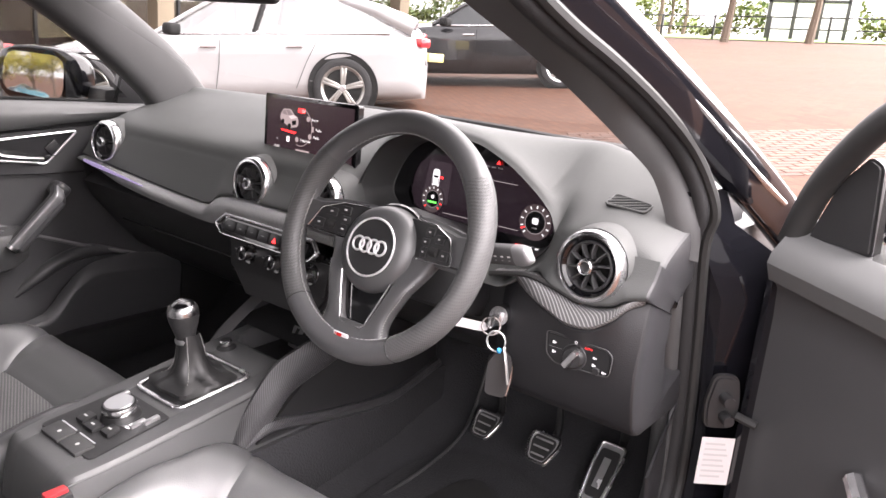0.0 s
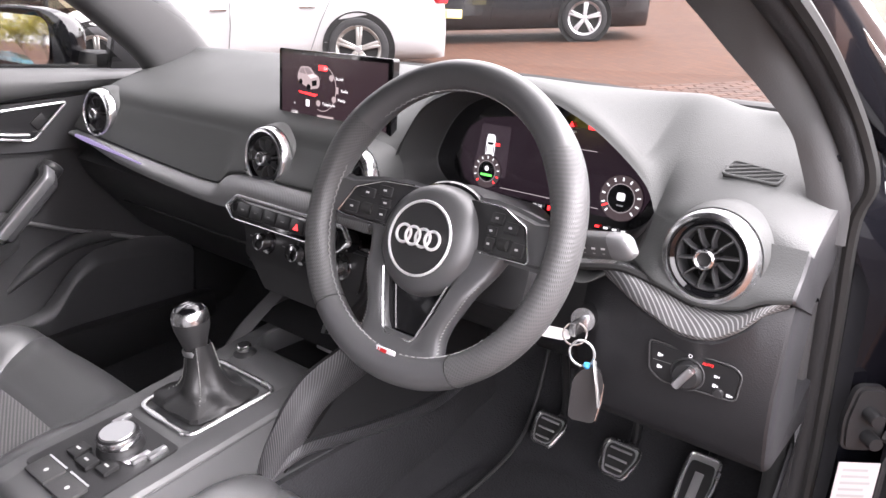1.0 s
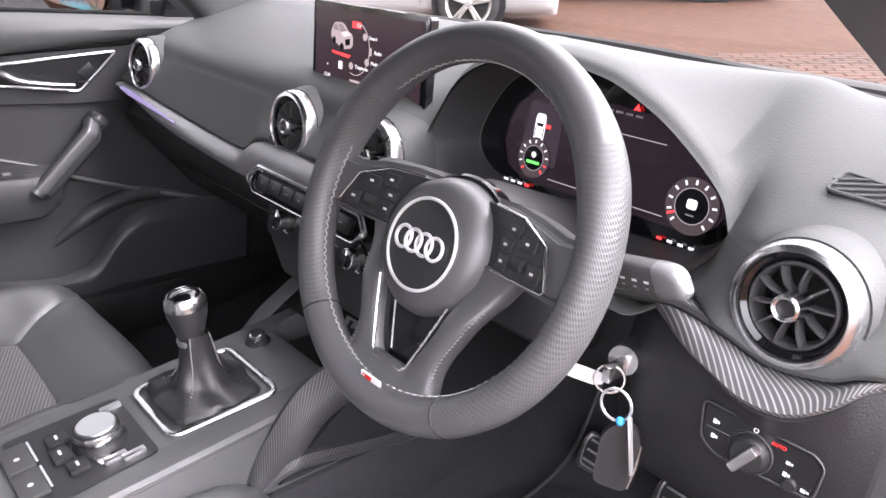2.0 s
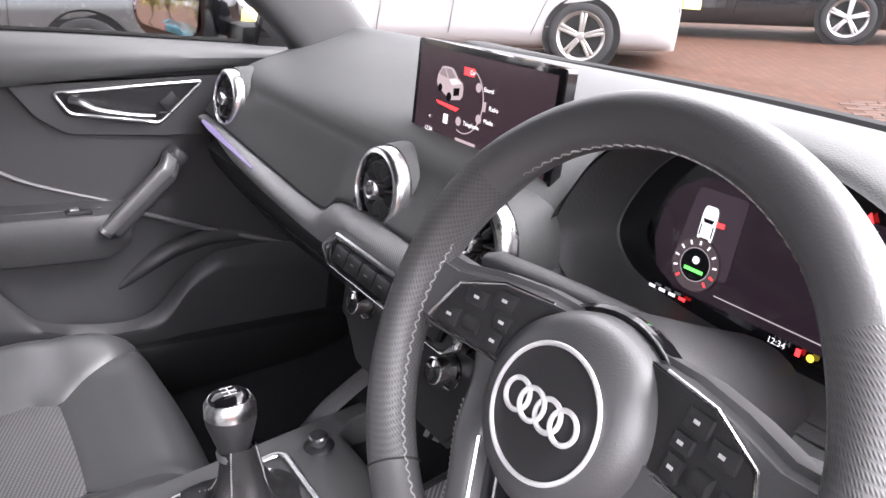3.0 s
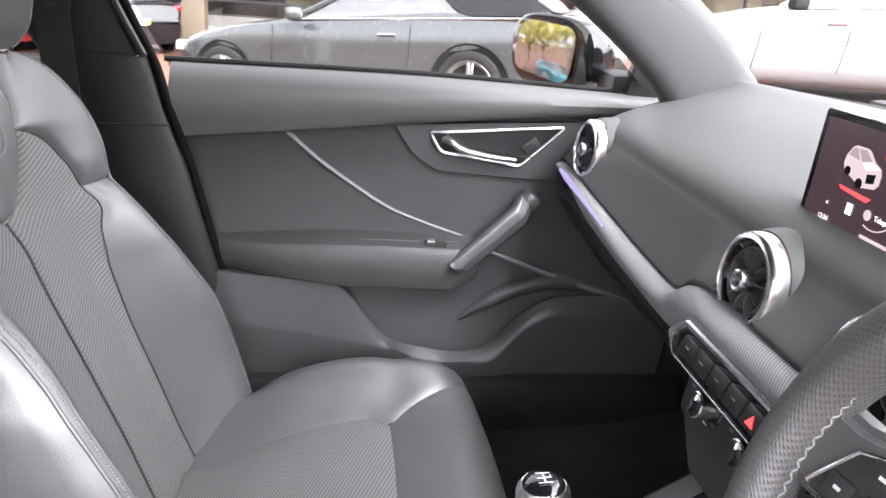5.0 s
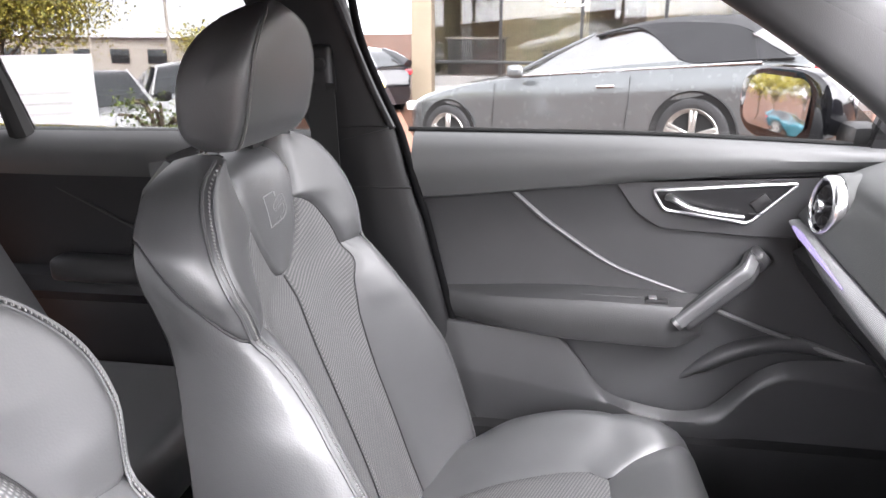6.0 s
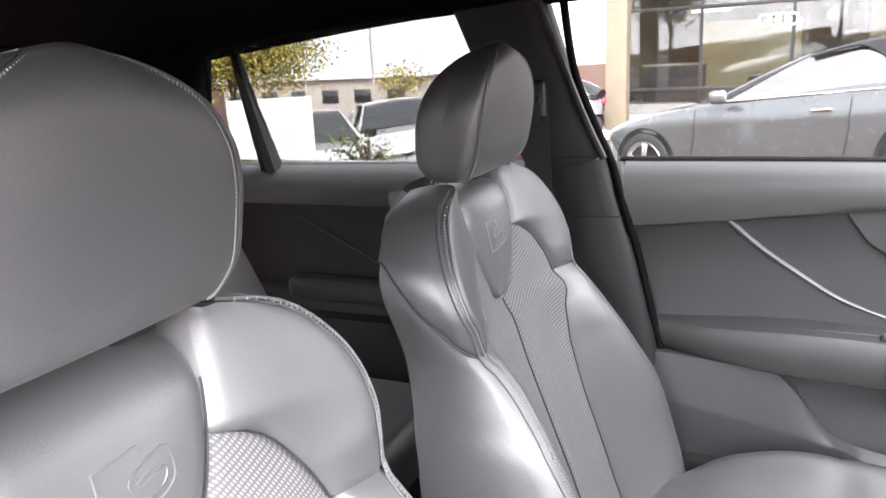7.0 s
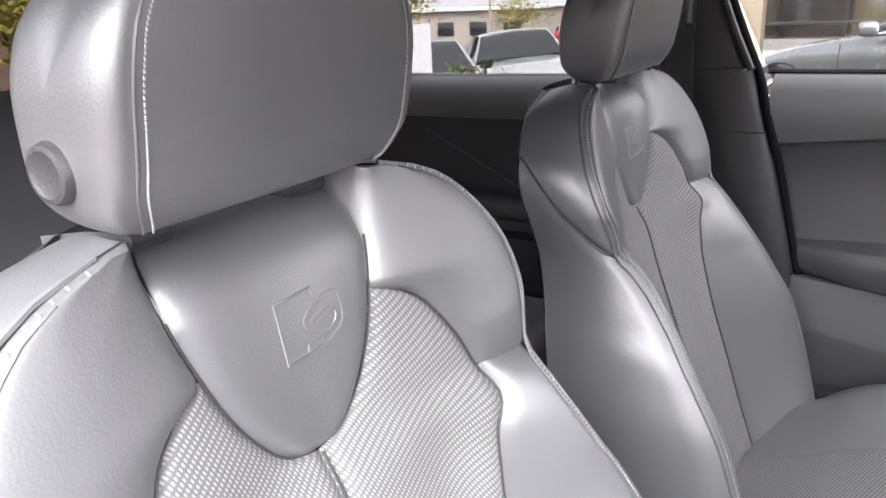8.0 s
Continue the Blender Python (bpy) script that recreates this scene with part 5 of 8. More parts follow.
part("bound_edge", tube(spline([V(0.222, 0.41, 0.56), V(0.232, 0.36, 0.475), V(0.240, 0.30, 0.42), V(0.238, 0.20, 0.392), V(0.225, 0.06, 0.372)], 24), 0.0035, 8), PILLAR, mat, "grey bound edge")
rest = thing("heel_pad", "dark ribbed rubber heel pad on the mat", "heel pad", (0.37, 0.16, 0.37))
part("rubber", prism(rounded([(0.29, 0.02), (0.43, 0.02), (0.42, 0.20), (0.33, 0.22), (0.29, 0.15)], 0.03), lambda u, v, w: V(u, v, 0.369 + 0.05 * smooth01((v - 0.05) / 0.3) - w), 0.006, 0.002), RUBBER, rest)


# ---- centre console ----
con = thing("centre_console", "dark grey centre console with rotary controller and lined fins", "centre console", (0.01, -0.25, 0.42))


def con_z(y):
    return 0.6245 + 0.125 * (y + 0.118)


rows = []
for y in np.linspace(-0.470, 0.10, 96):
    z = con_z(y) - 0.10 * smooth01((-0.428 - y) / 0.042) ** 1.7
    half = curve_at([(-0.470, 0.060), (-0.460, 0.074), (-0.448, 0.083), (-0.43, 0.090), (-0.35, 0.098), (-0.1, 0.105), (0.1, 0.112)], y)
    dip = -0.050 * smooth01((y + 0.046) / 0.012)
    inner = half * lerp(0.62, 0.72, smooth01((y + 0.046) / 0.03))
    rows.append([V(0.010 + sx, y, z + dz) for sx, dz in ((-half - 0.012, -0.22), (-half - 0.008, -0.10), (-half - 0.003, -0.014), (-half - 0.001, -0.006), (-half + 0.004, -0.001), (-inner - 0.003, 0.0), (-inner, -0.001 + dip * 0.04), (-inner + 0.003, dip), (0, dip), (inner - 0.003, dip), (inner, -0.001 + dip * 0.04), (inner + 0.003, 0.0), (half - 0.004, -0.001), (half + 0.001, -0.006), (half + 0.003, -0.014), (half + 0.008, -0.10), (half + 0.012, -0.22))])
part("console_body", done(grid(rows, caps=True)), CONSOLE, con, "soft dark grey console body")
part("console_edge", tube([V(0.010 + curve_at([(-0.47, 0.085), (-0.35, 0.098), (-0.1, 0.105), (0.1, 0.112)], y) + 0.001, y, con_z(y) - 0.008) for y in np.linspace(-0.44, 0.0, 12)], 0.0022, 6), HARD, con)
# rear storage and armrest stub behind the lever
part("rear_tray", box((0.0, -0.63, 0.455), (0.19, 0.30, 0.13), 0.03), HARD, con)
part("rear_column", box((0.0, -0.60, 0.40), (0.22, 0.60, 0.2), 0.03), HARD, con)
# tunnel in front, to the dash
part("front_box", box((0.0, 0.16, 0.50), (0.24, 0.40, 0.20), 0.02), HARD, con)


def on_con(u, v, lift=0.0):
    """A place on the console's top: u to the right, v ahead."""
    return V(u, v, con_z(v) + lift)


CM = Matrix.Translation((0, -0.30, con_z(-0.30))) @ Matrix.Rotation(math.atan(0.125), 4, "X")
# gaiter frame
fr = rounded([(-0.052, -0.250), (0.066, -0.250), (0.076, -0.115), (-0.058, -0.115)], 0.016, 5)
part("gaiter_frame", tube([on_con(u, v, 0.003) for u, v in fr], 0.0042, 8, closed=True, squash=0.7), CHROME, con, "satin chrome gaiter frame")
# controller field
field = prism(rounded([(-0.066, -0.40), (0.080, -0.40), (0.076, -0.268), (-0.060, -0.268)], 0.01), lambda u, v, w: on_con(u, v, 0.0015 - w), 0.01, 0.001)
part("controller_field", field, HARD, con, "black controller field")
ctr = part("rotary_controller", lathe([(0.0, 0.0245), (0.023, 0.0245), (0.0252, 0.0225), (0.0256, 0.017), (0.0262, 0.010), (0.029, 0.006), (0.031, 0.0)], 40, CM @ Matrix.Translation((0.010, -0.012, 0.0))), HARD, con, "round rotary controller with a silver cap")
part("silver_cap", lathe([(0.0, 0.0262), (0.021, 0.0260), (0.0225, 0.0245)], 40, CM @ Matrix.Translation((0.010, -0.012, 0.0))), ALU, ctr, "satin silver cap")
part("chrome_skirt", lathe([(0.0256, 0.0225), (0.0272, 0.019), (0.0275, 0.013), (0.0262, 0.0105)], 40, CM @ Matrix.Translation((0.010, -0.012, 0.0))), CHROME, ctr)
for u, v, w, h in ((-0.022, -0.050, 0.022, 0.024), (0.008, -0.055, 0.028, 0.020), (0.040, -0.046, 0.022, 0.022)):
    bm = box((u, v, 0.004), (w, h, 0.008), 0.003)
    bmesh.ops.transform(bm, matrix=CM, verts=bm.verts)
    bt = part("button", bm, HARD, con)
    flat("mark", rect(u, v, 0.009, 0.003), CM, 0.0085, GREY_MARK, bt)
for u, v in ((-0.040, 0.018), (0.054, -0.010), (0.062, 0.008)):
    bm = box((u, v, 0.003), (0.010, 0.026, 0.007), 0.0025)
    bmesh.ops.transform(bm, matrix=CM, verts=bm.verts)
    part("silver_button", bm, ALU, con)
flat("silver_plate", rounded([(0.034, -0.030), (0.056, -0.026), (0.054, -0.012), (0.036, -0.014)], 0.004), CM, 0.003, CHROME, con)
for u, mat_m in ((-0.020, GREY_MARK), (0.033, GREY_MARK)):
    bm = box((u, -0.094, 0.0030), (0.050, 0.030, 0.007), 0.0032)
    bmesh.ops.transform(bm, matrix=CM, verts=bm.verts)
    bt = part("brake_button", bm, KNEE, con, "black parking brake button")
    flat("mark", disc(u + 0.004, -0.094, 0.0032, 16), CM, 0.0068, mat_m, bt)
    flat("chrome_line", rect(u, -0.0772, 0.044, 0.0026), CM, 0.0058, CHROME, bt)
# start knob in front of the gaiter
m = Matrix.Translation(on_con(-0.047, -0.075, 0.0)) @ Matrix.Rotation(math.atan(0.125), 4, "X")
kb = part("volume_knob", lathe([(0.0, 0.015), (0.0085, 0.015), (0.0105, 0.013), (0.011, 0.004), (0.017, 0.0015), (0.018, 0.0)], 28, m), HARD, con, "small round volume knob")
part("chrome_ring", lathe([(0.0090, 0.0152), (0.0112, 0.0135), (0.0115, 0.008), (0.011, 0.005)], 28, m), CHROME, kb)
# cup holder tray with chrome clip
floor_mat_bm = prism(rounded([(-0.050, -0.025), (0.066, -0.025), (0.070, 0.095), (-0.054, 0.095)], 0.03, 6), lambda u, v, w: on_con(u + 0.003, v, -0.0485 - w), 0.002)
part("cup_holder", floor_mat_bm, RUBBER, con, "black rubber floor of the cup holder")
CP = frame_axes(on_con(0.030, 0.030, 0.002), (0.25, -0.75, 0.62), (0.0, 0.6, 0.8))
clip = part("holder_clip", prism(rounded([(-0.013, -0.022), (0.013, -0.022), (0.021, 0.018), (-0.021, 0.018)], 0.003), on(CP @ Matrix.Rotation(math.pi, 4, "X") @ Matrix.Scale(-1, 4, (0, 1, 0))), 0.004, 0.001), ALU, con, "pale metal cup holder clip")
for u in (-0.006, 0.007):
    flat("slot", [(u - 0.0026, -0.017), (u + 0.0026, -0.017), (u * 1.3 + 0.0034, 0.014), (u * 1.3 - 0.0034, 0.014)], CP, 0.001, RUBBER, clip)

# fins that run from the console up to the dash: wide lined one on the driver's side, a plain one opposite
top = spline([V(0.116, -0.186, 0.548), V(0.122, -0.164, 0.593), V(0.125, -0.131, 0.639), V(0.127, -0.099, 0.665), V(0.130, -0.044, 0.683), V(0.134, 0.03, 0.705), V(0.138, 0.10, 0.745)], 40)
low = spline([V(0.136, -0.178, 0.534), V(0.142, -0.145, 0.558), V(0.145, -0.123, 0.577), V(0.146, -0.089, 0.611), V(0.147, -0.050, 0.627), V(0.149, 0.02, 0.648), V(0.152, 0.11, 0.70)], 40)
rows = []
for a, b in zip(top, low):
    side_c = lerp(a, b, 0.45) + V(0.007, 0, 0.003)
    rows.append([a + V(-0.020, 0.012, -0.010), a + V(-0.008, 0.004, -0.001), a, lerp(a, side_c, 0.55) + V(0.002, 0, 0.001), side_c, lerp(side_c, b, 0.6) + V(0.0015, 0, 0), b, b + V(-0.004, 0.003, -0.004), b + V(-0.018, 0.006, -0.006)])
part("fin", done(grid(rows)), FIN, con, "wide dark grey fin with fine pale lines")
rows = []
for p in spline([V(-0.104, -0.150, 0.560), V(-0.108, -0.085, 0.603), V(-0.110, -0.042, 0.642), V(-0.110, 0.005, 0.673), V(-0.112, 0.047, 0.697), V(-0.116, 0.10, 0.74)], 26):
    rows.append([p + V(0.016, 0.010, -0.010), p + V(0.005, 0.002, -0.001), p, p + V(-0.008, 0.002, -0.006), p + V(-0.012, 0.012, -0.030), p + V(-0.010, 0.03, -0.07)])
part("fin", done(grid(rows)), KNEE, con, "plain dark grey fin")
# lower strake on the driver's side, with a knee bolster between the two
rows = []
for k, p in enumerate(spline([V(0.138, -0.176, 0.538), V(0.141, -0.131, 0.562), V(0.142, -0.058, 0.549), V(0.142, 0.052, 0.527), V(0.142, 0.182, 0.512), V(0.142, 0.33, 0.54)], 36)):
    g = 0.25 + 0.75 * smooth01(k / 7)
    rows.append([p + V(-0.014, 0, 0.009 * g), p + V(0.003 * g, 0, 0.010 * g), p + V(0.008 * g, 0, 0.004 * g), p + V(0.008 * g, 0, -0.005 * g), p + V(0.002 * g, 0, -0.011 * g), p + V(-0.014, 0, -0.012 * g)])
part("strake", done(grid(rows)), FIN, con, "ribbed lower strake")
part("knee_bolster", prism([(-0.15, 0.535), (0.30, 0.52), (0.30, 0.74), (0.10, 0.74), (-0.02, 0.64)], lambda u, v, w: V(0.1355 - w, u, v), 0.01), HARD, con)
part("tunnel_side", box((0.128, 0.02, 0.42), (0.012, 0.70, 0.20), 0.004), CARPET, con)
part("tunnel_side", box((-0.110, 0.02, 0.46), (0.012, 0.50, 0.26), 0.004), CARPET, con)

# ---- gear lever ----
gear = thing("gear_lever", "manual gear lever with chrome-topped knob and stitched leather gaiter", "gear lever", (0.008, -0.18, 0.62))
levels = ((0.0, 1.0), (0.007, 0.99), (0.011, 0.90), (0.014, 0.74), (0.020, 0.60), (0.030, 0.50), (0.050, 0.385), (0.070, 0.315), (0.082, 0.285), (0.086, 0.27))
rows = []
for h, s in levels:
    r = []
    for k in range(44):
        a = 2 * math.pi * k / 44
        sq = 1 / max(abs(math.cos(a)), abs(math.sin(a))) ** (0.85 * s)
        fold = 1 + 0.17 * math.sin(4 * a + 0.6) * math.sin(min(1, h / 0.06) * math.pi) + 0.045 * math.sin(7 * a + h * 90) * (1 if 0 < h < 0.08 else 0)
        u, v = 0.056 * s * sq * fold * math.cos(a), 0.060 * s * sq * fold * math.sin(a)
        c = on_con(0.009 - 0.004 * h / 0.086, -0.1825 - 0.006 * h / 0.086)
        r.append(c + V(u, v, h + 0.002))
    rows.append(r)
gt = part("gaiter", done(grid(rows, loop_v=True)), GAITER, gear, "black leather gaiter with grey stitching")
bm = bmesh.new()
for k in range(26):
    t = k / 25
    h = lerp(0.014, 0.084, t)
    s = curve_at(list(levels), h)
    for a in (radians(-42), radians(222), radians(50)):
        wide = (1 / max(abs(math.cos(a)), abs(math.sin(a))) ** (0.85 * s)) * (1 + 0.17 * math.sin(4 * a + 0.6) * math.sin(min(1, h / 0.06) * math.pi))
        box(on_con(0.009 - 0.004 * h / 0.086, -0.1825 - 0.006 * h / 0.086) + V(0.0568 * s * wide * math.cos(a), 0.0608 * s * wide * math.sin(a), h + 0.002), (0.0014, 0.0014, 0.0020), bm=bm)
tagged(part("stitching", bm, THREAD, gt, smooth=False), kind="stuff")
GK = Matrix.Translation((0.003, -0.190, 0.675)) @ Matrix.Rotation(radians(4), 4, "X") @ Matrix.Rotation(radians(-3), 4, "Y")
part("collar", lathe([(0.0150, 0.012), (0.0175, 0.014), (0.0182, 0.019), (0.0165, 0.022)], 32, GK), ALU, gear, "aluminium collar")
part("knob", lathe([(0.0148, 0.020), (0.0165, 0.026), (0.0205, 0.040), (0.0242, 0.053), (0.0252, 0.062), (0.0245, 0.068)], 36, GK), LEATHER_DARK, gear, "leather-wrapped knob")
part("knob_cap", lathe([(0.0250, 0.062), (0.0252, 0.068), (0.0240, 0.0745), (0.0205, 0.0795), (0.0198, 0.0790)], 36, GK), CHROME, gear, "chrome cap")
part("shift_plate", lathe([(0.0200, 0.0788), (0.0185, 0.0815), (0.012, 0.0840), (0.0, 0.0848)], 28, GK), GLOSS, gear, "gloss black plate with the shift pattern")
pm = GK @ Matrix.Translation((0, 0, 0.0856))
for u in (-0.007, 0.0, 0.007):
    flat("pattern_line", rect(u, 0.0, 0.0012, 0.013), pm, 0.0004, WHITE_MARK, gear)
flat("pattern_line", rect(0, 0, 0.015, 0.0012), pm, 0.0005, WHITE_MARK, gear)

# ---- front seats ----
SEAT_MID = [(0.40, -0.60), (0.49, -0.63), (0.557, -0.651), (0.663, -0.689), (0.779, -0.731), (0.834, -0.749), (0.865, -0.766), (0.9, -0.774), (0.95, -0.784), (1.02, -0.803), (1.05, -0.812)]
SEAT_EDGE = [(0.40, 0.250), (0.54, 0.255), (0.60, 0.254), (0.66, 0.251), (0.715, 0.242), (0.75, 0.236), (0.775, 0.228), (0.80, 0.223), (0.823, 0.219), (0.845, 0.218), (0.863, 0.222), (0.897, 0.231), (0.916, 0.238), (0.935, 0.239), (0.952, 0.237), (0.969, 0.231), (0.985, 0.221), (1.002, 0.207), (1.018, 0.188), (1.033, 0.155), (1.042, 0.12), (1.046, 0.099)]
SEAT_FORE = [(0.40, -0.50), (0.54, -0.535), (0.66, -0.573), (0.715, -0.604), (0.75, -0.625), (0.80, -0.658), (0.823, -0.675), (0.845, -0.694), (0.863, -0.711), (0.897, -0.718), (0.935, -0.732), (0.969, -0.747), (1.002, -0.763), (1.033, -0.780), (1.046, -0.788)]
SEAT_WEAVE = [(0.40, 0.146), (0.545, 0.144), (0.644, 0.144), (0.746, 0.148), (0.807, 0.156), (0.84, 0.168), (0.86, 0.163), (0.89, 0.151), (0.932, 0.127), (0.948, 0.105), (0.956, 0.083)]
SEAT_TONGUE = [(0.866, 0.0), (0.868, 0.015), (0.872, 0.025), (0.879, 0.035), (0.889, 0.044), (0.902, 0.054), (0.918, 0.064), (0.935, 0.072), (0.960, 0.081), (0.990, 0.089), (1.05, 0.097)]


def seat(cx, name, label, button):
    s = thing(name, label, "car seat", (cx, -0.45, 0.36), "front seats")
    he, hf, ht = (lambda z: curve_at(SEAT_EDGE, z)), (lambda z: curve_at(SEAT_WEAVE, z)), (lambda z: curve_at(SEAT_TONGUE, z))
    KINK = 0.863

    def face(u, z):
        mid, fore, q = curve_at(SEAT_MID, z), curve_at(SEAT_FORE, z), abs(u) / he(z)
        low, high, b = smooth01((q - 0.40) / 0.62) ** 1.25, ((q * q + 0.05) ** 0.5 - 0.2236) / 0.8011, smooth01((z - 0.80) / 0.10)
        return lerp(mid, fore, min(1.0, lerp(low, high, b))) - 0.008 * smooth01((q - 0.90) / 0.10) ** 2

    def at(u, z, w=0.0):
        return V(cx + u, face(u, z) + w * 0.94, z + w * 0.34)

    def patch(nm, left, right, z0, z1, nu, nz, mat, lab="", plump=0.006, groove=0.005, roll=()):
        """A sewn panel between two edges; it swells a little and dips to its seams."""
        rows, uvs = [], []
        for i in range(nz + 1):
            z = lerp(z0, z1, i / nz)
            a, b = left(z), right(z)
            r, q = [], []
            for j in range(nu + 1):
                u = lerp(a, b, j / nu)
                edge = min(abs(u - a), abs(b - u), abs(z - z0) + 0.004, abs(z1 - z) + (0.03 if roll else 0.004))
                wrinkle = 0.0014 * noise.noise(V(u * 16, z * 9, cx)) if mat is LEATHER else 0.0
                r.append(at(u, z, wrinkle + plump * (1 - math.exp(-edge / 0.018)) - groove * math.exp(-((edge / 0.005) ** 2))))
                q.append((u, z))
            rows.append(r)
            uvs.append(q)
        for dy, dz in roll:
            rows.append([p + V((p.x - cx) * -dy * 1.2, dy, dz) for p in rows[nz]])
            uvs.append([(a, b - dy) for a, b in uvs[nz]])
        return part(nm, done(grid(rows, uvs=uvs)), mat, s, lab)

    for sx in (-1, 1):
        lo = (lambda f: (lambda z: sx * f(z)))
        patch("bolster", lo(hf), lo(he), 0.42, KINK, 26, 44, LEATHER, "dark grey leather side bolster", 0.009)
        patch("shoulder_panel", lo(lambda z: lerp(hf(z), ht(z), smooth01((z - 0.944) / 0.018))), lo(he), KINK, 1.0455, 26, 44, LEATHER, "dark grey leather shoulder panel", 0.009, 0.006)
        patch("fabric_insert", lo(lambda z: ht(z) if z > 0.866 else 0.0), lo(hf), 0.42, 0.956, 20, 70, FABRIC, "grey woven fabric insert", 0.003)

        # the shoulder's inner edge turns back beside the rolled top of the tongue
        rows = []
        for z in np.linspace(0.960, 1.0455, 14):
            p = at(sx * ht(z), z, -0.003)
            rows.append([p, p + V(-sx * 0.003, -0.006, 0.001), p + V(-sx * 0.006, -0.02, 0.0), p + V(-sx * 0.007, -0.055, -0.004), p + V(-sx * 0.004, -0.10, -0.012)])
        part("shoulder_return", done(grid(rows)), LEATHER, s)

        # side panels, from the front edge back to the shell
        def rim(z):
            return curve_at([(0.45, -0.765), (0.6, -0.78), (0.77, -0.803), (0.9, -0.826), (1.0, -0.842), (1.05, -0.856)], z)

        def side_at(z, t):
            e = at(sx * he(z), z)
            y = lerp(e.y, min(rim(z), e.y - 0.02), t)
            out = 0.010 * math.sin(math.pi * min(1, t * 1.05)) + 0.005 * smooth01(t / 0.10)
            k = 1 if z < 0.97 else max(0.15, 1 - (z - 0.97) / 0.07)
            return V(e.x + sx * out * k, y, e.z + 0.012 * t * (1 if z < 0.93 else max(-0.6, 1 - (z - 0.93) / 0.07)) + 0.004 * math.sin(math.pi * t) * smooth01((z - 1.0) / 0.04))
        cut = lambda t: lerp(KINK, 0.972, smooth01(t * 0.9 + 0.05)) if t > 0 else KINK
        for nm, f0, f1, n in (("bolster_side", lambda t: 0.42, cut, 36), ("shoulder_side", cut, lambda t: 1.0455, 30)):
            rows = []
            for k in range(n + 1):
                dip = 0.004 * math.exp(-((min(k, 99) if nm == "shoulder_side" else n - k) / 0.9) ** 2)
                rows.append([side_at(lerp(f0(t), f1(t), k / n), t) - V(sx * dip, 0, 0) for t in np.linspace(0, 1, 19)])
            part(nm, done(grid(rows)), LEATHER, s, "leather side panel")
        for dz, r in ((0.0, 0.0016),):
            part("swoop_seam", tube([side_at(cut(t) + dz, t) + V(sx * -0.0015, 0, 0) for t in np.linspace(0, 1, 26)], r, 6), LEATHER_DARK, s)
        part("edge_piping", tube([at(sx * he(z), z, 0.0012) for z in np.linspace(0.43, 1.042, 60)], 0.0022, 6), LEATHER, s)
        part("inner_piping", tube([at(sx * (he(z) - 0.011), z, 0.0046) for z in np.linspace(0.43, 1.030, 60)], 0.0009, 6), LEATHER, s)
        bm = bmesh.new()
        for z in np.linspace(0.44, 1.038, 185):
            box(at(sx * (he(z) - 0.0065), z, 0.0048), (0.0009, 0.0016, 0.0026), turn=Matrix.Rotation(radians(20), 3, "X") @ Matrix.Rotation(radians(18 * sx), 3, "Y"), bm=bm)
        tagged(part("stitching", bm, THREAD, s, "fine pale seam stitching", smooth=False), kind="stuff")
    patch("tongue_panel", lambda z: -ht(z), ht, 0.8662, 0.990, 30, 40, LEATHER, "smooth leather panel with an embossed badge", 0.007, 0.005, ((-0.004, 0.009), (-0.010, 0.018), (-0.018, 0.026), (-0.029, 0.033), (-0.043, 0.037), (-0.060, 0.037), (-0.080, 0.030)))
    for sx in (-1, 1):
        part("panel_seam", tube([at(sx * (ht(z) + 0.0005), z, -0.0035) for z in np.linspace(0.8665, 0.995, 40)], 0.0011, 6), LEATHER_DARK, s)
        part("panel_seam", tube([at(sx * hf(z), z, -0.0035) for z in np.linspace(0.43, 0.955, 60)], 0.0011, 6), LEATHER_DARK, s)
        part("panel_seam", tube([at(sx * lerp(hf(KINK), he(KINK), t), KINK, -0.0035) for t in np.linspace(0, 1, 12)], 0.0011, 6), LEATHER_DARK, s)
    part("middle_seam", tube([at(0, z, -0.001) for z in np.linspace(0.43, 0.863, 40)], 0.0014, 6), LEATHER_DARK, s)
    # embossed badge on the tongue: a slanting block and a double curve
    for path in ([(-0.022, 0.974), (0.013, 0.973), (0.015, 0.932), (-0.021, 0.934)], [(-0.022, 0.974), (-0.022, 0.967)], [(-0.021, 0.934), (-0.021, 0.939)]):
        part("embossed_line", tube([at(u, z, 0.0066) for u, z in path], 0.0009, 6), LEATHER, s)
    for path in ([(-0.0265, 0.944), (-0.0255, 0.952), (-0.018, 0.9535), (-0.004, 0.948), (0.0043, 0.9425), (0.004, 0.9365), (-0.003, 0.936), (-0.017, 0.941), (-0.021, 0.939), (-0.019, 0.933), (-0.012, 0.928), (0.006, 0.925)], [(-0.0265, 0.944), (-0.0248, 0.932), (-0.018, 0.925), (-0.006, 0.9205), (0.007, 0.9185), (0.006, 0.925)], [(-0.018, 0.946), (-0.005, 0.9415), (0.0, 0.939)]):
        part("embossed_line", tube([at(p.x * 1.12 - 0.014, p.y + 0.013, 0.0066) for p in spline([V(u, z, 0) for u, z in path], 5 * len(path))], 0.0008, 6), LEATHER, s)
    # rear shell
    rows = []
    for z in np.linspace(0.42, 1.044, 26):
        e = side_at(z, 1.0)
        h2 = abs(e.x - cx) + 0.002
        rows.append([V(cx + h2 * t, e.y - 0.035 * (1 - t * t) ** 0.6, e.z) for t in np.linspace(-1, 1, 15)])
    part("rear_shell", done(grid(rows)), LEATHER_DARK, s, "dark backrest rear")
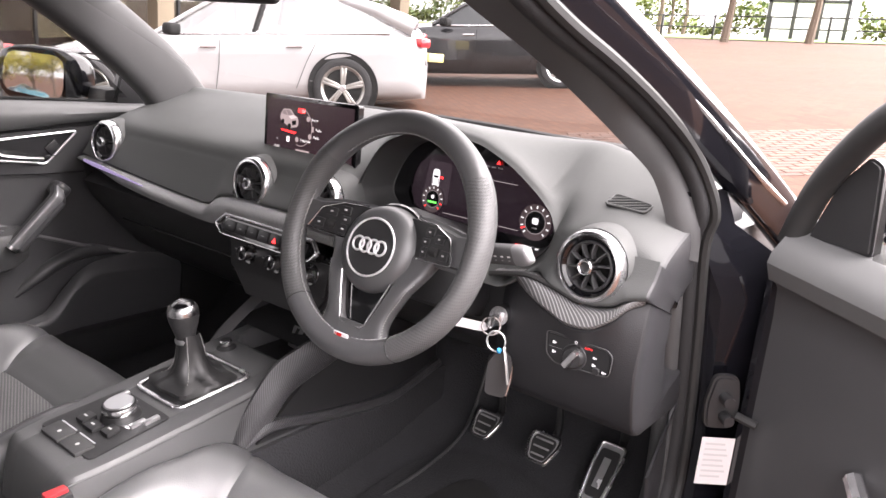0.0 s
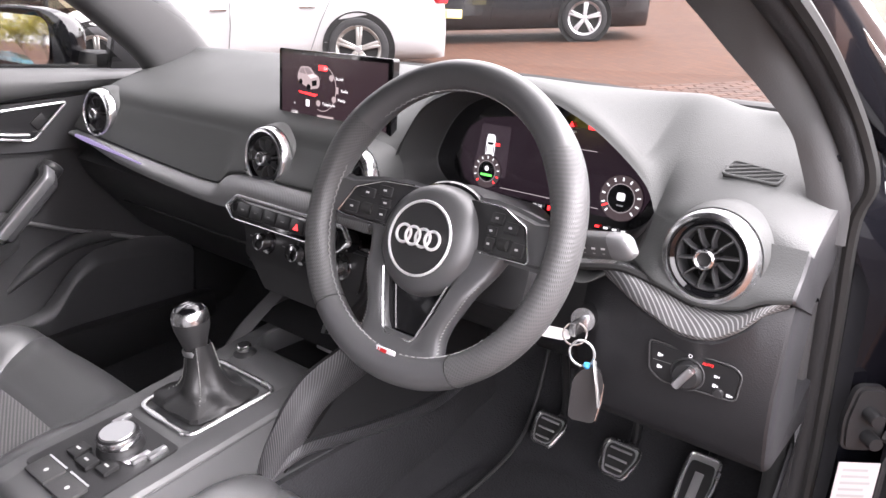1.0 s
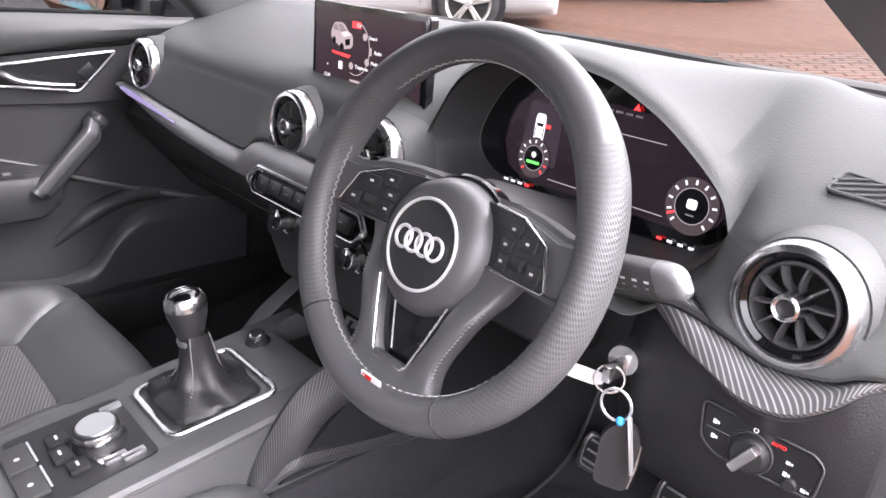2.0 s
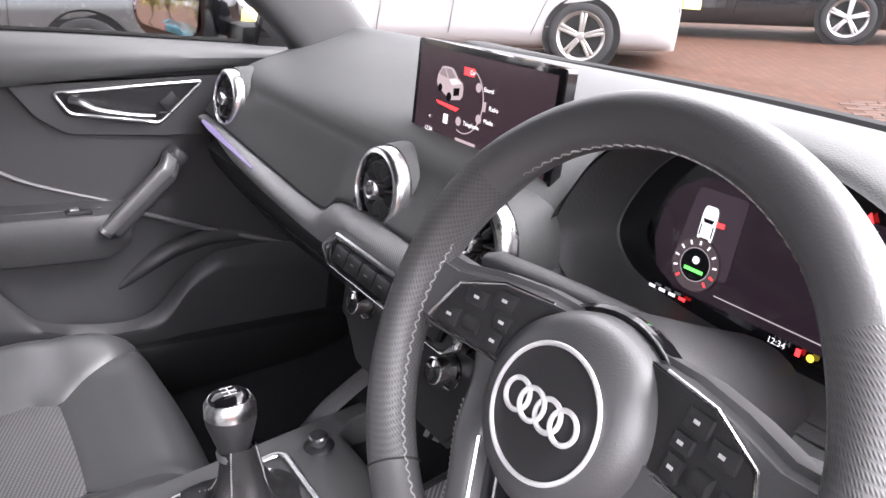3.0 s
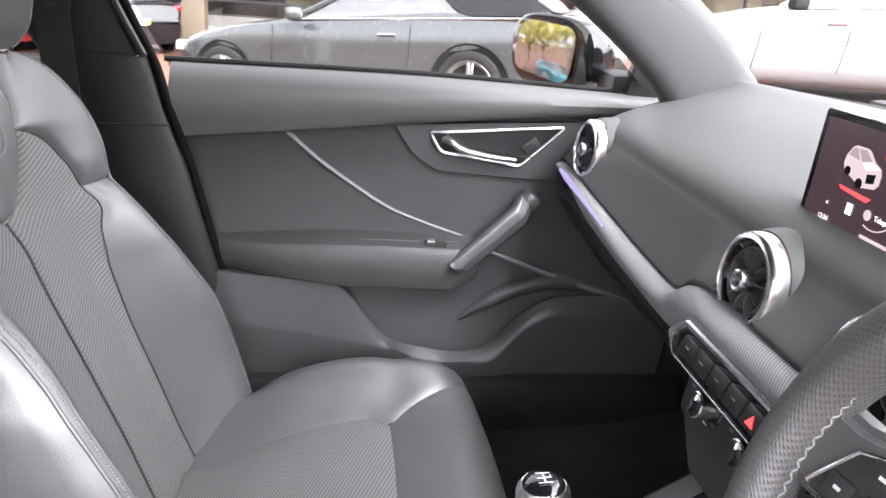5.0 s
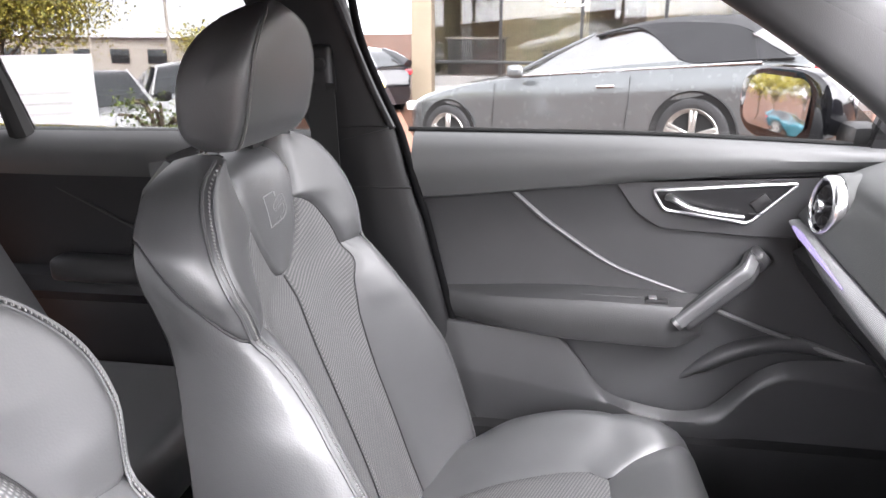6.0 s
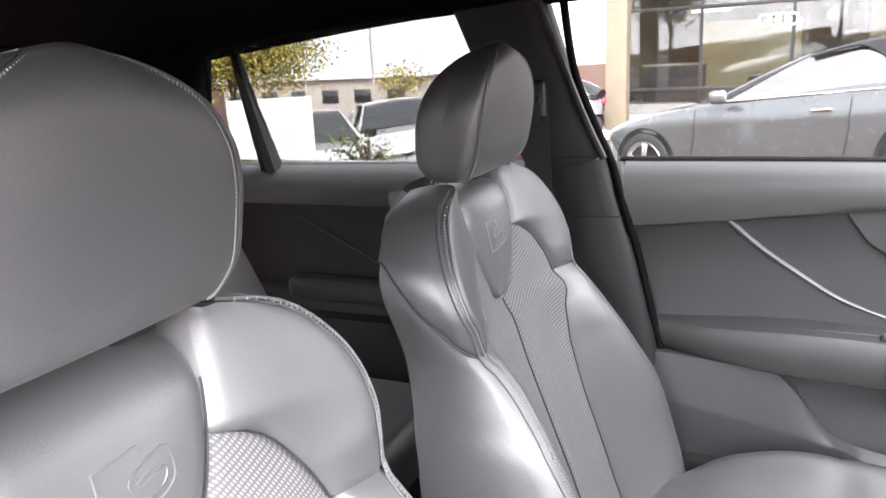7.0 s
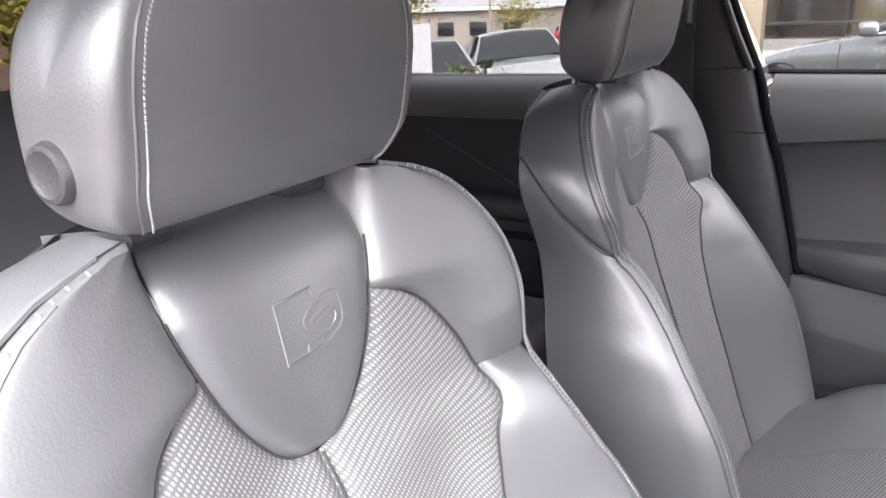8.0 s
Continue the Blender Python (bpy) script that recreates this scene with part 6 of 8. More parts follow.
    # cushion: fabric middle, leather wings and nose
    def c_z(u, y):
        z = curve_at([(-0.68, 0.40), (-0.574, 0.425), (-0.46, 0.476), (-0.36, 0.506), (-0.287, 0.516), (-0.24, 0.530), (-0.20, 0.537), (-0.17, 0.530), (-0.15, 0.512), (-0.135, 0.478), (-0.13, 0.42)], y)
        q = abs(u) / 0.262
        wing = curve_at([(-0.68, 0.5), (-0.525, 0.75), (-0.44, 1.0), (-0.326, 0.92), (-0.25, 0.62), (-0.19, 0.30), (-0.13, 0.05)], y)
        return z + 0.062 * smooth01((q - 0.44) / 0.36) * wing - 0.085 * smooth01((q - 0.80) / 0.20) ** 1.6
    def c_patch(nm, u0, u1, y0, y1, nu, ny, mat, lab=""):
        rows, uvs = [], []
        for i in range(ny + 1):
            y = lerp(y0, y1, i / ny)
            a, b = (u0(y) if callable(u0) else u0), (u1(y) if callable(u1) else u1)
            r, q = [], []
            for j in range(nu + 1):
                u = lerp(a, b, j / nu)
                edge = min(abs(u - a), abs(b - u), abs(y - y0) + 0.003, abs(y1 - y) + 0.003)
                yy = y - 0.02 * (abs(u) / 0.26) ** 2 * smooth01((y + 0.4) / 0.2)
                q.append((u, y))
                r.append(V(cx + u, yy, c_z(u, y) + 0.003 * (1 - math.exp(-edge / 0.015)) - 0.003 * math.exp(-((edge / 0.004) ** 2))))
            rows.append(r)
            uvs.append(q)
        return part(nm, done(grid(rows, uvs=uvs)), mat, s, lab)
    inner = lambda y: 0.126 - 0.02 * smooth01((y + 0.33) / 0.04)
    nose = lambda y: curve_at([(-0.295, 0.106), (-0.27, 0.128), (-0.20, 0.160), (-0.165, 0.185), (-0.13, 0.215)], y)
    c_patch("cushion_fabric", lambda y: -inner(y), inner, -0.66, -0.295, 26, 22, FABRIC, "grey woven fabric cushion middle")
    for sx in (-1, 1):
        c_patch("cushion_wing", lambda y: sx * (inner(y) if y < -0.295 else nose(y)), sx * 0.262, -0.66, -0.13, 18, 44, LEATHER, "leather cushion wing")
    c_patch("cushion_nose", lambda y: -nose(y), nose, -0.295, -0.13, 30, 24, LEATHER, "leather cushion front")
    rows = []
    for z, g in ((0.405, -0.004), (0.395, 0.002), (0.385, 0.002), (0.36, -0.01)):
        rows.append([V(cx + u, y, z) for u, y in rounded([(-0.262 - g, -0.70), (0.262 + g, -0.70), (0.262 + g, -0.175), (-0.262 - g, -0.175)], 0.05, 5)])
    part("cushion_base", done(grid(rows, loop_v=True, caps=True)), LEATHER_DARK, s, "dark cushion side")
    part("seat_rail", box((cx - 0.18, -0.45, 0.365), (0.05, 0.55, 0.03), 0.006), HARD, s)
    part("seat_rail", box((cx + 0.18, -0.45, 0.365), (0.05, 0.55, 0.03), 0.006), HARD, s)
    # headrest: a padded block between two side seams
    side = [(-0.777, 1.052), (-0.768, 1.062), (-0.759, 1.080), (-0.753, 1.105), (-0.747, 1.140), (-0.745, 1.170), (-0.7455, 1.195), (-0.752, 1.212), (-0.766, 1.2205), (-0.785, 1.213), (-0.806, 1.196), (-0.823, 1.170), (-0.834, 1.135), (-0.838, 1.100), (-0.836, 1.072), (-0.828, 1.057), (-0.815, 1.050), (-0.792, 1.049)]
    loop = [p for p in spline([V(0, y, z) for y, z in side], 72, closed=True)]
    mid = V(0, -0.797, 1.125)
    rows = []
    for u, k in [(-0.0050, 0.05), (-0.0050, 0.45), (-0.0055, 0.72), (-0.0075, 0.90), (-0.0115, 0.965), (-0.0150, 0.985), (-0.0165, 0.985), (-0.0185, 1.0)]:
        rows.append((-0.1245 - u - 0.005, k))
    rows += [(u, 1.0) for u in np.linspace(-0.095, 0.095, 17)] + [(-u, k) for u, k in rows[::-1]]
    net = []
    for u, k in rows:
        r = []
        for p in loop:
            q = mid + (p - mid) * k
            narrow = curve_at([(1.045, 0.84), (1.056, 0.93), (1.08, 1.0), (1.12, 1.0), (1.15, 0.965), (1.17, 0.885), (1.19, 0.73), (1.203, 0.55), (1.213, 0.36), (1.2225, 0.14)], q.z)
            bulge = 0.007 * (1 - (u / 0.11) ** 2) if abs(u) < 0.11 else 0.0
            r.append(V(cx + u * narrow, q.y + bulge * smooth01((q.y - mid.y) / 0.04), q.z + 0.5 * bulge * smooth01((q.z - 1.19) / 0.03)))
        net.append(r)
    head = part("headrest", done(grid(net, loop_v=True, caps=True)), LEATHER, s, "dark grey leather headrest", angle=70)
    for sx in (-1, 1):
        row = net[7] if sx < 0 else net[-8]
        pts = [p + V(0, 0.0007, 0) for p in row[0:40]]
        part("headrest_piping", tube(pts, 0.0008, 6), LEATHER, head)
        bm = bmesh.new()
        for p in spline(pts, 120):
            box(p + V(-sx * 0.005, 0.0012, 0), (0.0008, 0.0010, 0.0020), bm=bm)
        part("headrest_stitching", bm, THREAD, head, smooth=False)
        part("headrest_post", tube([V(cx + sx * 0.070, -0.838, 1.0), V(cx + sx * 0.070, -0.832, 1.06)], 0.006, 14), CHROME, s, "chrome headrest post")
        part("post_sleeve", box((cx + sx * 0.070, -0.832, 1.034), (0.040, 0.026, 0.014), 0.005), HARD, s)
    m = frame_axes((cx + button * 0.1235, -0.804, 1.087), (button, 0.05, 0))
    part("release_button", lathe([(0.0, 0.005), (0.010, 0.005), (0.0122, 0.0062), (0.0150, 0.0055), (0.0165, 0.002), (0.017, -0.004)], 32, m), LEATHER_DARK, head, "round headrest release button")
    return s


seat(0.342, "driver_seat", "dark grey leather driver's sports seat with woven fabric middle", 1)
seat(-0.342, "passenger_seat", "dark grey leather front passenger sports seat with woven fabric middle", -1)
buckle = thing("seat_belt_buckle", "black seat belt buckle with a red release button", "seat belt buckle", (0.116, -0.470, 0.50))
part("body", box((0.116, -0.468, 0.535), (0.026, 0.048, 0.10), 0.008), HARD, buckle)
part("release", box((0.116, -0.464, 0.585), (0.015, 0.030, 0.010), 0.003), material("red_plastic", (0.36, 0.025, 0.03), 0.4), buckle, "red release button")

# ---- passenger's door ----
door = thing("passenger_door", "closed dark grey passenger door with chrome handle and armrest", "car door", (-0.75, -0.2, 0.4))


def strip_door(nm, top, bot, y0, y1, prof, mat, lab="", n=30):
    """A panel along the door: edges as (y, z) curves, prof as (share of height, x)."""
    rows = []
    for y in np.linspace(y0, y1, n):
        zt, zb = curve_at(top, y), curve_at(bot, y)
        rows.append([V(x, y, lerp(zb, zt, t)) for t, x in prof])
    return part(nm, done(grid(rows)), mat, door, lab)


PAD_T = [(-0.69, 1.010), (-0.3, 1.012), (0.12, 1.002), (0.30, 0.998)]
PAD_B = [(-0.69, 0.884), (-0.63, 0.889), (-0.3, 0.927), (0.0, 0.957), (0.19, 0.968), (0.30, 0.970)]
strip_door("upper_pad", PAD_T, PAD_B, -0.657, 0.28, ((1.0, -0.745), (0.985, -0.728), (0.93, -0.712), (0.75, -0.697), (0.5, -0.692), (0.25, -0.697), (0.05, -0.708), (0.0, -0.722)), SOFT, "soft dark grey upper pad")
ARM_T = [(-0.62, 0.715), (-0.34, 0.731), (-0.16, 0.727), (-0.10, 0.72), (0.3, 0.70)]
strip_door("middle_panel", PAD_B, ARM_T, -0.65, 0.28, ((1.03, -0.724), (0.96, -0.733), (0.5, -0.737), (0.0, -0.732), (-0.15, -0.73)), DOORMAT, "dark middle panel")
strip_door("lower_panel", [(-0.65, 0.72), (0.3, 0.71)], [(-0.65, 0.34), (0.3, 0.34)], -0.62, 0.28, ((1.0, -0.735), (0.75, -0.735), (0.5, -0.728), (0.35, -0.715), (0.0, -0.705)), DOORMAT, "dark lower panel")
part("window_rubber", tube([V(-0.738, y, curve_at(PAD_T, y) + 0.002) for y in np.linspace(-0.67, 0.15, 14)], 0.005, 6), RUBBER, door)
PALE_TRIM = material("satin_grey_trim", (0.17, 0.17, 0.173), 0.45, 0.1)
# rear edge of the door with its seal
edge = [V(-0.615, -0.745, 1.31), V(-0.655, -0.735, 1.18), V(-0.686, -0.706, 1.084), V(-0.699, -0.676, 1.01), V(-0.696, -0.659, 0.95), V(-0.701, -0.643, 0.89), V(-0.708, -0.630, 0.845), V(-0.710, -0.588, 0.674), V(-0.708, -0.546, 0.513), V(-0.703, -0.502, 0.41)]
part("door_edge_seal", tube(spline(edge, 48), 0.0070, 10), SEAL_BLACK, door, "black door edge seal")
# pale trim line that divides the panel
line = [(-0.480, 0.908), (-0.423, 0.859), (-0.36, 0.815), (-0.295, 0.775), (-0.225, 0.748), (-0.150, 0.724)]
part("trim_line", tube(spline([V(-0.734, y, z) for y, z in line], 30), [0.0062 - 0.0026 * k / 29 for k in range(30)], 10, squash=0.8), PALE_TRIM, door, "raised satin grey trim blade")
SATIN_FRAME = material("satin_door_chrome", (0.60, 0.60, 0.61), 0.30, 1.0, blotch=0.03)
# handle niche with its chrome frame and lever
niche = [(-0.234, 0.918), (0.006, 0.938), (-0.069, 0.865), (-0.212, 0.884)]
part("handle_plate", prism(rounded([(-0.31, 0.935), (-0.265, 0.872), (-0.218, 0.842), (-0.07, 0.834), (0.08, 0.834), (0.12, 0.962), (-0.1, 0.948)], 0.012), lambda u, v, w: V(-0.7265 - w, u, v), 0.012, 0.008, 3), DOORMAT, door, "sculpted plate round the handle")
part("handle_niche", prism(rounded(niche, 0.006), lambda u, v, w: V(-0.7245 - w, u, v), 0.012), BLACK_TRIM, door, "black handle niche")
part("handle_frame", tube([V(-0.7225, u, v) for u, v in rounded(niche, 0.010, 6)], 0.0032, 8, closed=True), SATIN_FRAME, door, "satin chrome frame of the handle niche")
lever = spline([V(-0.720, -0.208, 0.907), V(-0.710, -0.196, 0.905), V(-0.703, -0.172, 0.893), V(-0.700, -0.125, 0.885), V(-0.706, -0.082, 0.880)], 24)
part("door_lever", tube(lever, [0.0085 - 0.0035 * k / 23 for k in range(24)], 12, squash=0.75), SATIN_FRAME, door, "satin chrome door lever")
part("lock_switch", box((-0.7238, -0.052, 0.902), (0.005, 0.030, 0.022), 0.002, Matrix.Rotation(radians(40), 3, "X")), HARD, door)
part("lock_mark", box((-0.7170, -0.060, 0.884), (0.002, 0.022, 0.0022), 0.0006), PILLAR, door)
# armrest with its window switch
rows = []
for y in np.linspace(-0.60, -0.135, 26):
    t = (y + 0.60) / 0.465
    zt = curve_at([(-0.60, 0.715), (-0.34, 0.729), (-0.135, 0.724)], y)
    zb = curve_at([(-0.60, 0.664), (-0.354, 0.640), (-0.18, 0.636), (-0.135, 0.655)], y)
    out = curve_at([(-0.60, 0.02), (-0.50, 0.052), (-0.35, 0.066), (-0.2, 0.066), (-0.135, 0.05)], y)
    rows.append([V(-0.735, y, zt + 0.004), V(-0.73 + out * 0.6, y, zt), V(-0.733 + out * 0.93, y, zt - 0.004), V(-0.73 + out, y, zt - 0.014), V(-0.73 + out * 0.98, y, lerp(zb, zt, 0.4)), V(-0.73 + out * 0.85, y, zb + 0.008), V(-0.73 + out * 0.6, y, zb), V(-0.735, y, zb - 0.004)])
part("armrest", done(grid(rows, caps=True)), KNEE, door, "padded dark grey armrest")
part("armrest_line", tube([V(-0.693, y, 0.7285) for y in np.linspace(-0.345, -0.18, 5)], 0.0013, 5), PILLAR, door)
part("window_switch", box((-0.688, -0.215, 0.7255), (0.020, 0.040, 0.010), 0.003), HARD, door, "black window switch")
part("switch_tip", box((-0.688, -0.222, 0.7315), (0.014, 0.014, 0.004), 0.0015), ALU, door)
# grab handle, slanting up from the armrest: a squared bar with a satin face
SATIN = material("satin_grey_metal_paint", (0.20, 0.20, 0.205), 0.34, 0.5, blotch=0.05)
GA, GB = V(-0.668, -0.176, 0.690), V(-0.660, -0.062, 0.808)
run_d = (GB - GA).normalized()
lift_d = V(1, 0, 0).cross(run_d).normalized()
if lift_d.z < 0:
    lift_d = -lift_d
out_d = run_d.cross(lift_d)
if out_d.x < 0:
    out_d = -out_d


def squared(path, half_a, half_b, n=20):
    """A bar with a rounded square section along points of (place, scale)."""
    rows = []
    for p, k in path:
        rows.append([p + lift_d * half_a * k * math.copysign(abs(math.cos(q)) ** 0.5, math.cos(q)) + out_d * half_b * k * math.copysign(abs(math.sin(q)) ** 0.5, math.sin(q)) for q in (2 * math.pi * j / n for j in range(n))])
    return done(grid(rows, loop_v=True, caps=True))


bar_path = [(GA.lerp(GB, t) - out_d * (0.030 * smooth01((t - 0.86) / 0.16) + 0.012 * smooth01((0.08 - t) / 0.08)), 1.0 if 0.02 < t < 1.0 else 0.8) for t in np.linspace(-0.03, 1.05, 26)]
part("grab_handle", squared(bar_path, 0.0170, 0.0180), DOORMAT, door, "dark squared grab handle")
face_path = [(GA.lerp(GB, t) + lift_d * 0.0075 + out_d * (0.0095 - 0.030 * smooth01((t - 0.90) / 0.16)), 1.0) for t in np.linspace(-0.01, 1.03, 24)]
part("grab_trim", squared(face_path, 0.0108, 0.0095), SATIN, door, "satin face of the grab handle")
part("grab_end", squared([(p + lift_d * 0.0002, 1.03) for p, k in face_path[:2]], 0.0108, 0.0095), SATIN_FRAME, door, "bright end of the grab handle")
part("grab_foot", box((-0.708, -0.050, 0.806), (0.05, 0.034, 0.034), 0.013, Matrix.Rotation(radians(-44), 3, "X"), segs=3), DOORMAT, door)
# map pocket: a raised outer wall whose lip swings down and up again, with the recess behind it
TOP = [(-0.62, 0.662), (-0.50, 0.654), (-0.39, 0.643), (-0.36, 0.618), (-0.325, 0.572), (-0.29, 0.533), (-0.24, 0.516), (-0.157, 0.504), (-0.11, 0.513), (-0.085, 0.532), (-0.057, 0.564), (-0.01, 0.606), (0.03, 0.621), (0.12, 0.626), (0.25, 0.60)]
FOLD = [(-0.62, 0.580), (-0.545, 0.567), (-0.29, 0.518), (-0.20, 0.488), (-0.10, 0.492), (-0.03, 0.565), (0.03, 0.592), (0.25, 0.57)]
rows = []
for y in np.linspace(-0.60, 0.25, 90):
    a, b = curve_at(TOP, y), min(curve_at(FOLD, y), curve_at(TOP, y) - 0.012)
    deep = smooth01((y + 0.42) / 0.05)
    rows.append([V(-0.733, y, a - 0.10 * deep), V(-0.724, y, a - 0.03 * deep), V(-0.708, y, a - 0.004 * deep), V(-0.702, y, a), V(-0.698, y, a - 0.003), V(-0.690, y, lerp(a, b, 0.5)), V(-0.683, y, b + 0.003), V(-0.682, y, b - 0.004), V(-0.688, y, b - 0.05), V(-0.700, y, 0.42), V(-0.705, y, 0.35)])
part("map_pocket", done(grid(rows)), DOORMAT, door, "dark moulded map pocket")
part("pocket_arch", tube(spline([V(-0.742, -0.185, 0.530), V(-0.734, -0.119, 0.585), V(-0.730, -0.058, 0.622), V(-0.730, 0.005, 0.640), V(-0.732, 0.063, 0.636), V(-0.740, 0.16, 0.61)], 30), [0.019 * (0.3 + 0.7 * smooth01(min(k, 29 - k) / 10)) for k in range(30)], 14, squash=0.9), DOORMAT, door)
part("speaker_surround", tube(spline([V(-0.712, -0.09, 0.47), V(-0.71, 0.0, 0.56), V(-0.715, 0.1, 0.60), V(-0.72, 0.19, 0.58), V(-0.72, 0.22, 0.48), V(-0.71, 0.14, 0.425), V(-0.71, -0.05, 0.425)], 40, closed=True), 0.004, 6, closed=True), DOORMAT, door)
part("lower_trim_line", tube([V(-0.724, -0.14, 0.712), V(-0.724, -0.10, 0.699), V(-0.724, -0.028, 0.672), V(-0.724, 0.048, 0.645), V(-0.726, 0.16, 0.61)], 0.0045, 8), PALE_TRIM, door)
part("door_skin", box((-0.80, -0.2, 0.66), (0.10, 0.95, 0.64), 0.03), BODY_BLACK, door, "black outer door skin")

# sail panel with its tweeter at the front corner of the window
part("sail_panel", prism(rounded([(0.10, 0.995), (0.29, 0.995), (0.20, 1.09), (0.125, 1.10)], 0.01), lambda u, v, w: V(-0.722 - w, u, v), 0.02, 0.005), HARD, door, "black corner panel")
# passenger's door mirror
mir = thing("door_mirror", "black door mirror with its glass tilted towards the driver", "door mirror", (-0.88, 0.19, 1.0))
MN = V(0.443, -0.896, -0.045)
mm = frame_axes((-0.915, 0.004, 1.050), MN)
rows = []
for k, (d, s) in enumerate(((0.004, 1.0), (0.0, 1.06), (-0.02, 1.08), (-0.05, 0.98), (-0.08, 0.78), (-0.10, 0.5), (-0.105, 0.1))):
    rows.append([mm @ V((0.098 if math.cos(a) < 0 else 0.125) * s * math.copysign(abs(math.cos(a)) ** 0.7, math.cos(a)) + 0.25 * -d * 0.6, 0.066 * s * math.copysign(abs(math.sin(a)) ** 0.7, math.sin(a)), d) for a in (2 * math.pi * j / 36 for j in range(36))])
part("housing", done(grid(rows, loop_v=True, caps=True)), BODY_BLACK, mir, "gloss black housing")
part("foot", box((-0.775, 0.11, 1.01), (0.09, 0.06, 0.05), 0.015), HARD, mir)
shape = rounded([(-0.088, -0.040), (0.082, -0.056), (0.090, 0.050), (-0.072, 0.056)], 0.035, 6)
mg = frame_axes((-0.915, 0.004, 1.050), V(0.443, -0.896, 0.030))
rows = [[mg @ V(u * s, v * s, 0.0105 - ((u * s) ** 2 + (v * s) ** 2) / 2.6) for u, v in shape] for s in (1.0, 0.85, 0.7, 0.55, 0.4, 0.25, 0.12, 0.001)]
part("mirror_glass", done(grid(rows, loop_v=True, caps=True)), MIRROR, mir, "silvered convex mirror glass")

# ---- rear of the cabin ----
for sx in (-1, 1):
    rd = thing("rear_door_trim", "dark grey rear door lining", "car door", (sx * 0.76, -1.2, 0.4))
    y1 = -0.80 if sx < 0 else -1.06
    def strip(nm, zs, mat, lab=""):
        rows = [[V(sx * x, y, z + 0.01 * math.sin((y + 0.8) * 2)) for x, z in zs] for y in np.linspace(-1.68, y1, 14)]
        return part(nm, done(grid(rows)), mat, rd, lab)
    strip("upper_pad", ((0.745, 1.008), (0.72, 1.004), (0.70, 0.988), (0.694, 0.968), (0.700, 0.945), (0.725, 0.915)), SOFT, "dark upper pad")
    # Front door plastic with the rear cabin's shade put into its colour.
    REAR_SHADE = bpy.data.materials.get("shaded_rear_door_plastic") or material("shaded_rear_door_plastic", (0.014, 0.014, 0.016), 0.5, grain=0.3, grain_size=0.0014)
    strip("panel", ((0.725, 0.915), (0.735, 0.85), (0.735, 0.72), (0.70, 0.71), (0.69, 0.68), (0.72, 0.65), (0.73, 0.40)), REAR_SHADE)
    part("trim_line", tube([V(sx * 0.732, lerp(-1.41, -1.10, t), lerp(0.889, 0.735, t)) for t in np.linspace(0, 1, 8)], 0.0032, 8), PILLAR, rd)
    part("armrest", box((sx * 0.705, -1.22, 0.72), (0.06, 0.36, 0.05), 0.018, segs=3), HARD, rd)
    part("quarter_pillar", tube([V(sx * 0.715, -1.435, 0.99), V(sx * 0.66, -1.43, 1.13), V(sx * 0.61, -1.423, 1.26)], [0.025, 0.016, 0.010], 8), RUBBER, rd)
    part("skin", box((sx * 0.81, -1.28, 0.68), (0.10, 0.80 if sx < 0 else 0.50, 0.62), 0.03), BODY_BLACK, rd)
bench = thing("rear_bench", "grey leather rear bench across the car", "bench seat", (0, -1.4, 0.36))
for cx in (-0.33, 0.33):
    rows = [[V(cx + u, -1.44 - 0.26 * t - 0.02 * math.cos(u * 8) * 0, 0.52 + 0.50 * t) + V(0, 0.03 * math.cos(u / 0.33 * 1.5), 0) for u in np.linspace(-0.32, 0.32, 15)] for t in np.linspace(0, 1, 12)]
    part("backrest", done(grid(rows), 0.08), LEATHER, bench, "grey leather backrest")
    part("cushion", box((cx, -1.22, 0.49), (0.64, 0.46, 0.14), 0.05, segs=4), LEATHER, bench, "grey leather cushion")
part("shelf", box((0, -1.83, 0.97), (1.1, 0.20, 0.02), 0.006), HARD, bench)
belt = thing("seat_belt", "black seat belt hanging from its guide on the middle pillar", "seat belt", (-0.64, -0.80, 0.9))
part("guide", box((-0.655, -0.800, 1.120), (0.034, 0.040, 0.085), 0.012, segs=3), HARD, belt)
part("guide_bolt", lathe([(0.0, 0.006), (0.009, 0.006), (0.012, 0.0)], 16, frame_axes((-0.638, -0.800, 1.13), (1, 0.1, 0))), RUBBER, belt)
rows = [[V(-0.640 - 0.012 * t, lerp(-0.800, -0.785, t) + w, lerp(1.10, 0.52, t)) for w in (-0.024, -0.008, 0.008, 0.024)] for t in np.linspace(0, 1, 10)]
part("webbing", done(grid(rows), 0.002), RUBBER, belt, "black webbing")

# rear-view mirror above the windscreen
rv = thing("rear_view_mirror", "black interior mirror hanging from the windscreen", "mirror", (-0.0, -0.10, 1.27))
part("housing", box((-0.02, -0.095, 1.262), (0.235, 0.03, 0.06), 0.015, segs=4), HARD, rv)
part("stalk", tube([V(0, -0.08, 1.26), V(0, -0.02, 1.32)], 0.01, 10), HARD, rv)

# ---- driver's door, standing open ----
dd = thing("driver_door", "open black driver's door with grey inner panel", "car door", (0.86, 0.16, 0.5))
DA = radians(62)
DM = Matrix.Translation((0.828, 0.245, -0.045)) @ Matrix.Rotation(DA, 4, "Z")
# in the door's own frame: u back from the hinge (-y when shut), x outwards


def dp(x, u, z):
    return DM @ V(x, -u, z)


def dtop(u):
    """The pad dips a little along the door."""
    return -0.10 * u


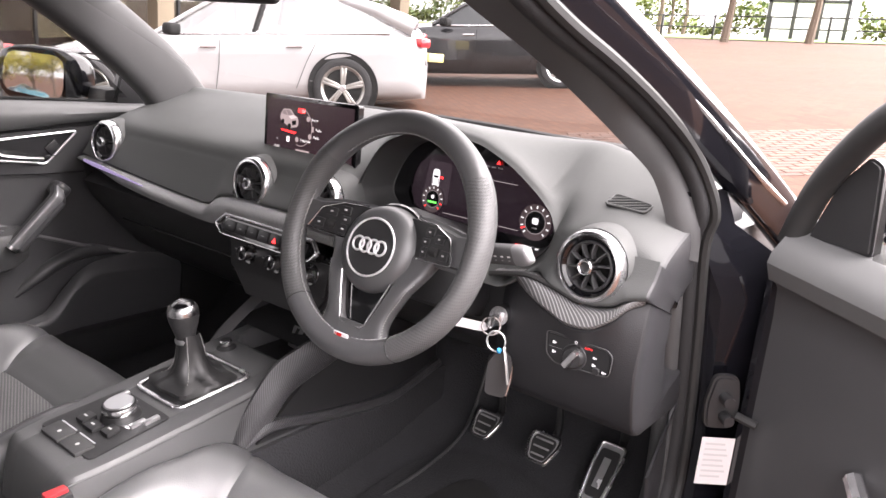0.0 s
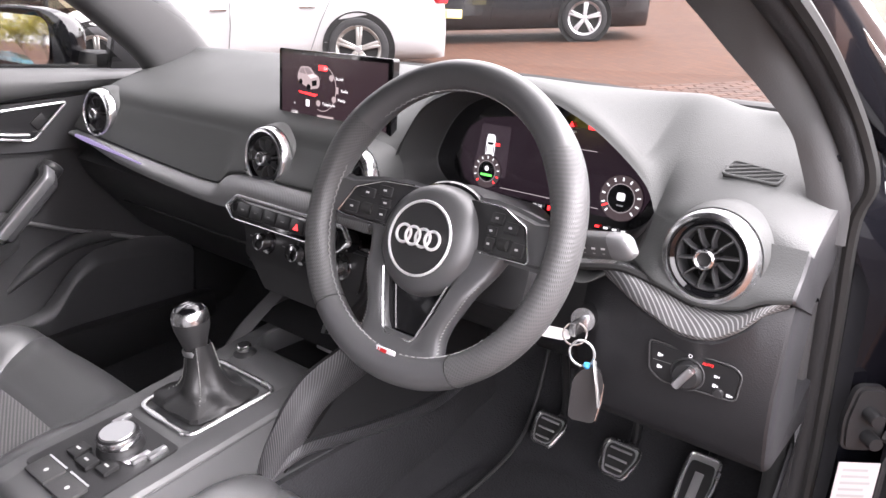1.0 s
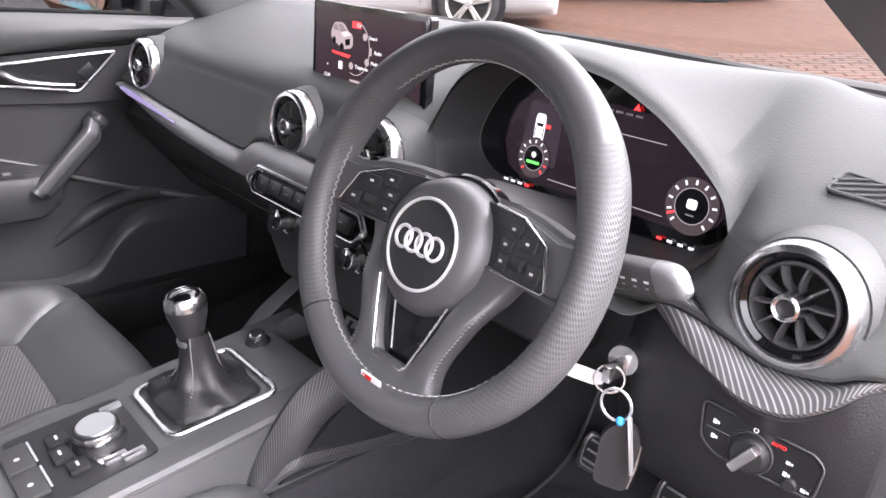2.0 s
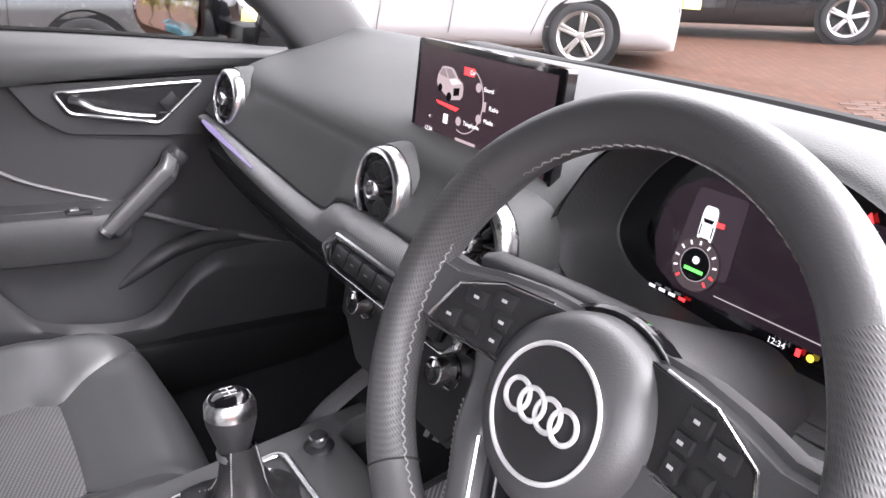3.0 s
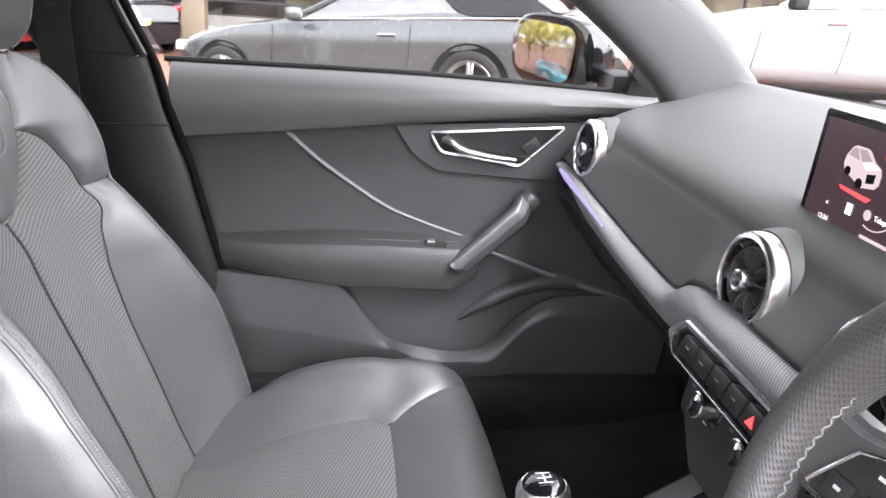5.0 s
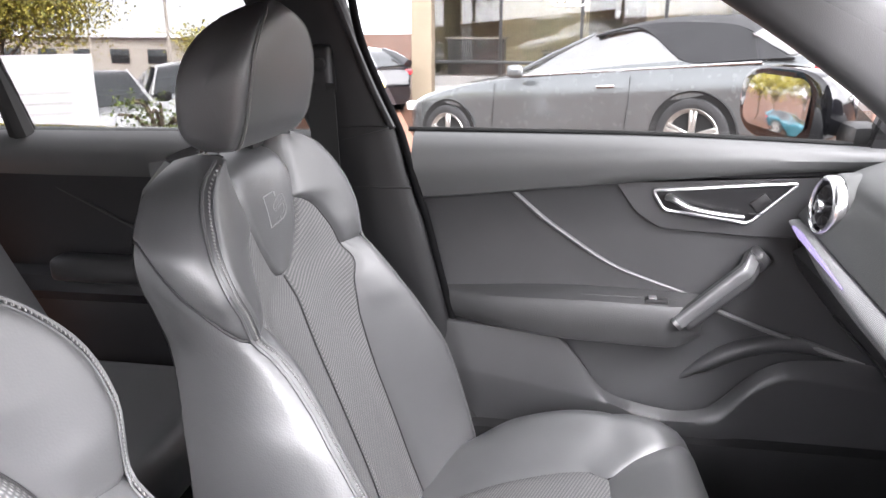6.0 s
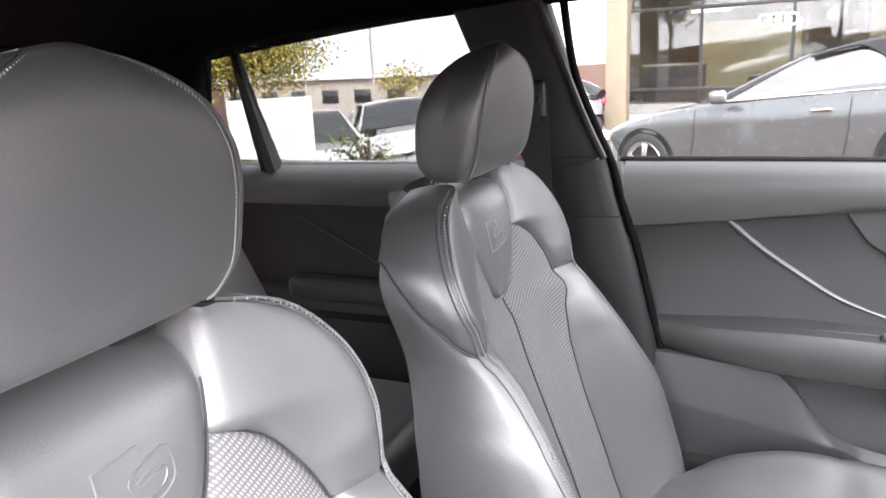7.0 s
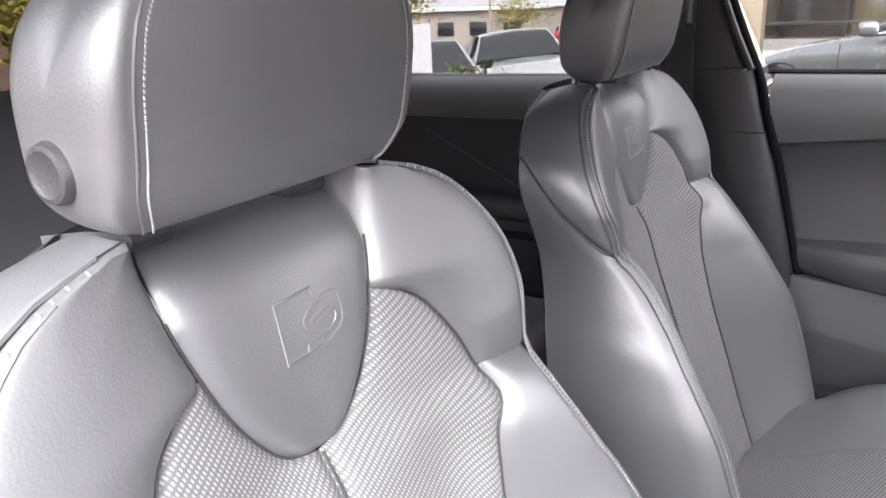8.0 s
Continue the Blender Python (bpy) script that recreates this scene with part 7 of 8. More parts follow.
def dsheet(nm, prof, mat, lab="", u0=-0.03, u1=0.95):
    rows = [[dp(x, u, z + (dtop(u) if z > 0.8 else 0.04 * (0.9 - z) * 0)) for x, z in prof] for u in np.linspace(u0, u1, 24)]
    return part(nm, done(grid(rows)), mat, dd, lab)


dsheet("upper_pad", ((0.03, 1.040), (0.0, 1.032), (-0.03, 1.016), (-0.050, 0.995), (-0.055, 0.980), (-0.045, 0.955)), SOFT, "soft grey upper pad")
dsheet("inner_panel", ((-0.045, 0.960), (-0.034, 0.945), (-0.030, 0.90), (-0.030, 0.6), (-0.04, 0.4), (0.02, 0.36)), DOORMAT, "dark inner panel")
dsheet("outer_skin", ((0.03, 1.035), (0.06, 0.98), (0.085, 0.8), (0.085, 0.5), (0.02, 0.36)), BODY_BLACK, "glossy black outer skin")
part("front_edge", prism([(-0.045, 0.40), (0.07, 0.40), (0.075, 0.8), (0.05, 1.0), (-0.045, 0.99)], lambda u, v, w: dp(u, -0.032 + w, v), 0.01), BODY_BLACK, dd)
part("corner_panel", prism(rounded([(-0.012, 1.02), (0.085, 1.02), (0.075, 1.135), (0.055, 1.145), (0.02, 1.105)], 0.008), lambda u, v, w: dp(-0.012 + w, u, v), 0.02, 0.004), HARD, dd, "dark corner panel of the window")
fr = [dp(-0.01, -0.035, 1.01), dp(-0.014, -0.008, 1.085), dp(-0.025, 0.035, 1.145), dp(-0.04, 0.10, 1.205), dp(-0.06, 0.22, 1.27), dp(-0.09, 0.42, 1.315), dp(-0.11, 0.65, 1.34), dp(-0.12, 0.93, 1.335)]
part("window_frame", tube(spline(fr, 40), 0.019, 12), RUBBER, dd, "black window frame")
part("mirror_shell", tube(spline([dp(0.10, 0.02, 1.04), dp(0.17, 0.06, 1.06), dp(0.24, 0.11, 1.06)], 10), [0.02, 0.045, 0.06, 0.065, 0.068, 0.07, 0.068, 0.06, 0.045, 0.02], 16), BODY_BLACK, dd, "black door mirror shell")
g = part("window_glass", done(grid([[dp(-0.01, 0.09, 1.02), dp(-0.01, 0.93, 0.95)], [dp(-0.03, 0.095, 1.18), dp(-0.11, 0.93, 1.32)]]), 0.004), GLASS, dd, "glass tinted to dim the view outside")
g.visible_shadow = False
part("door_pull", tube(spline([dp(-0.035, 0.30, 0.66), dp(-0.06, 0.24, 0.70), dp(-0.065, 0.19, 0.73), dp(-0.04, 0.15, 0.75)], 16), 0.012, 8), CHROME, dd, "satin chrome pull handle")
part("check_strap", tube([V(0.775, 0.215, 0.70), V(0.805, 0.215, 0.695)], 0.007, 8), RUBBER, dd)


# ---- outside: car park, neighbours, showroom ----
def paver_material():
    m = material("red_brown_block_paving", (0.36, 0.21, 0.15), 0.85, blotch=0.25, blotch_size=1.3, spec=0.2)
    n, l = m.node_tree.nodes, m.node_tree.links
    tc = n.new("ShaderNodeTexCoord")
    br = n.new("ShaderNodeTexBrick")
    br.inputs["Scale"].default_value = 1.0
    br.inputs["Brick Width"].default_value, br.inputs["Row Height"].default_value = 0.21, 0.105
    br.inputs["Mortar Size"].default_value, br.inputs["Mortar Smooth"].default_value = 0.006, 0.2
    br.inputs["Color1"].default_value, br.inputs["Color2"].default_value, br.inputs["Mortar"].default_value = (0.094, 0.041, 0.023, 1), (0.072, 0.031, 0.018, 1), (0.050, 0.029, 0.019, 1)
    mp = n.new("ShaderNodeMapping")
    mp.inputs["Rotation"].default_value = (0, 0, radians(42))
    l.new(tc.outputs["Object"], mp.inputs["Vector"])
    l.new(mp.outputs[0], br.inputs["Vector"])
    noise_t = n.new("ShaderNodeTexNoise")
    noise_t.inputs["Scale"].default_value, noise_t.inputs["Detail"].default_value = 0.35, 6
    l.new(tc.outputs["Object"], noise_t.inputs["Vector"])
    mul = n.new("ShaderNodeMixRGB")
    mul.blend_type = "MULTIPLY"
    mul.inputs["Fac"].default_value = 0.35
    l.new(br.outputs["Color"], mul.inputs[1])
    l.new(noise_t.outputs["Fac"], mul.inputs[2])
    l.new(mul.outputs[0], n["Principled BSDF"].inputs["Base Color"])
    bump = n.new("ShaderNodeBump")
    bump.inputs["Strength"].default_value, bump.inputs["Distance"].default_value = 0.5, 0.006
    bump.invert = True
    l.new(br.outputs["Fac"], bump.inputs["Height"])
    l.new(bump.outputs[0], n["Principled BSDF"].inputs["Normal"])
    return m


PAVING = paver_material()
GRASS = material("mown_grass", (0.10, 0.16, 0.03), 0.9, grain=0.8, grain_size=0.06, blotch=0.35, blotch_size=2.0)


def far_grid(n=60, reach=400):
    """Stations that crowd near the middle and reach the horizon."""
    return [math.copysign(reach * (abs(t) ** 3), t) for t in np.linspace(-1, 1, n)]


gx, gy = far_grid(41), far_grid(81)
ground = part("ground", done(grid([[V(x, y, slope(y, x)) for y in gy] for x in gx], uv=False)), PAVING)
tagged(ground, "red-brown block paving of a sloping car park", "ground", kind="structure")


DARK_GLASS = material("tinted_car_glass", (0.03, 0.033, 0.035), 0.05, blotch=0.0, coat=0.5)
PALE_GLASS = glass_material("reflecting_car_glass", 0.70, 1.0, 0.35)
TYRE = material("tyre_rubber", (0.02, 0.02, 0.021), 0.8)
ALLOY = material("alloy_wheel", (0.45, 0.44, 0.42), 0.3, 0.8)
BARREL = material("dark_wheel_barrel", (0.10, 0.10, 0.10), 0.5, 0.4)
ARCH = material("arch_black", (0.008, 0.008, 0.008), 0.9)
TAIL_RED = material("tail_lamp_red", (0.5, 0.02, 0.03), 0.15, coat=0.8)
LAMP_CLEAR = material("clear_lamp_lens", (0.6, 0.6, 0.6), 0.1, coat=0.8)
PLATE = material("number_plate", (0.7, 0.6, 0.2), 0.5)


def car(name, label, rear_wheel, heading, paint, kind="saloon", glass=None, roof=None):
    """A parked car, built round its rear axle: s runs forward from there, u to its left."""
    f = Vector((*heading, 0)).normalized()
    lf = V(-f.y, f.x, 0)
    gx0, gy0 = rear_wheel
    tall = {"saloon": 1.42, "cabrio": 1.36, "suv": 1.65, "hatch": 1.46}[kind]
    wb, fo, ro, half = {"saloon": (2.82, 0.87, 0.95, 0.92), "cabrio": (2.77, 0.87, 1.05, 0.92), "suv": (2.80, 0.92, 0.93, 0.94), "hatch": (2.60, 0.82, 0.75, 0.89)}[kind]
    belt = {"saloon": 0.93, "cabrio": 0.93, "suv": 1.08, "hatch": 0.95}[kind]
    zr = slope(gy0, gx0)
    gfwd = (slope(gy0 + f.y * wb, gx0 + f.x * wb) - zr) / wb
    glat = (slope(gy0 + lf.y * 1.6, gx0 + lf.x * 1.6) - zr) / 1.6

    def P(s, u, z):
        p = V(gx0, gy0, zr) + f * s + lf * (u - half + 0.09)
        return V(p.x, p.y, zr + gfwd * s + glat * (u - half) + z)

    own = thing(name, label, "car", tuple(P(wb / 2, 0, 0)))
    top_c = [(-ro, 0.55), (-ro + 0.04, 0.88 if kind != "suv" else 1.0), (-ro + 0.25, belt + 0.04), (0.2, belt + 0.06), (1.5, belt + 0.02), (wb - 0.75, belt + 0.0), (wb - 0.3, belt - 0.03), (wb + 0.4, belt - 0.13), (wb + fo - 0.12, belt - 0.27), (wb + fo, 0.50)]
    wid_c = [(-ro, half - 0.16), (-ro + 0.06, half - 0.09), (-ro + 0.2, half - 0.04), (-0.2, half - 0.01), (0.5, half), (wb - 0.3, half), (wb + 0.3, half - 0.02), (wb + fo - 0.25, half - 0.10), (wb + fo, half - 0.34)]
    ss = sorted([float(v) for v in np.linspace(-ro, wb + fo, 40)] + [-ro + 0.03, wb + fo - 0.04])
    rows = []
    for s in ss:
        tp, w = curve_at(top_c, s), curve_at(wid_c, s)
        low = 0.19
        sec = [(0.0, low), (w * 0.85, low), (w * 0.965, low + 0.10), (w * 0.99, 0.42), (w * 0.98, 0.58), (w * 0.998, min(0.70, tp - 0.09)), (w * 0.995, min(0.79, tp - 0.06)), (w * 0.972, min(belt - 0.06, tp - 0.04)), (w * 0.940, min(belt - 0.02, tp - 0.015)), (w * 0.90, tp - 0.005), (w * 0.5, tp + 0.02), (0.0, tp + 0.028)]
        half_row = [P(s, -a, z) for a, z in sec]
        rows.append(half_row + [P(s, a, z) for a, z in sec[-2:0:-1]])
    part("body", done(grid(rows, loop_v=True, caps=True)), paint, own, angle=48)
    # glasshouse
    if kind == "saloon":
        gl = [(-0.78, belt + 0.05, 0), (0.10, tall - 0.08, 1), (0.75, tall, 1), (1.35, tall - 0.015, 1), (wb - 0.72, belt + 0.02, 0)]
    elif kind == "cabrio":
        gl = [(-0.72, belt + 0.06, 0), (-0.1, tall - 0.06, 1), (0.55, tall, 1), (1.15, tall - 0.06, 1), (wb - 0.80, belt + 0.02, 0)]
    elif kind == "suv":
        gl = [(-ro + 0.08, belt + 0.02, 0), (-0.55, tall - 0.10, 1), (0.5, tall, 1), (1.35, tall - 0.04, 1), (wb - 0.62, belt + 0.02, 0)]
    else:
        gl = [(-ro + 0.06, belt + 0.02, 0), (-0.35, tall - 0.12, 1), (0.5, tall, 1), (1.25, tall - 0.03, 1), (wb - 0.62, belt + 0.02, 0)]
    gh = [(a, b) for a, b, _ in gl]
    rows = []
    for s in np.linspace(gl[0][0] if kind != "cabrio" else 0.12, gl[-1][0], 30):
        zt = max(curve_at(gh, s), belt + 0.02)
        k = (zt - belt) / (tall - belt)
        wb_, wt = half * 0.905, lerp(half * 0.86, half * 0.66, k)
        side = [P(s, -wb_, belt - 0.02), P(s, -lerp(wb_, wt, 0.55), lerp(belt, zt, 0.5)), P(s, -wt, zt - 0.035 * k)]
        rows.append(side + [P(s, 0, zt + 0.012)] + [P(s, wt, zt - 0.035 * k), P(s, lerp(wb_, wt, 0.55), lerp(belt, zt, 0.5)), P(s, wb_, belt - 0.02)])
    part("glasshouse", done(grid(rows)), glass or DARK_GLASS, own, "tinted windows", angle=30)
    # roof skin and pillars in body colour, or a cloth hood
    rmat = roof or paint
    rows = []
    for s in np.linspace(gl[1][0] - (0.3 if kind == "cabrio" else 0.0), gl[3][0], 16):
        zt = curve_at(gh, s) + 0.008
        rows.append([P(s, u * half * 0.68, zt - 0.045 * abs(u) ** 3) for u in np.linspace(-1, 1, 11)])
    part("roof", done(grid(rows), 0.012), rmat, own, "black cloth hood" if roof else "")
    if kind == "cabrio":
        rows = [[P(s, u * half * 0.80, curve_at(gh, s) + 0.012 - 0.05 * abs(u) ** 3) for u in np.linspace(-1, 1, 11)] for s in np.linspace(-0.74, -0.36, 8)]
        part("rear_window", done(grid(rows), 0.006), PALE_GLASS, own, "pale window in the cloth hood")
    for sg in (-1, 1):
        fr = [P(gl[3][0], sg * half * 0.67, gl[3][1] - 0.03), P(lerp(gl[3][0], gl[4][0], 0.5), sg * half * 0.78, lerp(gl[3][1], gl[4][1], 0.5)), P(gl[4][0], sg * half * 0.90, gl[4][1])]
        part("front_pillar", tube(fr, 0.022, 8), paint, own)
        q = [P(gl[1][0], sg * half * 0.67, gl[1][1] - 0.03), P(lerp(gl[1][0], gl[0][0], 0.5), sg * half * 0.78, lerp(gl[1][1], gl[0][1], 0.45)), P(gl[0][0], sg * half * 0.88, gl[0][1])]
        if kind == "cabrio":
            rows2 = []
            for s in np.linspace(-0.74, 1.12, 24):
                zt = curve_at(gh, s) + 0.010
                edge_u, open_ = half * lerp(0.90, 0.70, smooth01((s + 0.74) / 0.6)), smooth01((s - 0.05) / 0.72)
                zl = lerp(belt + 0.03, zt - 0.05, open_)
                rows2.append([P(s, sg * lerp(edge_u, lerp(edge_u, half * 0.935, 1 - (zl - belt) / (tall - belt)), t) , lerp(zt - 0.045, zl, t)) for t in (0, 0.3, 0.6, 1)])
            part("hood_side", done(grid(rows2), 0.02), rmat, own)
        else:
            part("rear_pillar", tube(q, [0.05, 0.07, 0.10], 10), paint, own)
            part("middle_pillar", tube([P(1.02, sg * half * 0.905, belt), P(0.92, sg * half * 0.70, tall - 0.06)], 0.028, 8), ARCH, own)
        part("belt_strip", tube([P(s, sg * half * 0.925, belt + 0.005) for s in np.linspace(-0.5, wb - 0.8, 8)], 0.012, 6), CHROME, own)
        part("door_mirror", box(P(wb - 0.95, sg * (half + 0.09), belt + 0.06), (0.16, 0.16, 0.13), 0.05, segs=3), paint if kind != "saloon" else ARCH, own)
        for s in ((1.0 - 0.45, 1.5) if kind != "cabrio" else (0.85,)):
            part("door_handle", tube([P(s - 0.09, sg * (half + 0.012), 0.80), P(s + 0.09, sg * (half + 0.012), 0.80)], 0.016, 8), CHROME, own)
        for s in ((0.42, 1.38, wb - 0.62) if kind != "cabrio" else (0.62, wb - 0.62)):
            part("door_gap", tube([P(s - (0.12 if s < 0.5 else 0), sg * (half * 0.985 + 0.004), belt - 0.05), P(s, sg * (half + 0.004), 0.62), P(s + (0.1 if s < 0.5 else 0.03), sg * (half + 0.0035), 0.34)], 0.0035, 5), ARCH, own)
        part("tail_lamp", box(P(-ro + 0.10, sg * (half - 0.14), 0.83), (0.17, 0.17, 0.11), 0.03), TAIL_RED, own, "red tail lamp")
        part("head_lamp", box(P(wb + fo - 0.20, sg * (half - 0.20), 0.66), (0.20, 0.20, 0.10), 0.03), LAMP_CLEAR, own)
        for s in (0.0, wb):
            c = P(s, sg * (half - 0.06), 0.335)
            out = (lf * sg)
            m = Matrix.Translation(c) @ out.to_track_quat("Z", "Y").to_matrix().to_4x4()
            part("wheel_arch", lathe([(0.0, 0.050), (0.375, 0.050), (0.395, 0.064), (0.40, 0.02)], 36, m), ARCH, own)
            wl_ = part("wheel", lathe([(0.235, 0.050), (0.25, 0.078), (0.285, 0.090), (0.325, 0.075), (0.335, 0.04), (0.335, 0.0)], 40, m), TYRE, own, "black tyre on an alloy wheel")
            part("rim", lathe([(0.212, 0.050), (0.232, 0.076), (0.245, 0.083), (0.252, 0.075)], 40, m), ALLOY if paint is not PAINT_BLACK else ALU, wl_)
            part("brake_disc", lathe([(0.0, 0.040), (0.16, 0.040), (0.165, 0.030), (0.235, 0.026)], 32, m), BARREL, wl_, "dark brake disc")
            for k in range(5):
                bm = bmesh.new()
                for da in (-0.13, 0.13):
                    box((0.135 * math.cos(da * 0.6), 0.135 * math.sin(da) * 0.9, 0.066), (0.20, 0.034, 0.030), 0.008, Matrix.Rotation(da * 0.4, 3, "Z"), 1, bm)
                bmesh.ops.transform(bm, matrix=m @ Matrix.Rotation(2 * math.pi * k / 5 + 0.3, 4, "Z"), verts=bm.verts)
                part("spoke", bm, ALLOY if paint is not PAINT_BLACK else ALU, wl_)
            part("hub_cap", lathe([(0, 0.085), (0.03, 0.084), (0.045, 0.07)], 16, m), ALU, wl_)
    part("rear_plate", box(P(-ro - 0.01, 0, 0.62), (0.34 if abs(f.y) > abs(f.x) else 0.3, 0.3, 0.10), 0.01), PLATE, own)
    return own


PAINT_WHITE = material("white_car_paint", (0.40, 0.40, 0.405), 0.25, coat=1.0, blotch=0.02)
PAINT_GREY = material("metallic_grey_car_paint", (0.115, 0.124, 0.127), 0.26, 0.45, coat=1.0, blotch=0.02)
PAINT_BLACK = material("black_car_paint_parked", (0.012, 0.012, 0.014), 0.2, coat=1.0, blotch=0.02)
PAINT_TEAL = material("teal_car_paint", (0.03, 0.14, 0.18), 0.25, 0.3, coat=1.0, blotch=0.02)
PAINT_RED = material("red_car_paint", (0.4, 0.03, 0.03), 0.25, coat=1.0, blotch=0.02)
CLOTH = material("black_hood_cloth", (0.014, 0.0145, 0.016), 0.9, grain=0.4, grain_size=0.004)
HEAD = (-0.527, -0.848)
car("parked_saloon", "white saloon parked on the paving", (-5.12, 5.28), (-0.76, -0.65), PAINT_WHITE, "saloon", PALE_GLASS)
car("parked_saloon", "black saloon parked behind the white one", (-4.75, 9.7), (-0.85, -0.53), PAINT_BLACK, "saloon")
car("parked_convertible", "grey metallic convertible with a closed black cloth hood", (-6.12, 0.77), HEAD, PAINT_GREY, "cabrio", PALE_GLASS, CLOTH)
car("parked_saloon", "white saloon with dark windows parked in the row", (-10.2, -7.0), (0.80, 0.60), PAINT_WHITE, "saloon")
car("parked_hatchback", "white hatchback parked in the row", (-13.2, -6.9), (0.80, 0.60), PAINT_WHITE, "hatch")
car("parked_saloon", "dark saloon parked across the drive", (-13.5, -14.0), (0.2, 0.98), PAINT_BLACK, "saloon")
car("parked_hatchback", "teal hatchback parked behind", (-6.6, -14.5), (0.97, 0.2), PAINT_TEAL, "hatch")
car("parked_saloon", "dark saloon parked beside the showroom", (-14.6, -5.4), (-0.8, -0.6), PAINT_BLACK, "saloon")
car("parked_hatchback", "red hatchback by the showroom corner", (-16.5, -8.2), (-0.9, -0.4), PAINT_RED, "hatch")

# showroom with a glass front
CONCRETE = material("pale_concrete", (0.42, 0.38, 0.33), 0.8, blotch=0.15, blotch_size=0.6)
COLUMN = material("beige_concrete_column", (0.20, 0.163, 0.115), 0.8, blotch=0.2, blotch_size=0.5)
ROOFWHITE = material("white_fascia", (0.75, 0.75, 0.76), 0.5)
FLOORTILE = material("showroom_floor", (0.35, 0.34, 0.33), 0.3)
MULLION = material("dark_metal_mullion", (0.05, 0.05, 0.05), 0.4, 0.5)
hall = thing("car_showroom", "car showroom with a tall glass front and concrete columns", "building", (-20, 8, slope(8)))
FX = -18.6
INSIDE = material("dim_showroom_wall", (0.24, 0.215, 0.14), 0.7, blotch=0.6, blotch_size=0.9)
part("rear_wall", box((FX - 9, 9, 2.0), (0.3, 26, 8), 0), INSIDE, hall)
part("side_wall", box((FX - 4.5, -4.0, 2.0), (9, 0.3, 8), 0), INSIDE, hall)
part("showroom_slab", box((FX - 4.5, 9, -0.6), (9, 26, 0.9), 0), FLOORTILE, hall)
part("roof", box((FX - 3.0, 9, 5.2), (13.2, 27, 0.5), 0.05), ROOFWHITE, hall)
part("ceiling", box((FX - 4.5, 9, 4.7), (8.8, 25.5, 0.1), 0), ROOFWHITE, hall)
SHOWPANE = glass_material("showroom_glass", 0.80, 1.0, 0.07)
for k in range(13):
    y = -4.0 + 2.0 * k
    part("mullion", box((FX, y, 2.2), (0.10, 0.08, 5.2), 0.01), MULLION, hall)
    pn = part("window_pane", box((FX, y + 1.0, 2.2), (0.02, 1.92, 5.2)), SHOWPANE, hall, smooth=False)
    pn.visible_shadow = False
for z in (0.2, 2.1, 4.1):
    part("transom", box((FX + 0.02, 9, z), (0.08, 26, 0.08), 0.01), MULLION, hall)
CEIL_LAMP = glow_material("showroom_lamp", (1.0, 0.88, 0.66), 5.0)
for k in range(8):
    part("ceiling_lamp", box((FX - 2.0 - 2.0 * (k % 3), -2.5 + 3.0 * k, 4.55), (1.2, 0.12, 0.08), 0.01), CEIL_LAMP, hall, "lit ceiling lamp")
for k, y in enumerate((-3.55, 5.5, 10.0, 14.5, 19.0)):
    c = thing("concrete_column", "square pale concrete column before the showroom", "column", (-16.3, y, slope(y, -16.3)), "showroom columns")
    part("shaft", box((-16.3, y, slope(y, -16.3) + 2.4), (0.46, 0.46, 5.2), 0.02), COLUMN, c)
# emblem on the glass: four lit rings
LIT_SIGN = glow_material("lit_white_sign", (1.0, 0.98, 0.95), 1.6)
em = thing("wall_emblem", "row of pale rings mounted on the showroom glass", "sign", (FX + 0.15, -0.35, 2.0))
for k in range(4):
    part("emblem_loop", tube([V(FX + 0.15, -0.62 + 0.19 * k + 0.13 * math.cos(a), 1.70 + 0.13 * math.sin(a)) for a in np.linspace(0, 2 * math.pi, 25)[:-1]], 0.024, 6, closed=True), LIT_SIGN, em, "lit white ring")
# cream display walls, plants and hanging lamps inside
WARM = material("cream_display_board", (0.50, 0.44, 0.27), 0.6, blotch=0.4, blotch_size=0.8)
for k, (y, w, h) in enumerate(((-1.0, 2.6, 2.0), (3.2, 2.4, 2.6), (7.2, 2.6, 1.8), (11.5, 3.0, 2.5))):
    d = thing("display_wall", "cream display wall inside the showroom", "partition", (FX - 4, y, -0.15), "display walls")
    part("board", box((FX - 4.0 - 0.6 * (k % 2), y, -0.15 + h / 2), (0.2, w, h), 0.02), WARM, d)

for k, (y, x, z) in enumerate(((-1.9, -1.2, 2.05), (0.6, -2.2, 2.55), (1.1, -2.0, 2.25), (3.0, -1.6, 2.6), (3.6, -2.4, 2.3), (5.2, -1.8, 2.5), (7.5, -2.0, 2.4))):
    pl = thing("hanging_lamp", "slim lit lamp hanging in the showroom", "lamp", (FX + x, y, z), "showroom hanging lamps")
    part("tube_lamp", box((FX + x, y, z), (0.08, 0.9 if k == 0 else 0.34, 0.06), 0.01), CEIL_LAMP, pl, "lit white tube")
    part("cord", tube([V(FX + x, y, z), V(FX + x, y, 4.65)], 0.012, 6), MULLION, pl)
for k, (y, x, h) in enumerate(((-2.7, -1.0, 0.9), (-0.2, -1.4, 0.55), (1.9, -1.2, 0.5))):
    ct = thing("sales_counter", "dark low counter inside the showroom", "counter", (FX + x, y, -0.15), "showroom counters")
    part("counter_body", box((FX + x, y, -0.15 + h / 2), (0.7, 1.5, h), 0.03), MULLION, ct)
    part("counter_top", box((FX + x, y, -0.13 + h), (0.8, 1.6, 0.05), 0.01), CONCRETE, ct)

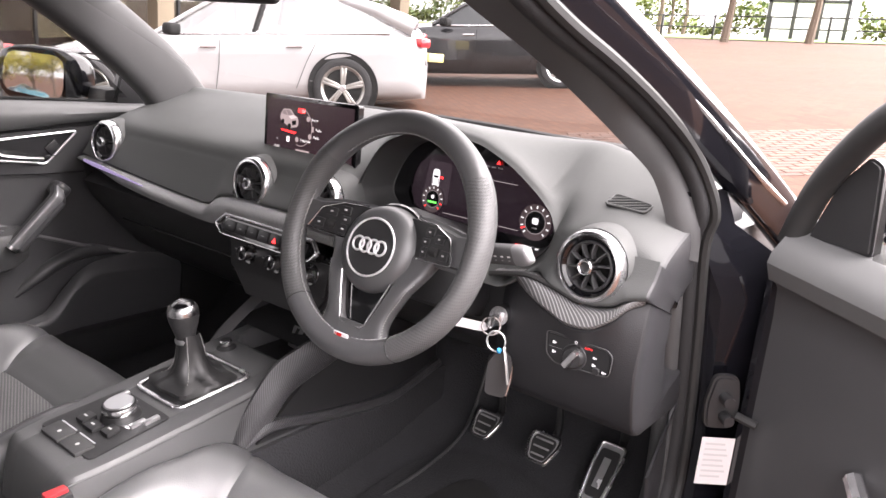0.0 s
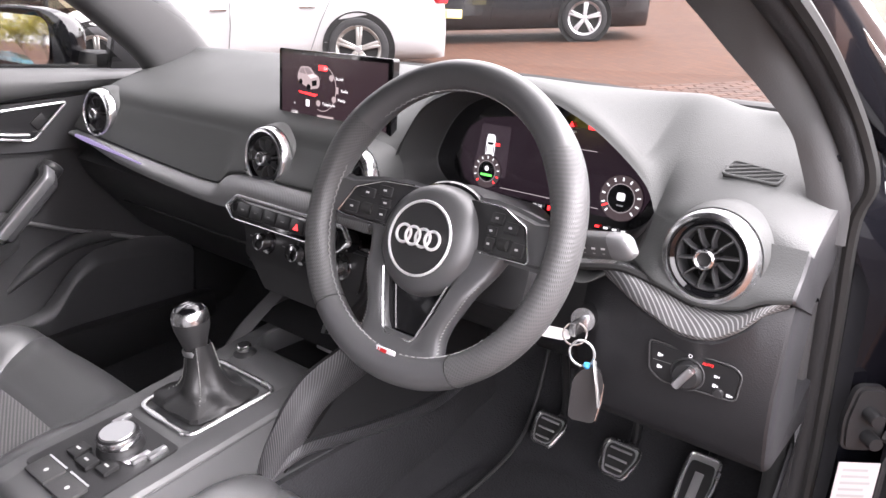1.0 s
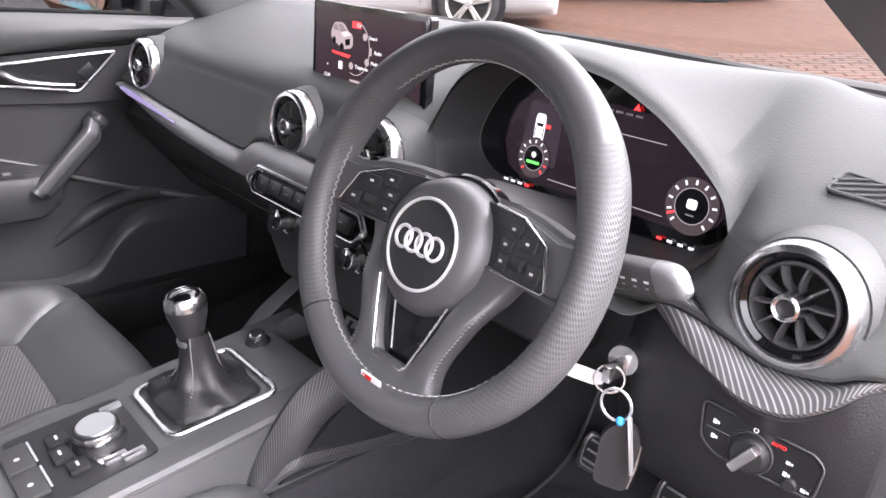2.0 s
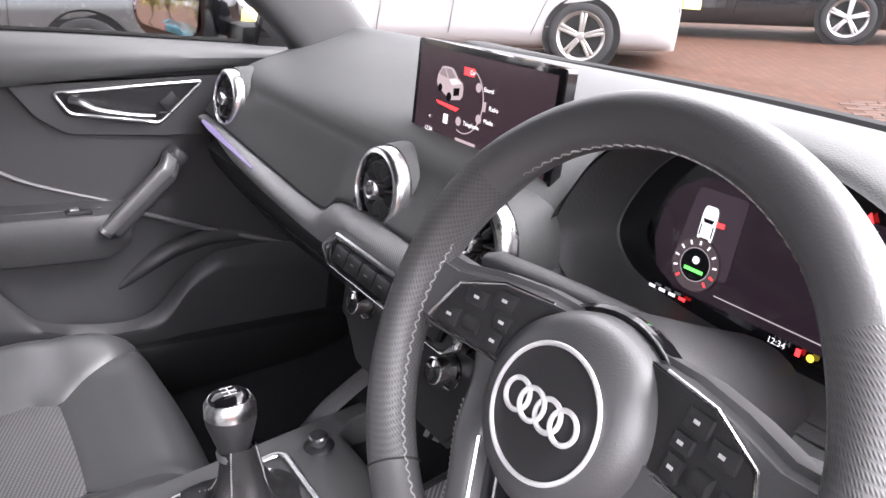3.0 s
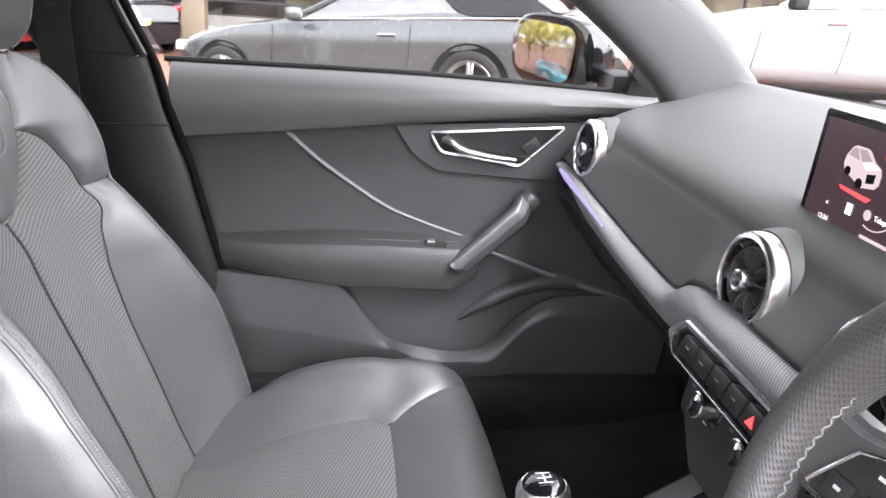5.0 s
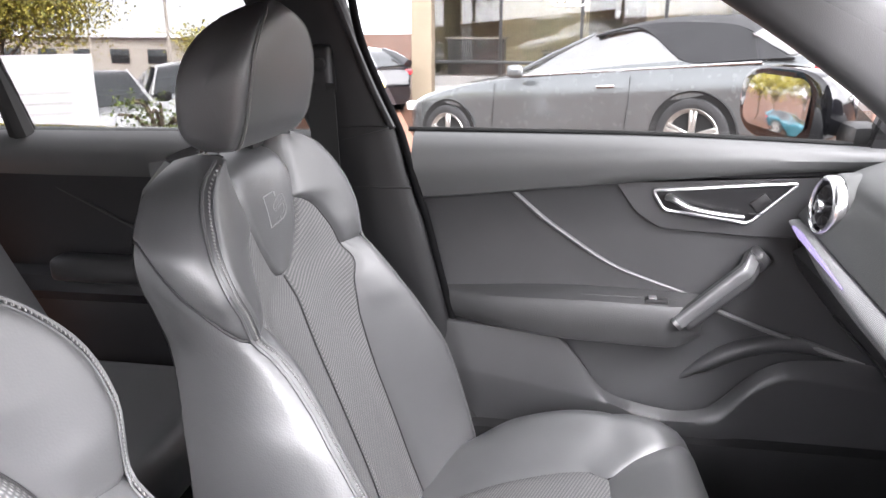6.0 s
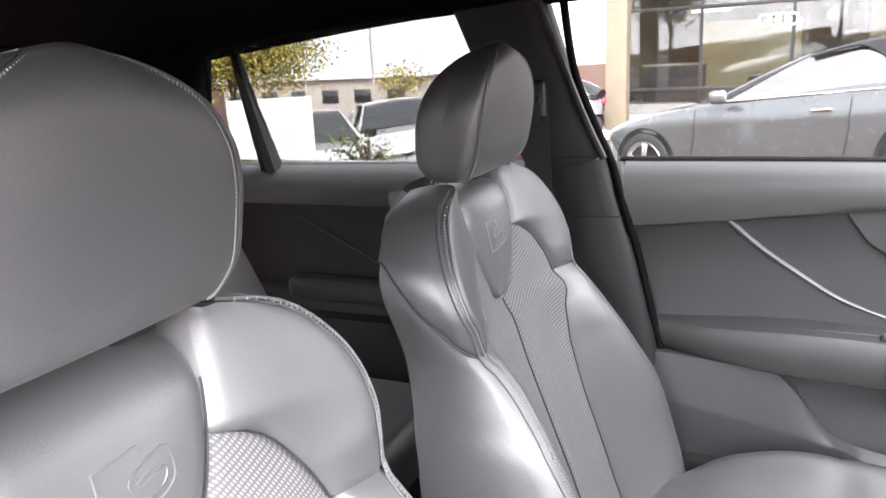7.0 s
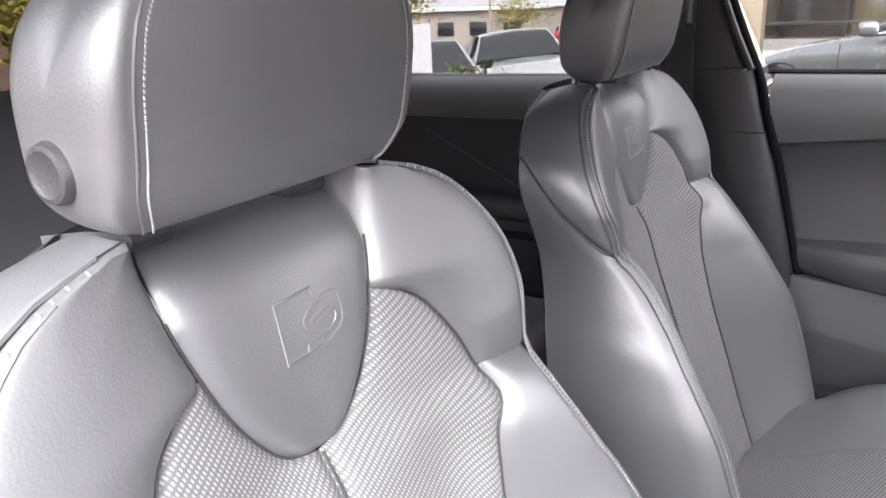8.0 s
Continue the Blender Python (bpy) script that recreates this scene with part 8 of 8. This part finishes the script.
# price board standing outside
sb = thing("notice_board", "white free-standing notice board with lines of print", "sign", (-4.95, -4.65, slope(-4.65, -5.0)))
bmx = frame_axes((-5.0, -4.62, slope(-4.62, -5.0) + 0.78), (0.77, 0.62, 0.0))
part("board", prism(rounded(rect(0, 0, 0.76, 1.46), 0.01), on(bmx @ Matrix.Rotation(math.pi, 4, "X") @ Matrix.Scale(-1, 4, (0, 1, 0))), 0.05, 0.004), material("white_board", (0.62, 0.62, 0.63), 0.45, blotch=0.02), sb)
for k in range(11):
    flat("print_bar", rect(-0.04 + 0.02 * (k % 3), 0.42 - 0.085 * k, 0.48 - 0.06 * (k % 4), 0.022), bmx, 0.002, PRINT, sb)
part("foot", box((-5.0, -4.62, slope(-4.62, -5.0) + 0.03), (0.5, 0.5, 0.06), 0.02), MULLION, sb)

# trees: tapered trunk, limbs, and a crown of small leaves
BARK = material("bark", (0.10, 0.075, 0.055), 0.9, grain=0.8, grain_size=0.05)


def leaf_material(name, a, b):
    m = material(name, a, 0.6)
    n, l = m.node_tree.nodes, m.node_tree.links
    g = n.new("ShaderNodeNewGeometry")
    mix = n.new("ShaderNodeMixRGB")
    mix.inputs[1].default_value, mix.inputs[2].default_value = (*a, 1), (*b, 1)
    l.new(g.outputs["Random Per Island"], mix.inputs["Fac"])
    l.new(mix.outputs[0], n["Principled BSDF"].inputs["Base Color"])
    return m


LEAF_YELLOW = leaf_material("yellow_green_leaves", (0.16, 0.165, 0.025), (0.36, 0.29, 0.04))
LEAF_GREEN = leaf_material("green_leaves", (0.05, 0.09, 0.02), (0.14, 0.17, 0.03))


def tree(x, y, height, spread, leaf, seed, leaves=2600, base=None):
    rng = random.Random(seed)
    g = slope(y, x) if base is None else base
    t = thing("tree", "broadleaf tree with yellow-green autumn leaves" if leaf is LEAF_YELLOW else "broadleaf tree in full green leaf", "tree", (x, y, g))
    trunk_top = V(x + rng.uniform(-0.3, 0.3), y, g + height * 0.55)
    part("trunk", tube(spline([V(x, y, g), V(x + 0.1, y, g + height * 0.25), trunk_top], 8), [0.05 * height * (1 - 0.08 * k) * 0.5 for k in range(8)], 8), BARK, t)
    tips = []
    for k in range(9):
        a = 2 * math.pi * k / 9 + rng.uniform(-0.3, 0.3)
        tip = trunk_top + V(math.cos(a) * spread * rng.uniform(0.5, 0.9), math.sin(a) * spread * rng.uniform(0.5, 0.9), height * rng.uniform(0.05, 0.38))
        start = V(x, y, g + height * rng.uniform(0.3, 0.55))
        part("limb", tube(spline([start, lerp(start, tip, 0.5) + V(0, 0, 0.2), tip], 6), [0.02 * height * (1 - k2 / 7) * 0.4 + 0.01 for k2 in range(6)], 6), BARK, t)
        tips += [tip, lerp(start, tip, 0.7)]
    verts, faces = [], []
    for k in range(leaves):
        c = rng.choice(tips) + V(rng.gauss(0, 1), rng.gauss(0, 1), rng.gauss(0, 0.8)) * spread * 0.28
        n1 = V(rng.gauss(0, 1), rng.gauss(0, 1), rng.gauss(0, 1)).normalized()
        a = n1.orthogonal().normalized() * rng.uniform(0.05, 0.11) * spread / 1.6 * (0.45 if leaves > 9000 else 1.0)
        b = n1.cross(a) * rng.uniform(0.5, 0.8)
        i = len(verts)
        verts += [c - a, c + b, c + a, c - b]
        faces.append((i, i + 1, i + 2, i + 3))
    me = bpy.data.meshes.new("crown")
    me.from_pydata(verts, [], faces)
    me.materials.append(leaf)
    cr = new("crown", me)
    cr.parent = t
    cr.matrix_parent_inverse = Matrix.Translation(-t.location)
    tagged(cr, "many small leaves")
    return t


# plain brick-brown wall on the driver's side, unseen, added to block low light
bound = part("unseen_wall_east", done(grid([[V(4.4, y, slope(y, 4.4) + z) for z in (-0.1, 0.8, 1.5)] for y in np.linspace(-9, 2.2, 10)], uv=False), 0.2), material("red_brown_brick_wall", (0.17, 0.092, 0.060), 0.9, grain=0.5, grain_size=0.05, blotch=0.3, blotch_size=0.4))
tagged(bound, "plain red-brown wall, unseen, added to cut low side light", "wall", kind="structure")
tree(-20.0, -17.3, 6.0, 2.4, LEAF_YELLOW, 1, 26000)
tree(-24.0, -23.5, 6.2, 2.4, LEAF_YELLOW, 2)
for k, (x, y) in enumerate(((-13.5, -25.0), (-10.2, -23.0), (-6.8, -24.5), (-3.6, -22.5), (0.0, -25.0))):
    tree(x, y, 6.4, 2.6, LEAF_YELLOW, 60 + k, 2600)
# Trees at x >= 20 are unseen, added as reflections in showroom glass.
for k, (x, y) in enumerate(((-9.0, 31.0), (-6.2, 33.0), (-12.5, 28.0), (-21.5, 60.0), (-18.0, 46.0), (-5.5, 64.0), (-0.5, 66.0), (-25.0, 66.0), (22.0, 14.0), (24.0, 4.0), (20.0, 26.0), (26.0, -8.0))):
    tree(x, y, 7.5, 2.8, LEAF_GREEN if k % 3 else LEAF_YELLOW, 10 + k, 2200)
tree(-5.6, -3.95, 1.22, 0.34, LEAF_GREEN, 77, 800)
# low tree line and buildings behind the row of cars
for k, (x, y) in enumerate(((-50.0, -26.0), (-58.0, -33.0))):
    tree(x, y, 3.4, 2.0, LEAF_YELLOW, 40 + k, 900)
shed = thing("low_building", "low pale building with a grey roof far behind the cars", "building", (-58, -36, slope(-36, -58)))
part("wall", box((-58, -37, slope(-36, -58) + 1.6), (6, 20, 3.4), 0.05), CONCRETE, shed)
part("roof", box((-58, -37, slope(-36, -58) + 3.45), (7, 21, 0.25), 0.1), ROOFWHITE, shed)
for k in range(6):
    part("window", box((-54.96, -45 + 3.2 * k, slope(-36, -58) + 1.9), (0.10, 1.6, 1.1), 0.02), DARK_GLASS, shed)
for x, y in ((-30.0, -17.3), (-44.0, -30.5)):
    lp = thing("lamp_post", "grey metal lamp post in the car park", "lamp post", (x, y, slope(y, x)), "lamp posts")
    part("pole", tube([V(x, y, slope(y, x)), V(x, y, slope(y, x) + 5.6)], [0.09, 0.05], 10), CONCRETE, lp)
    part("lantern", box((x, y, slope(y, x) + 5.65), (0.7, 0.5, 0.14), 0.04), MULLION, lp)
# grass strip, rail fence and pavilion at the far end of the car park
lawn = part("lawn", done(grid([[V(x, y, slope(y, x) + 0.04) for y in np.linspace(35.5 + 0.10 * x, 70, 14)] for x in np.linspace(-40, 30, 24)], uv=False)), GRASS)
tagged(lawn, "mown green grass beyond the paving", "lawn", kind="structure")
rng = random.Random(5)
verts, faces = [], []
for k in range(14000):
    x = rng.uniform(-75, 45)
    top = 3.2 + 1.6 * math.sin(x * 0.31) + 1.1 * math.sin(x * 0.83 + 1)
    c = V(x, 78 + rng.gauss(0, 1.2), slope(78) + max(0.1, top) * rng.random() ** 0.7 + 0.1)
    n1 = V(rng.gauss(0, 1), rng.gauss(0, 1), rng.gauss(0, 1)).normalized()
    a = n1.orthogonal().normalized() * rng.uniform(0.15, 0.34)
    b = n1.cross(a) * rng.uniform(0.5, 0.8)
    i = len(verts)
    verts += [c - a, c + b, c + a, c - b]
    faces.append((i, i + 1, i + 2, i + 3))
me = bpy.data.meshes.new("far_woods")
me.from_pydata(verts, [], faces)
me.materials.append(LEAF_GREEN)
tagged(new("far_woods", me), "dark green tree line far beyond the grass", "woods", kind="stuff")
fence = thing("rail_fence", "dark metal rail fence along the grass", "fence", (-6, 36, slope(36)))
for k in range(14):
    x = -18 + 2.4 * k
    y = 36.0 + 0.10 * x
    part("post", box((x, y, slope(y, x) + 0.55), (0.10, 0.10, 1.1), 0.01), MULLION, fence)
for z in (0.5, 1.0):
    part("rail", tube([V(x, 36.0 + 0.10 * x, slope(36 + 0.1 * x, x) + z) for x in (-18, -2, 13.2)], 0.035, 6), MULLION, fence)
pav = thing("white_pavilion", "white building with dark frames beyond the grass", "building", (-11, 62, slope(62, -12)))
part("wall", box((-12.9, 64, slope(64, -12) + 2.2), (5.8, 4, 4.4), 0.05), ROOFWHITE, pav)
for k in range(4):
    part("frame_post", box((-15.6 + 1.85 * k, 61.93, slope(62, -12) + 2.0), (0.25, 0.12, 4.4), 0.01), MULLION, pav)
part("frame_rail", box((-12.9, 61.92, slope(62, -12) + 2.9), (5.8, 0.10, 0.22), 0.01), MULLION, pav)

# the nearest blocks of the paving, each one a piece of the ground
BLOCK = material("paving_block", (0.066, 0.029, 0.017), 0.85, grain=0.5, grain_size=0.01, blotch=0.3, blotch_size=0.05)
bn, bl = BLOCK.node_tree.nodes, BLOCK.node_tree.links
info, hsv = bn.new("ShaderNodeObjectInfo"), bn.new("ShaderNodeHueSaturation")
vary = bn.new("ShaderNodeMapRange")
vary.inputs["To Min"].default_value, vary.inputs["To Max"].default_value = 0.72, 1.25
bl.new(info.outputs["Random"], vary.inputs["Value"])
bl.new(vary.outputs[0], hsv.inputs["Value"])
bl.new(bn["Principled BSDF"].inputs["Base Color"].links[0].from_socket, hsv.inputs["Color"])
bl.new(hsv.outputs[0], bn["Principled BSDF"].inputs["Base Color"])
bm = box((0, 0, 0), (0.203, 0.098, 0.05), 0.006, segs=1)
block_mesh = bpy.data.meshes.new("paving_block")
bm.to_mesh(block_mesh)
bm.free()
block_mesh.materials.append(BLOCK)
rng = random.Random(8)
tilt = math.atan(0.095)
turn = Matrix.Rotation(radians(42), 4, "Z")
for i in range(20):
    for j in range(15):
        p = Matrix.Translation((-0.75, 6.1, 0)) @ turn @ V((j - 7 + 0.5 * (i % 2)) * 0.21, (i - 9.5) * 0.105, 0)
        ob = new("paver", block_mesh)
        ob.parent = ground
        ob.matrix_world = Matrix.Translation((p.x, p.y, slope(p.y, p.x) - 0.019 + rng.uniform(-0.0015, 0.0015))) @ Matrix.Rotation(-0.030, 4, "Y") @ Matrix.Rotation(tilt, 4, "X") @ turn @ Matrix.Rotation(rng.uniform(-0.01, 0.01), 4, "Z")
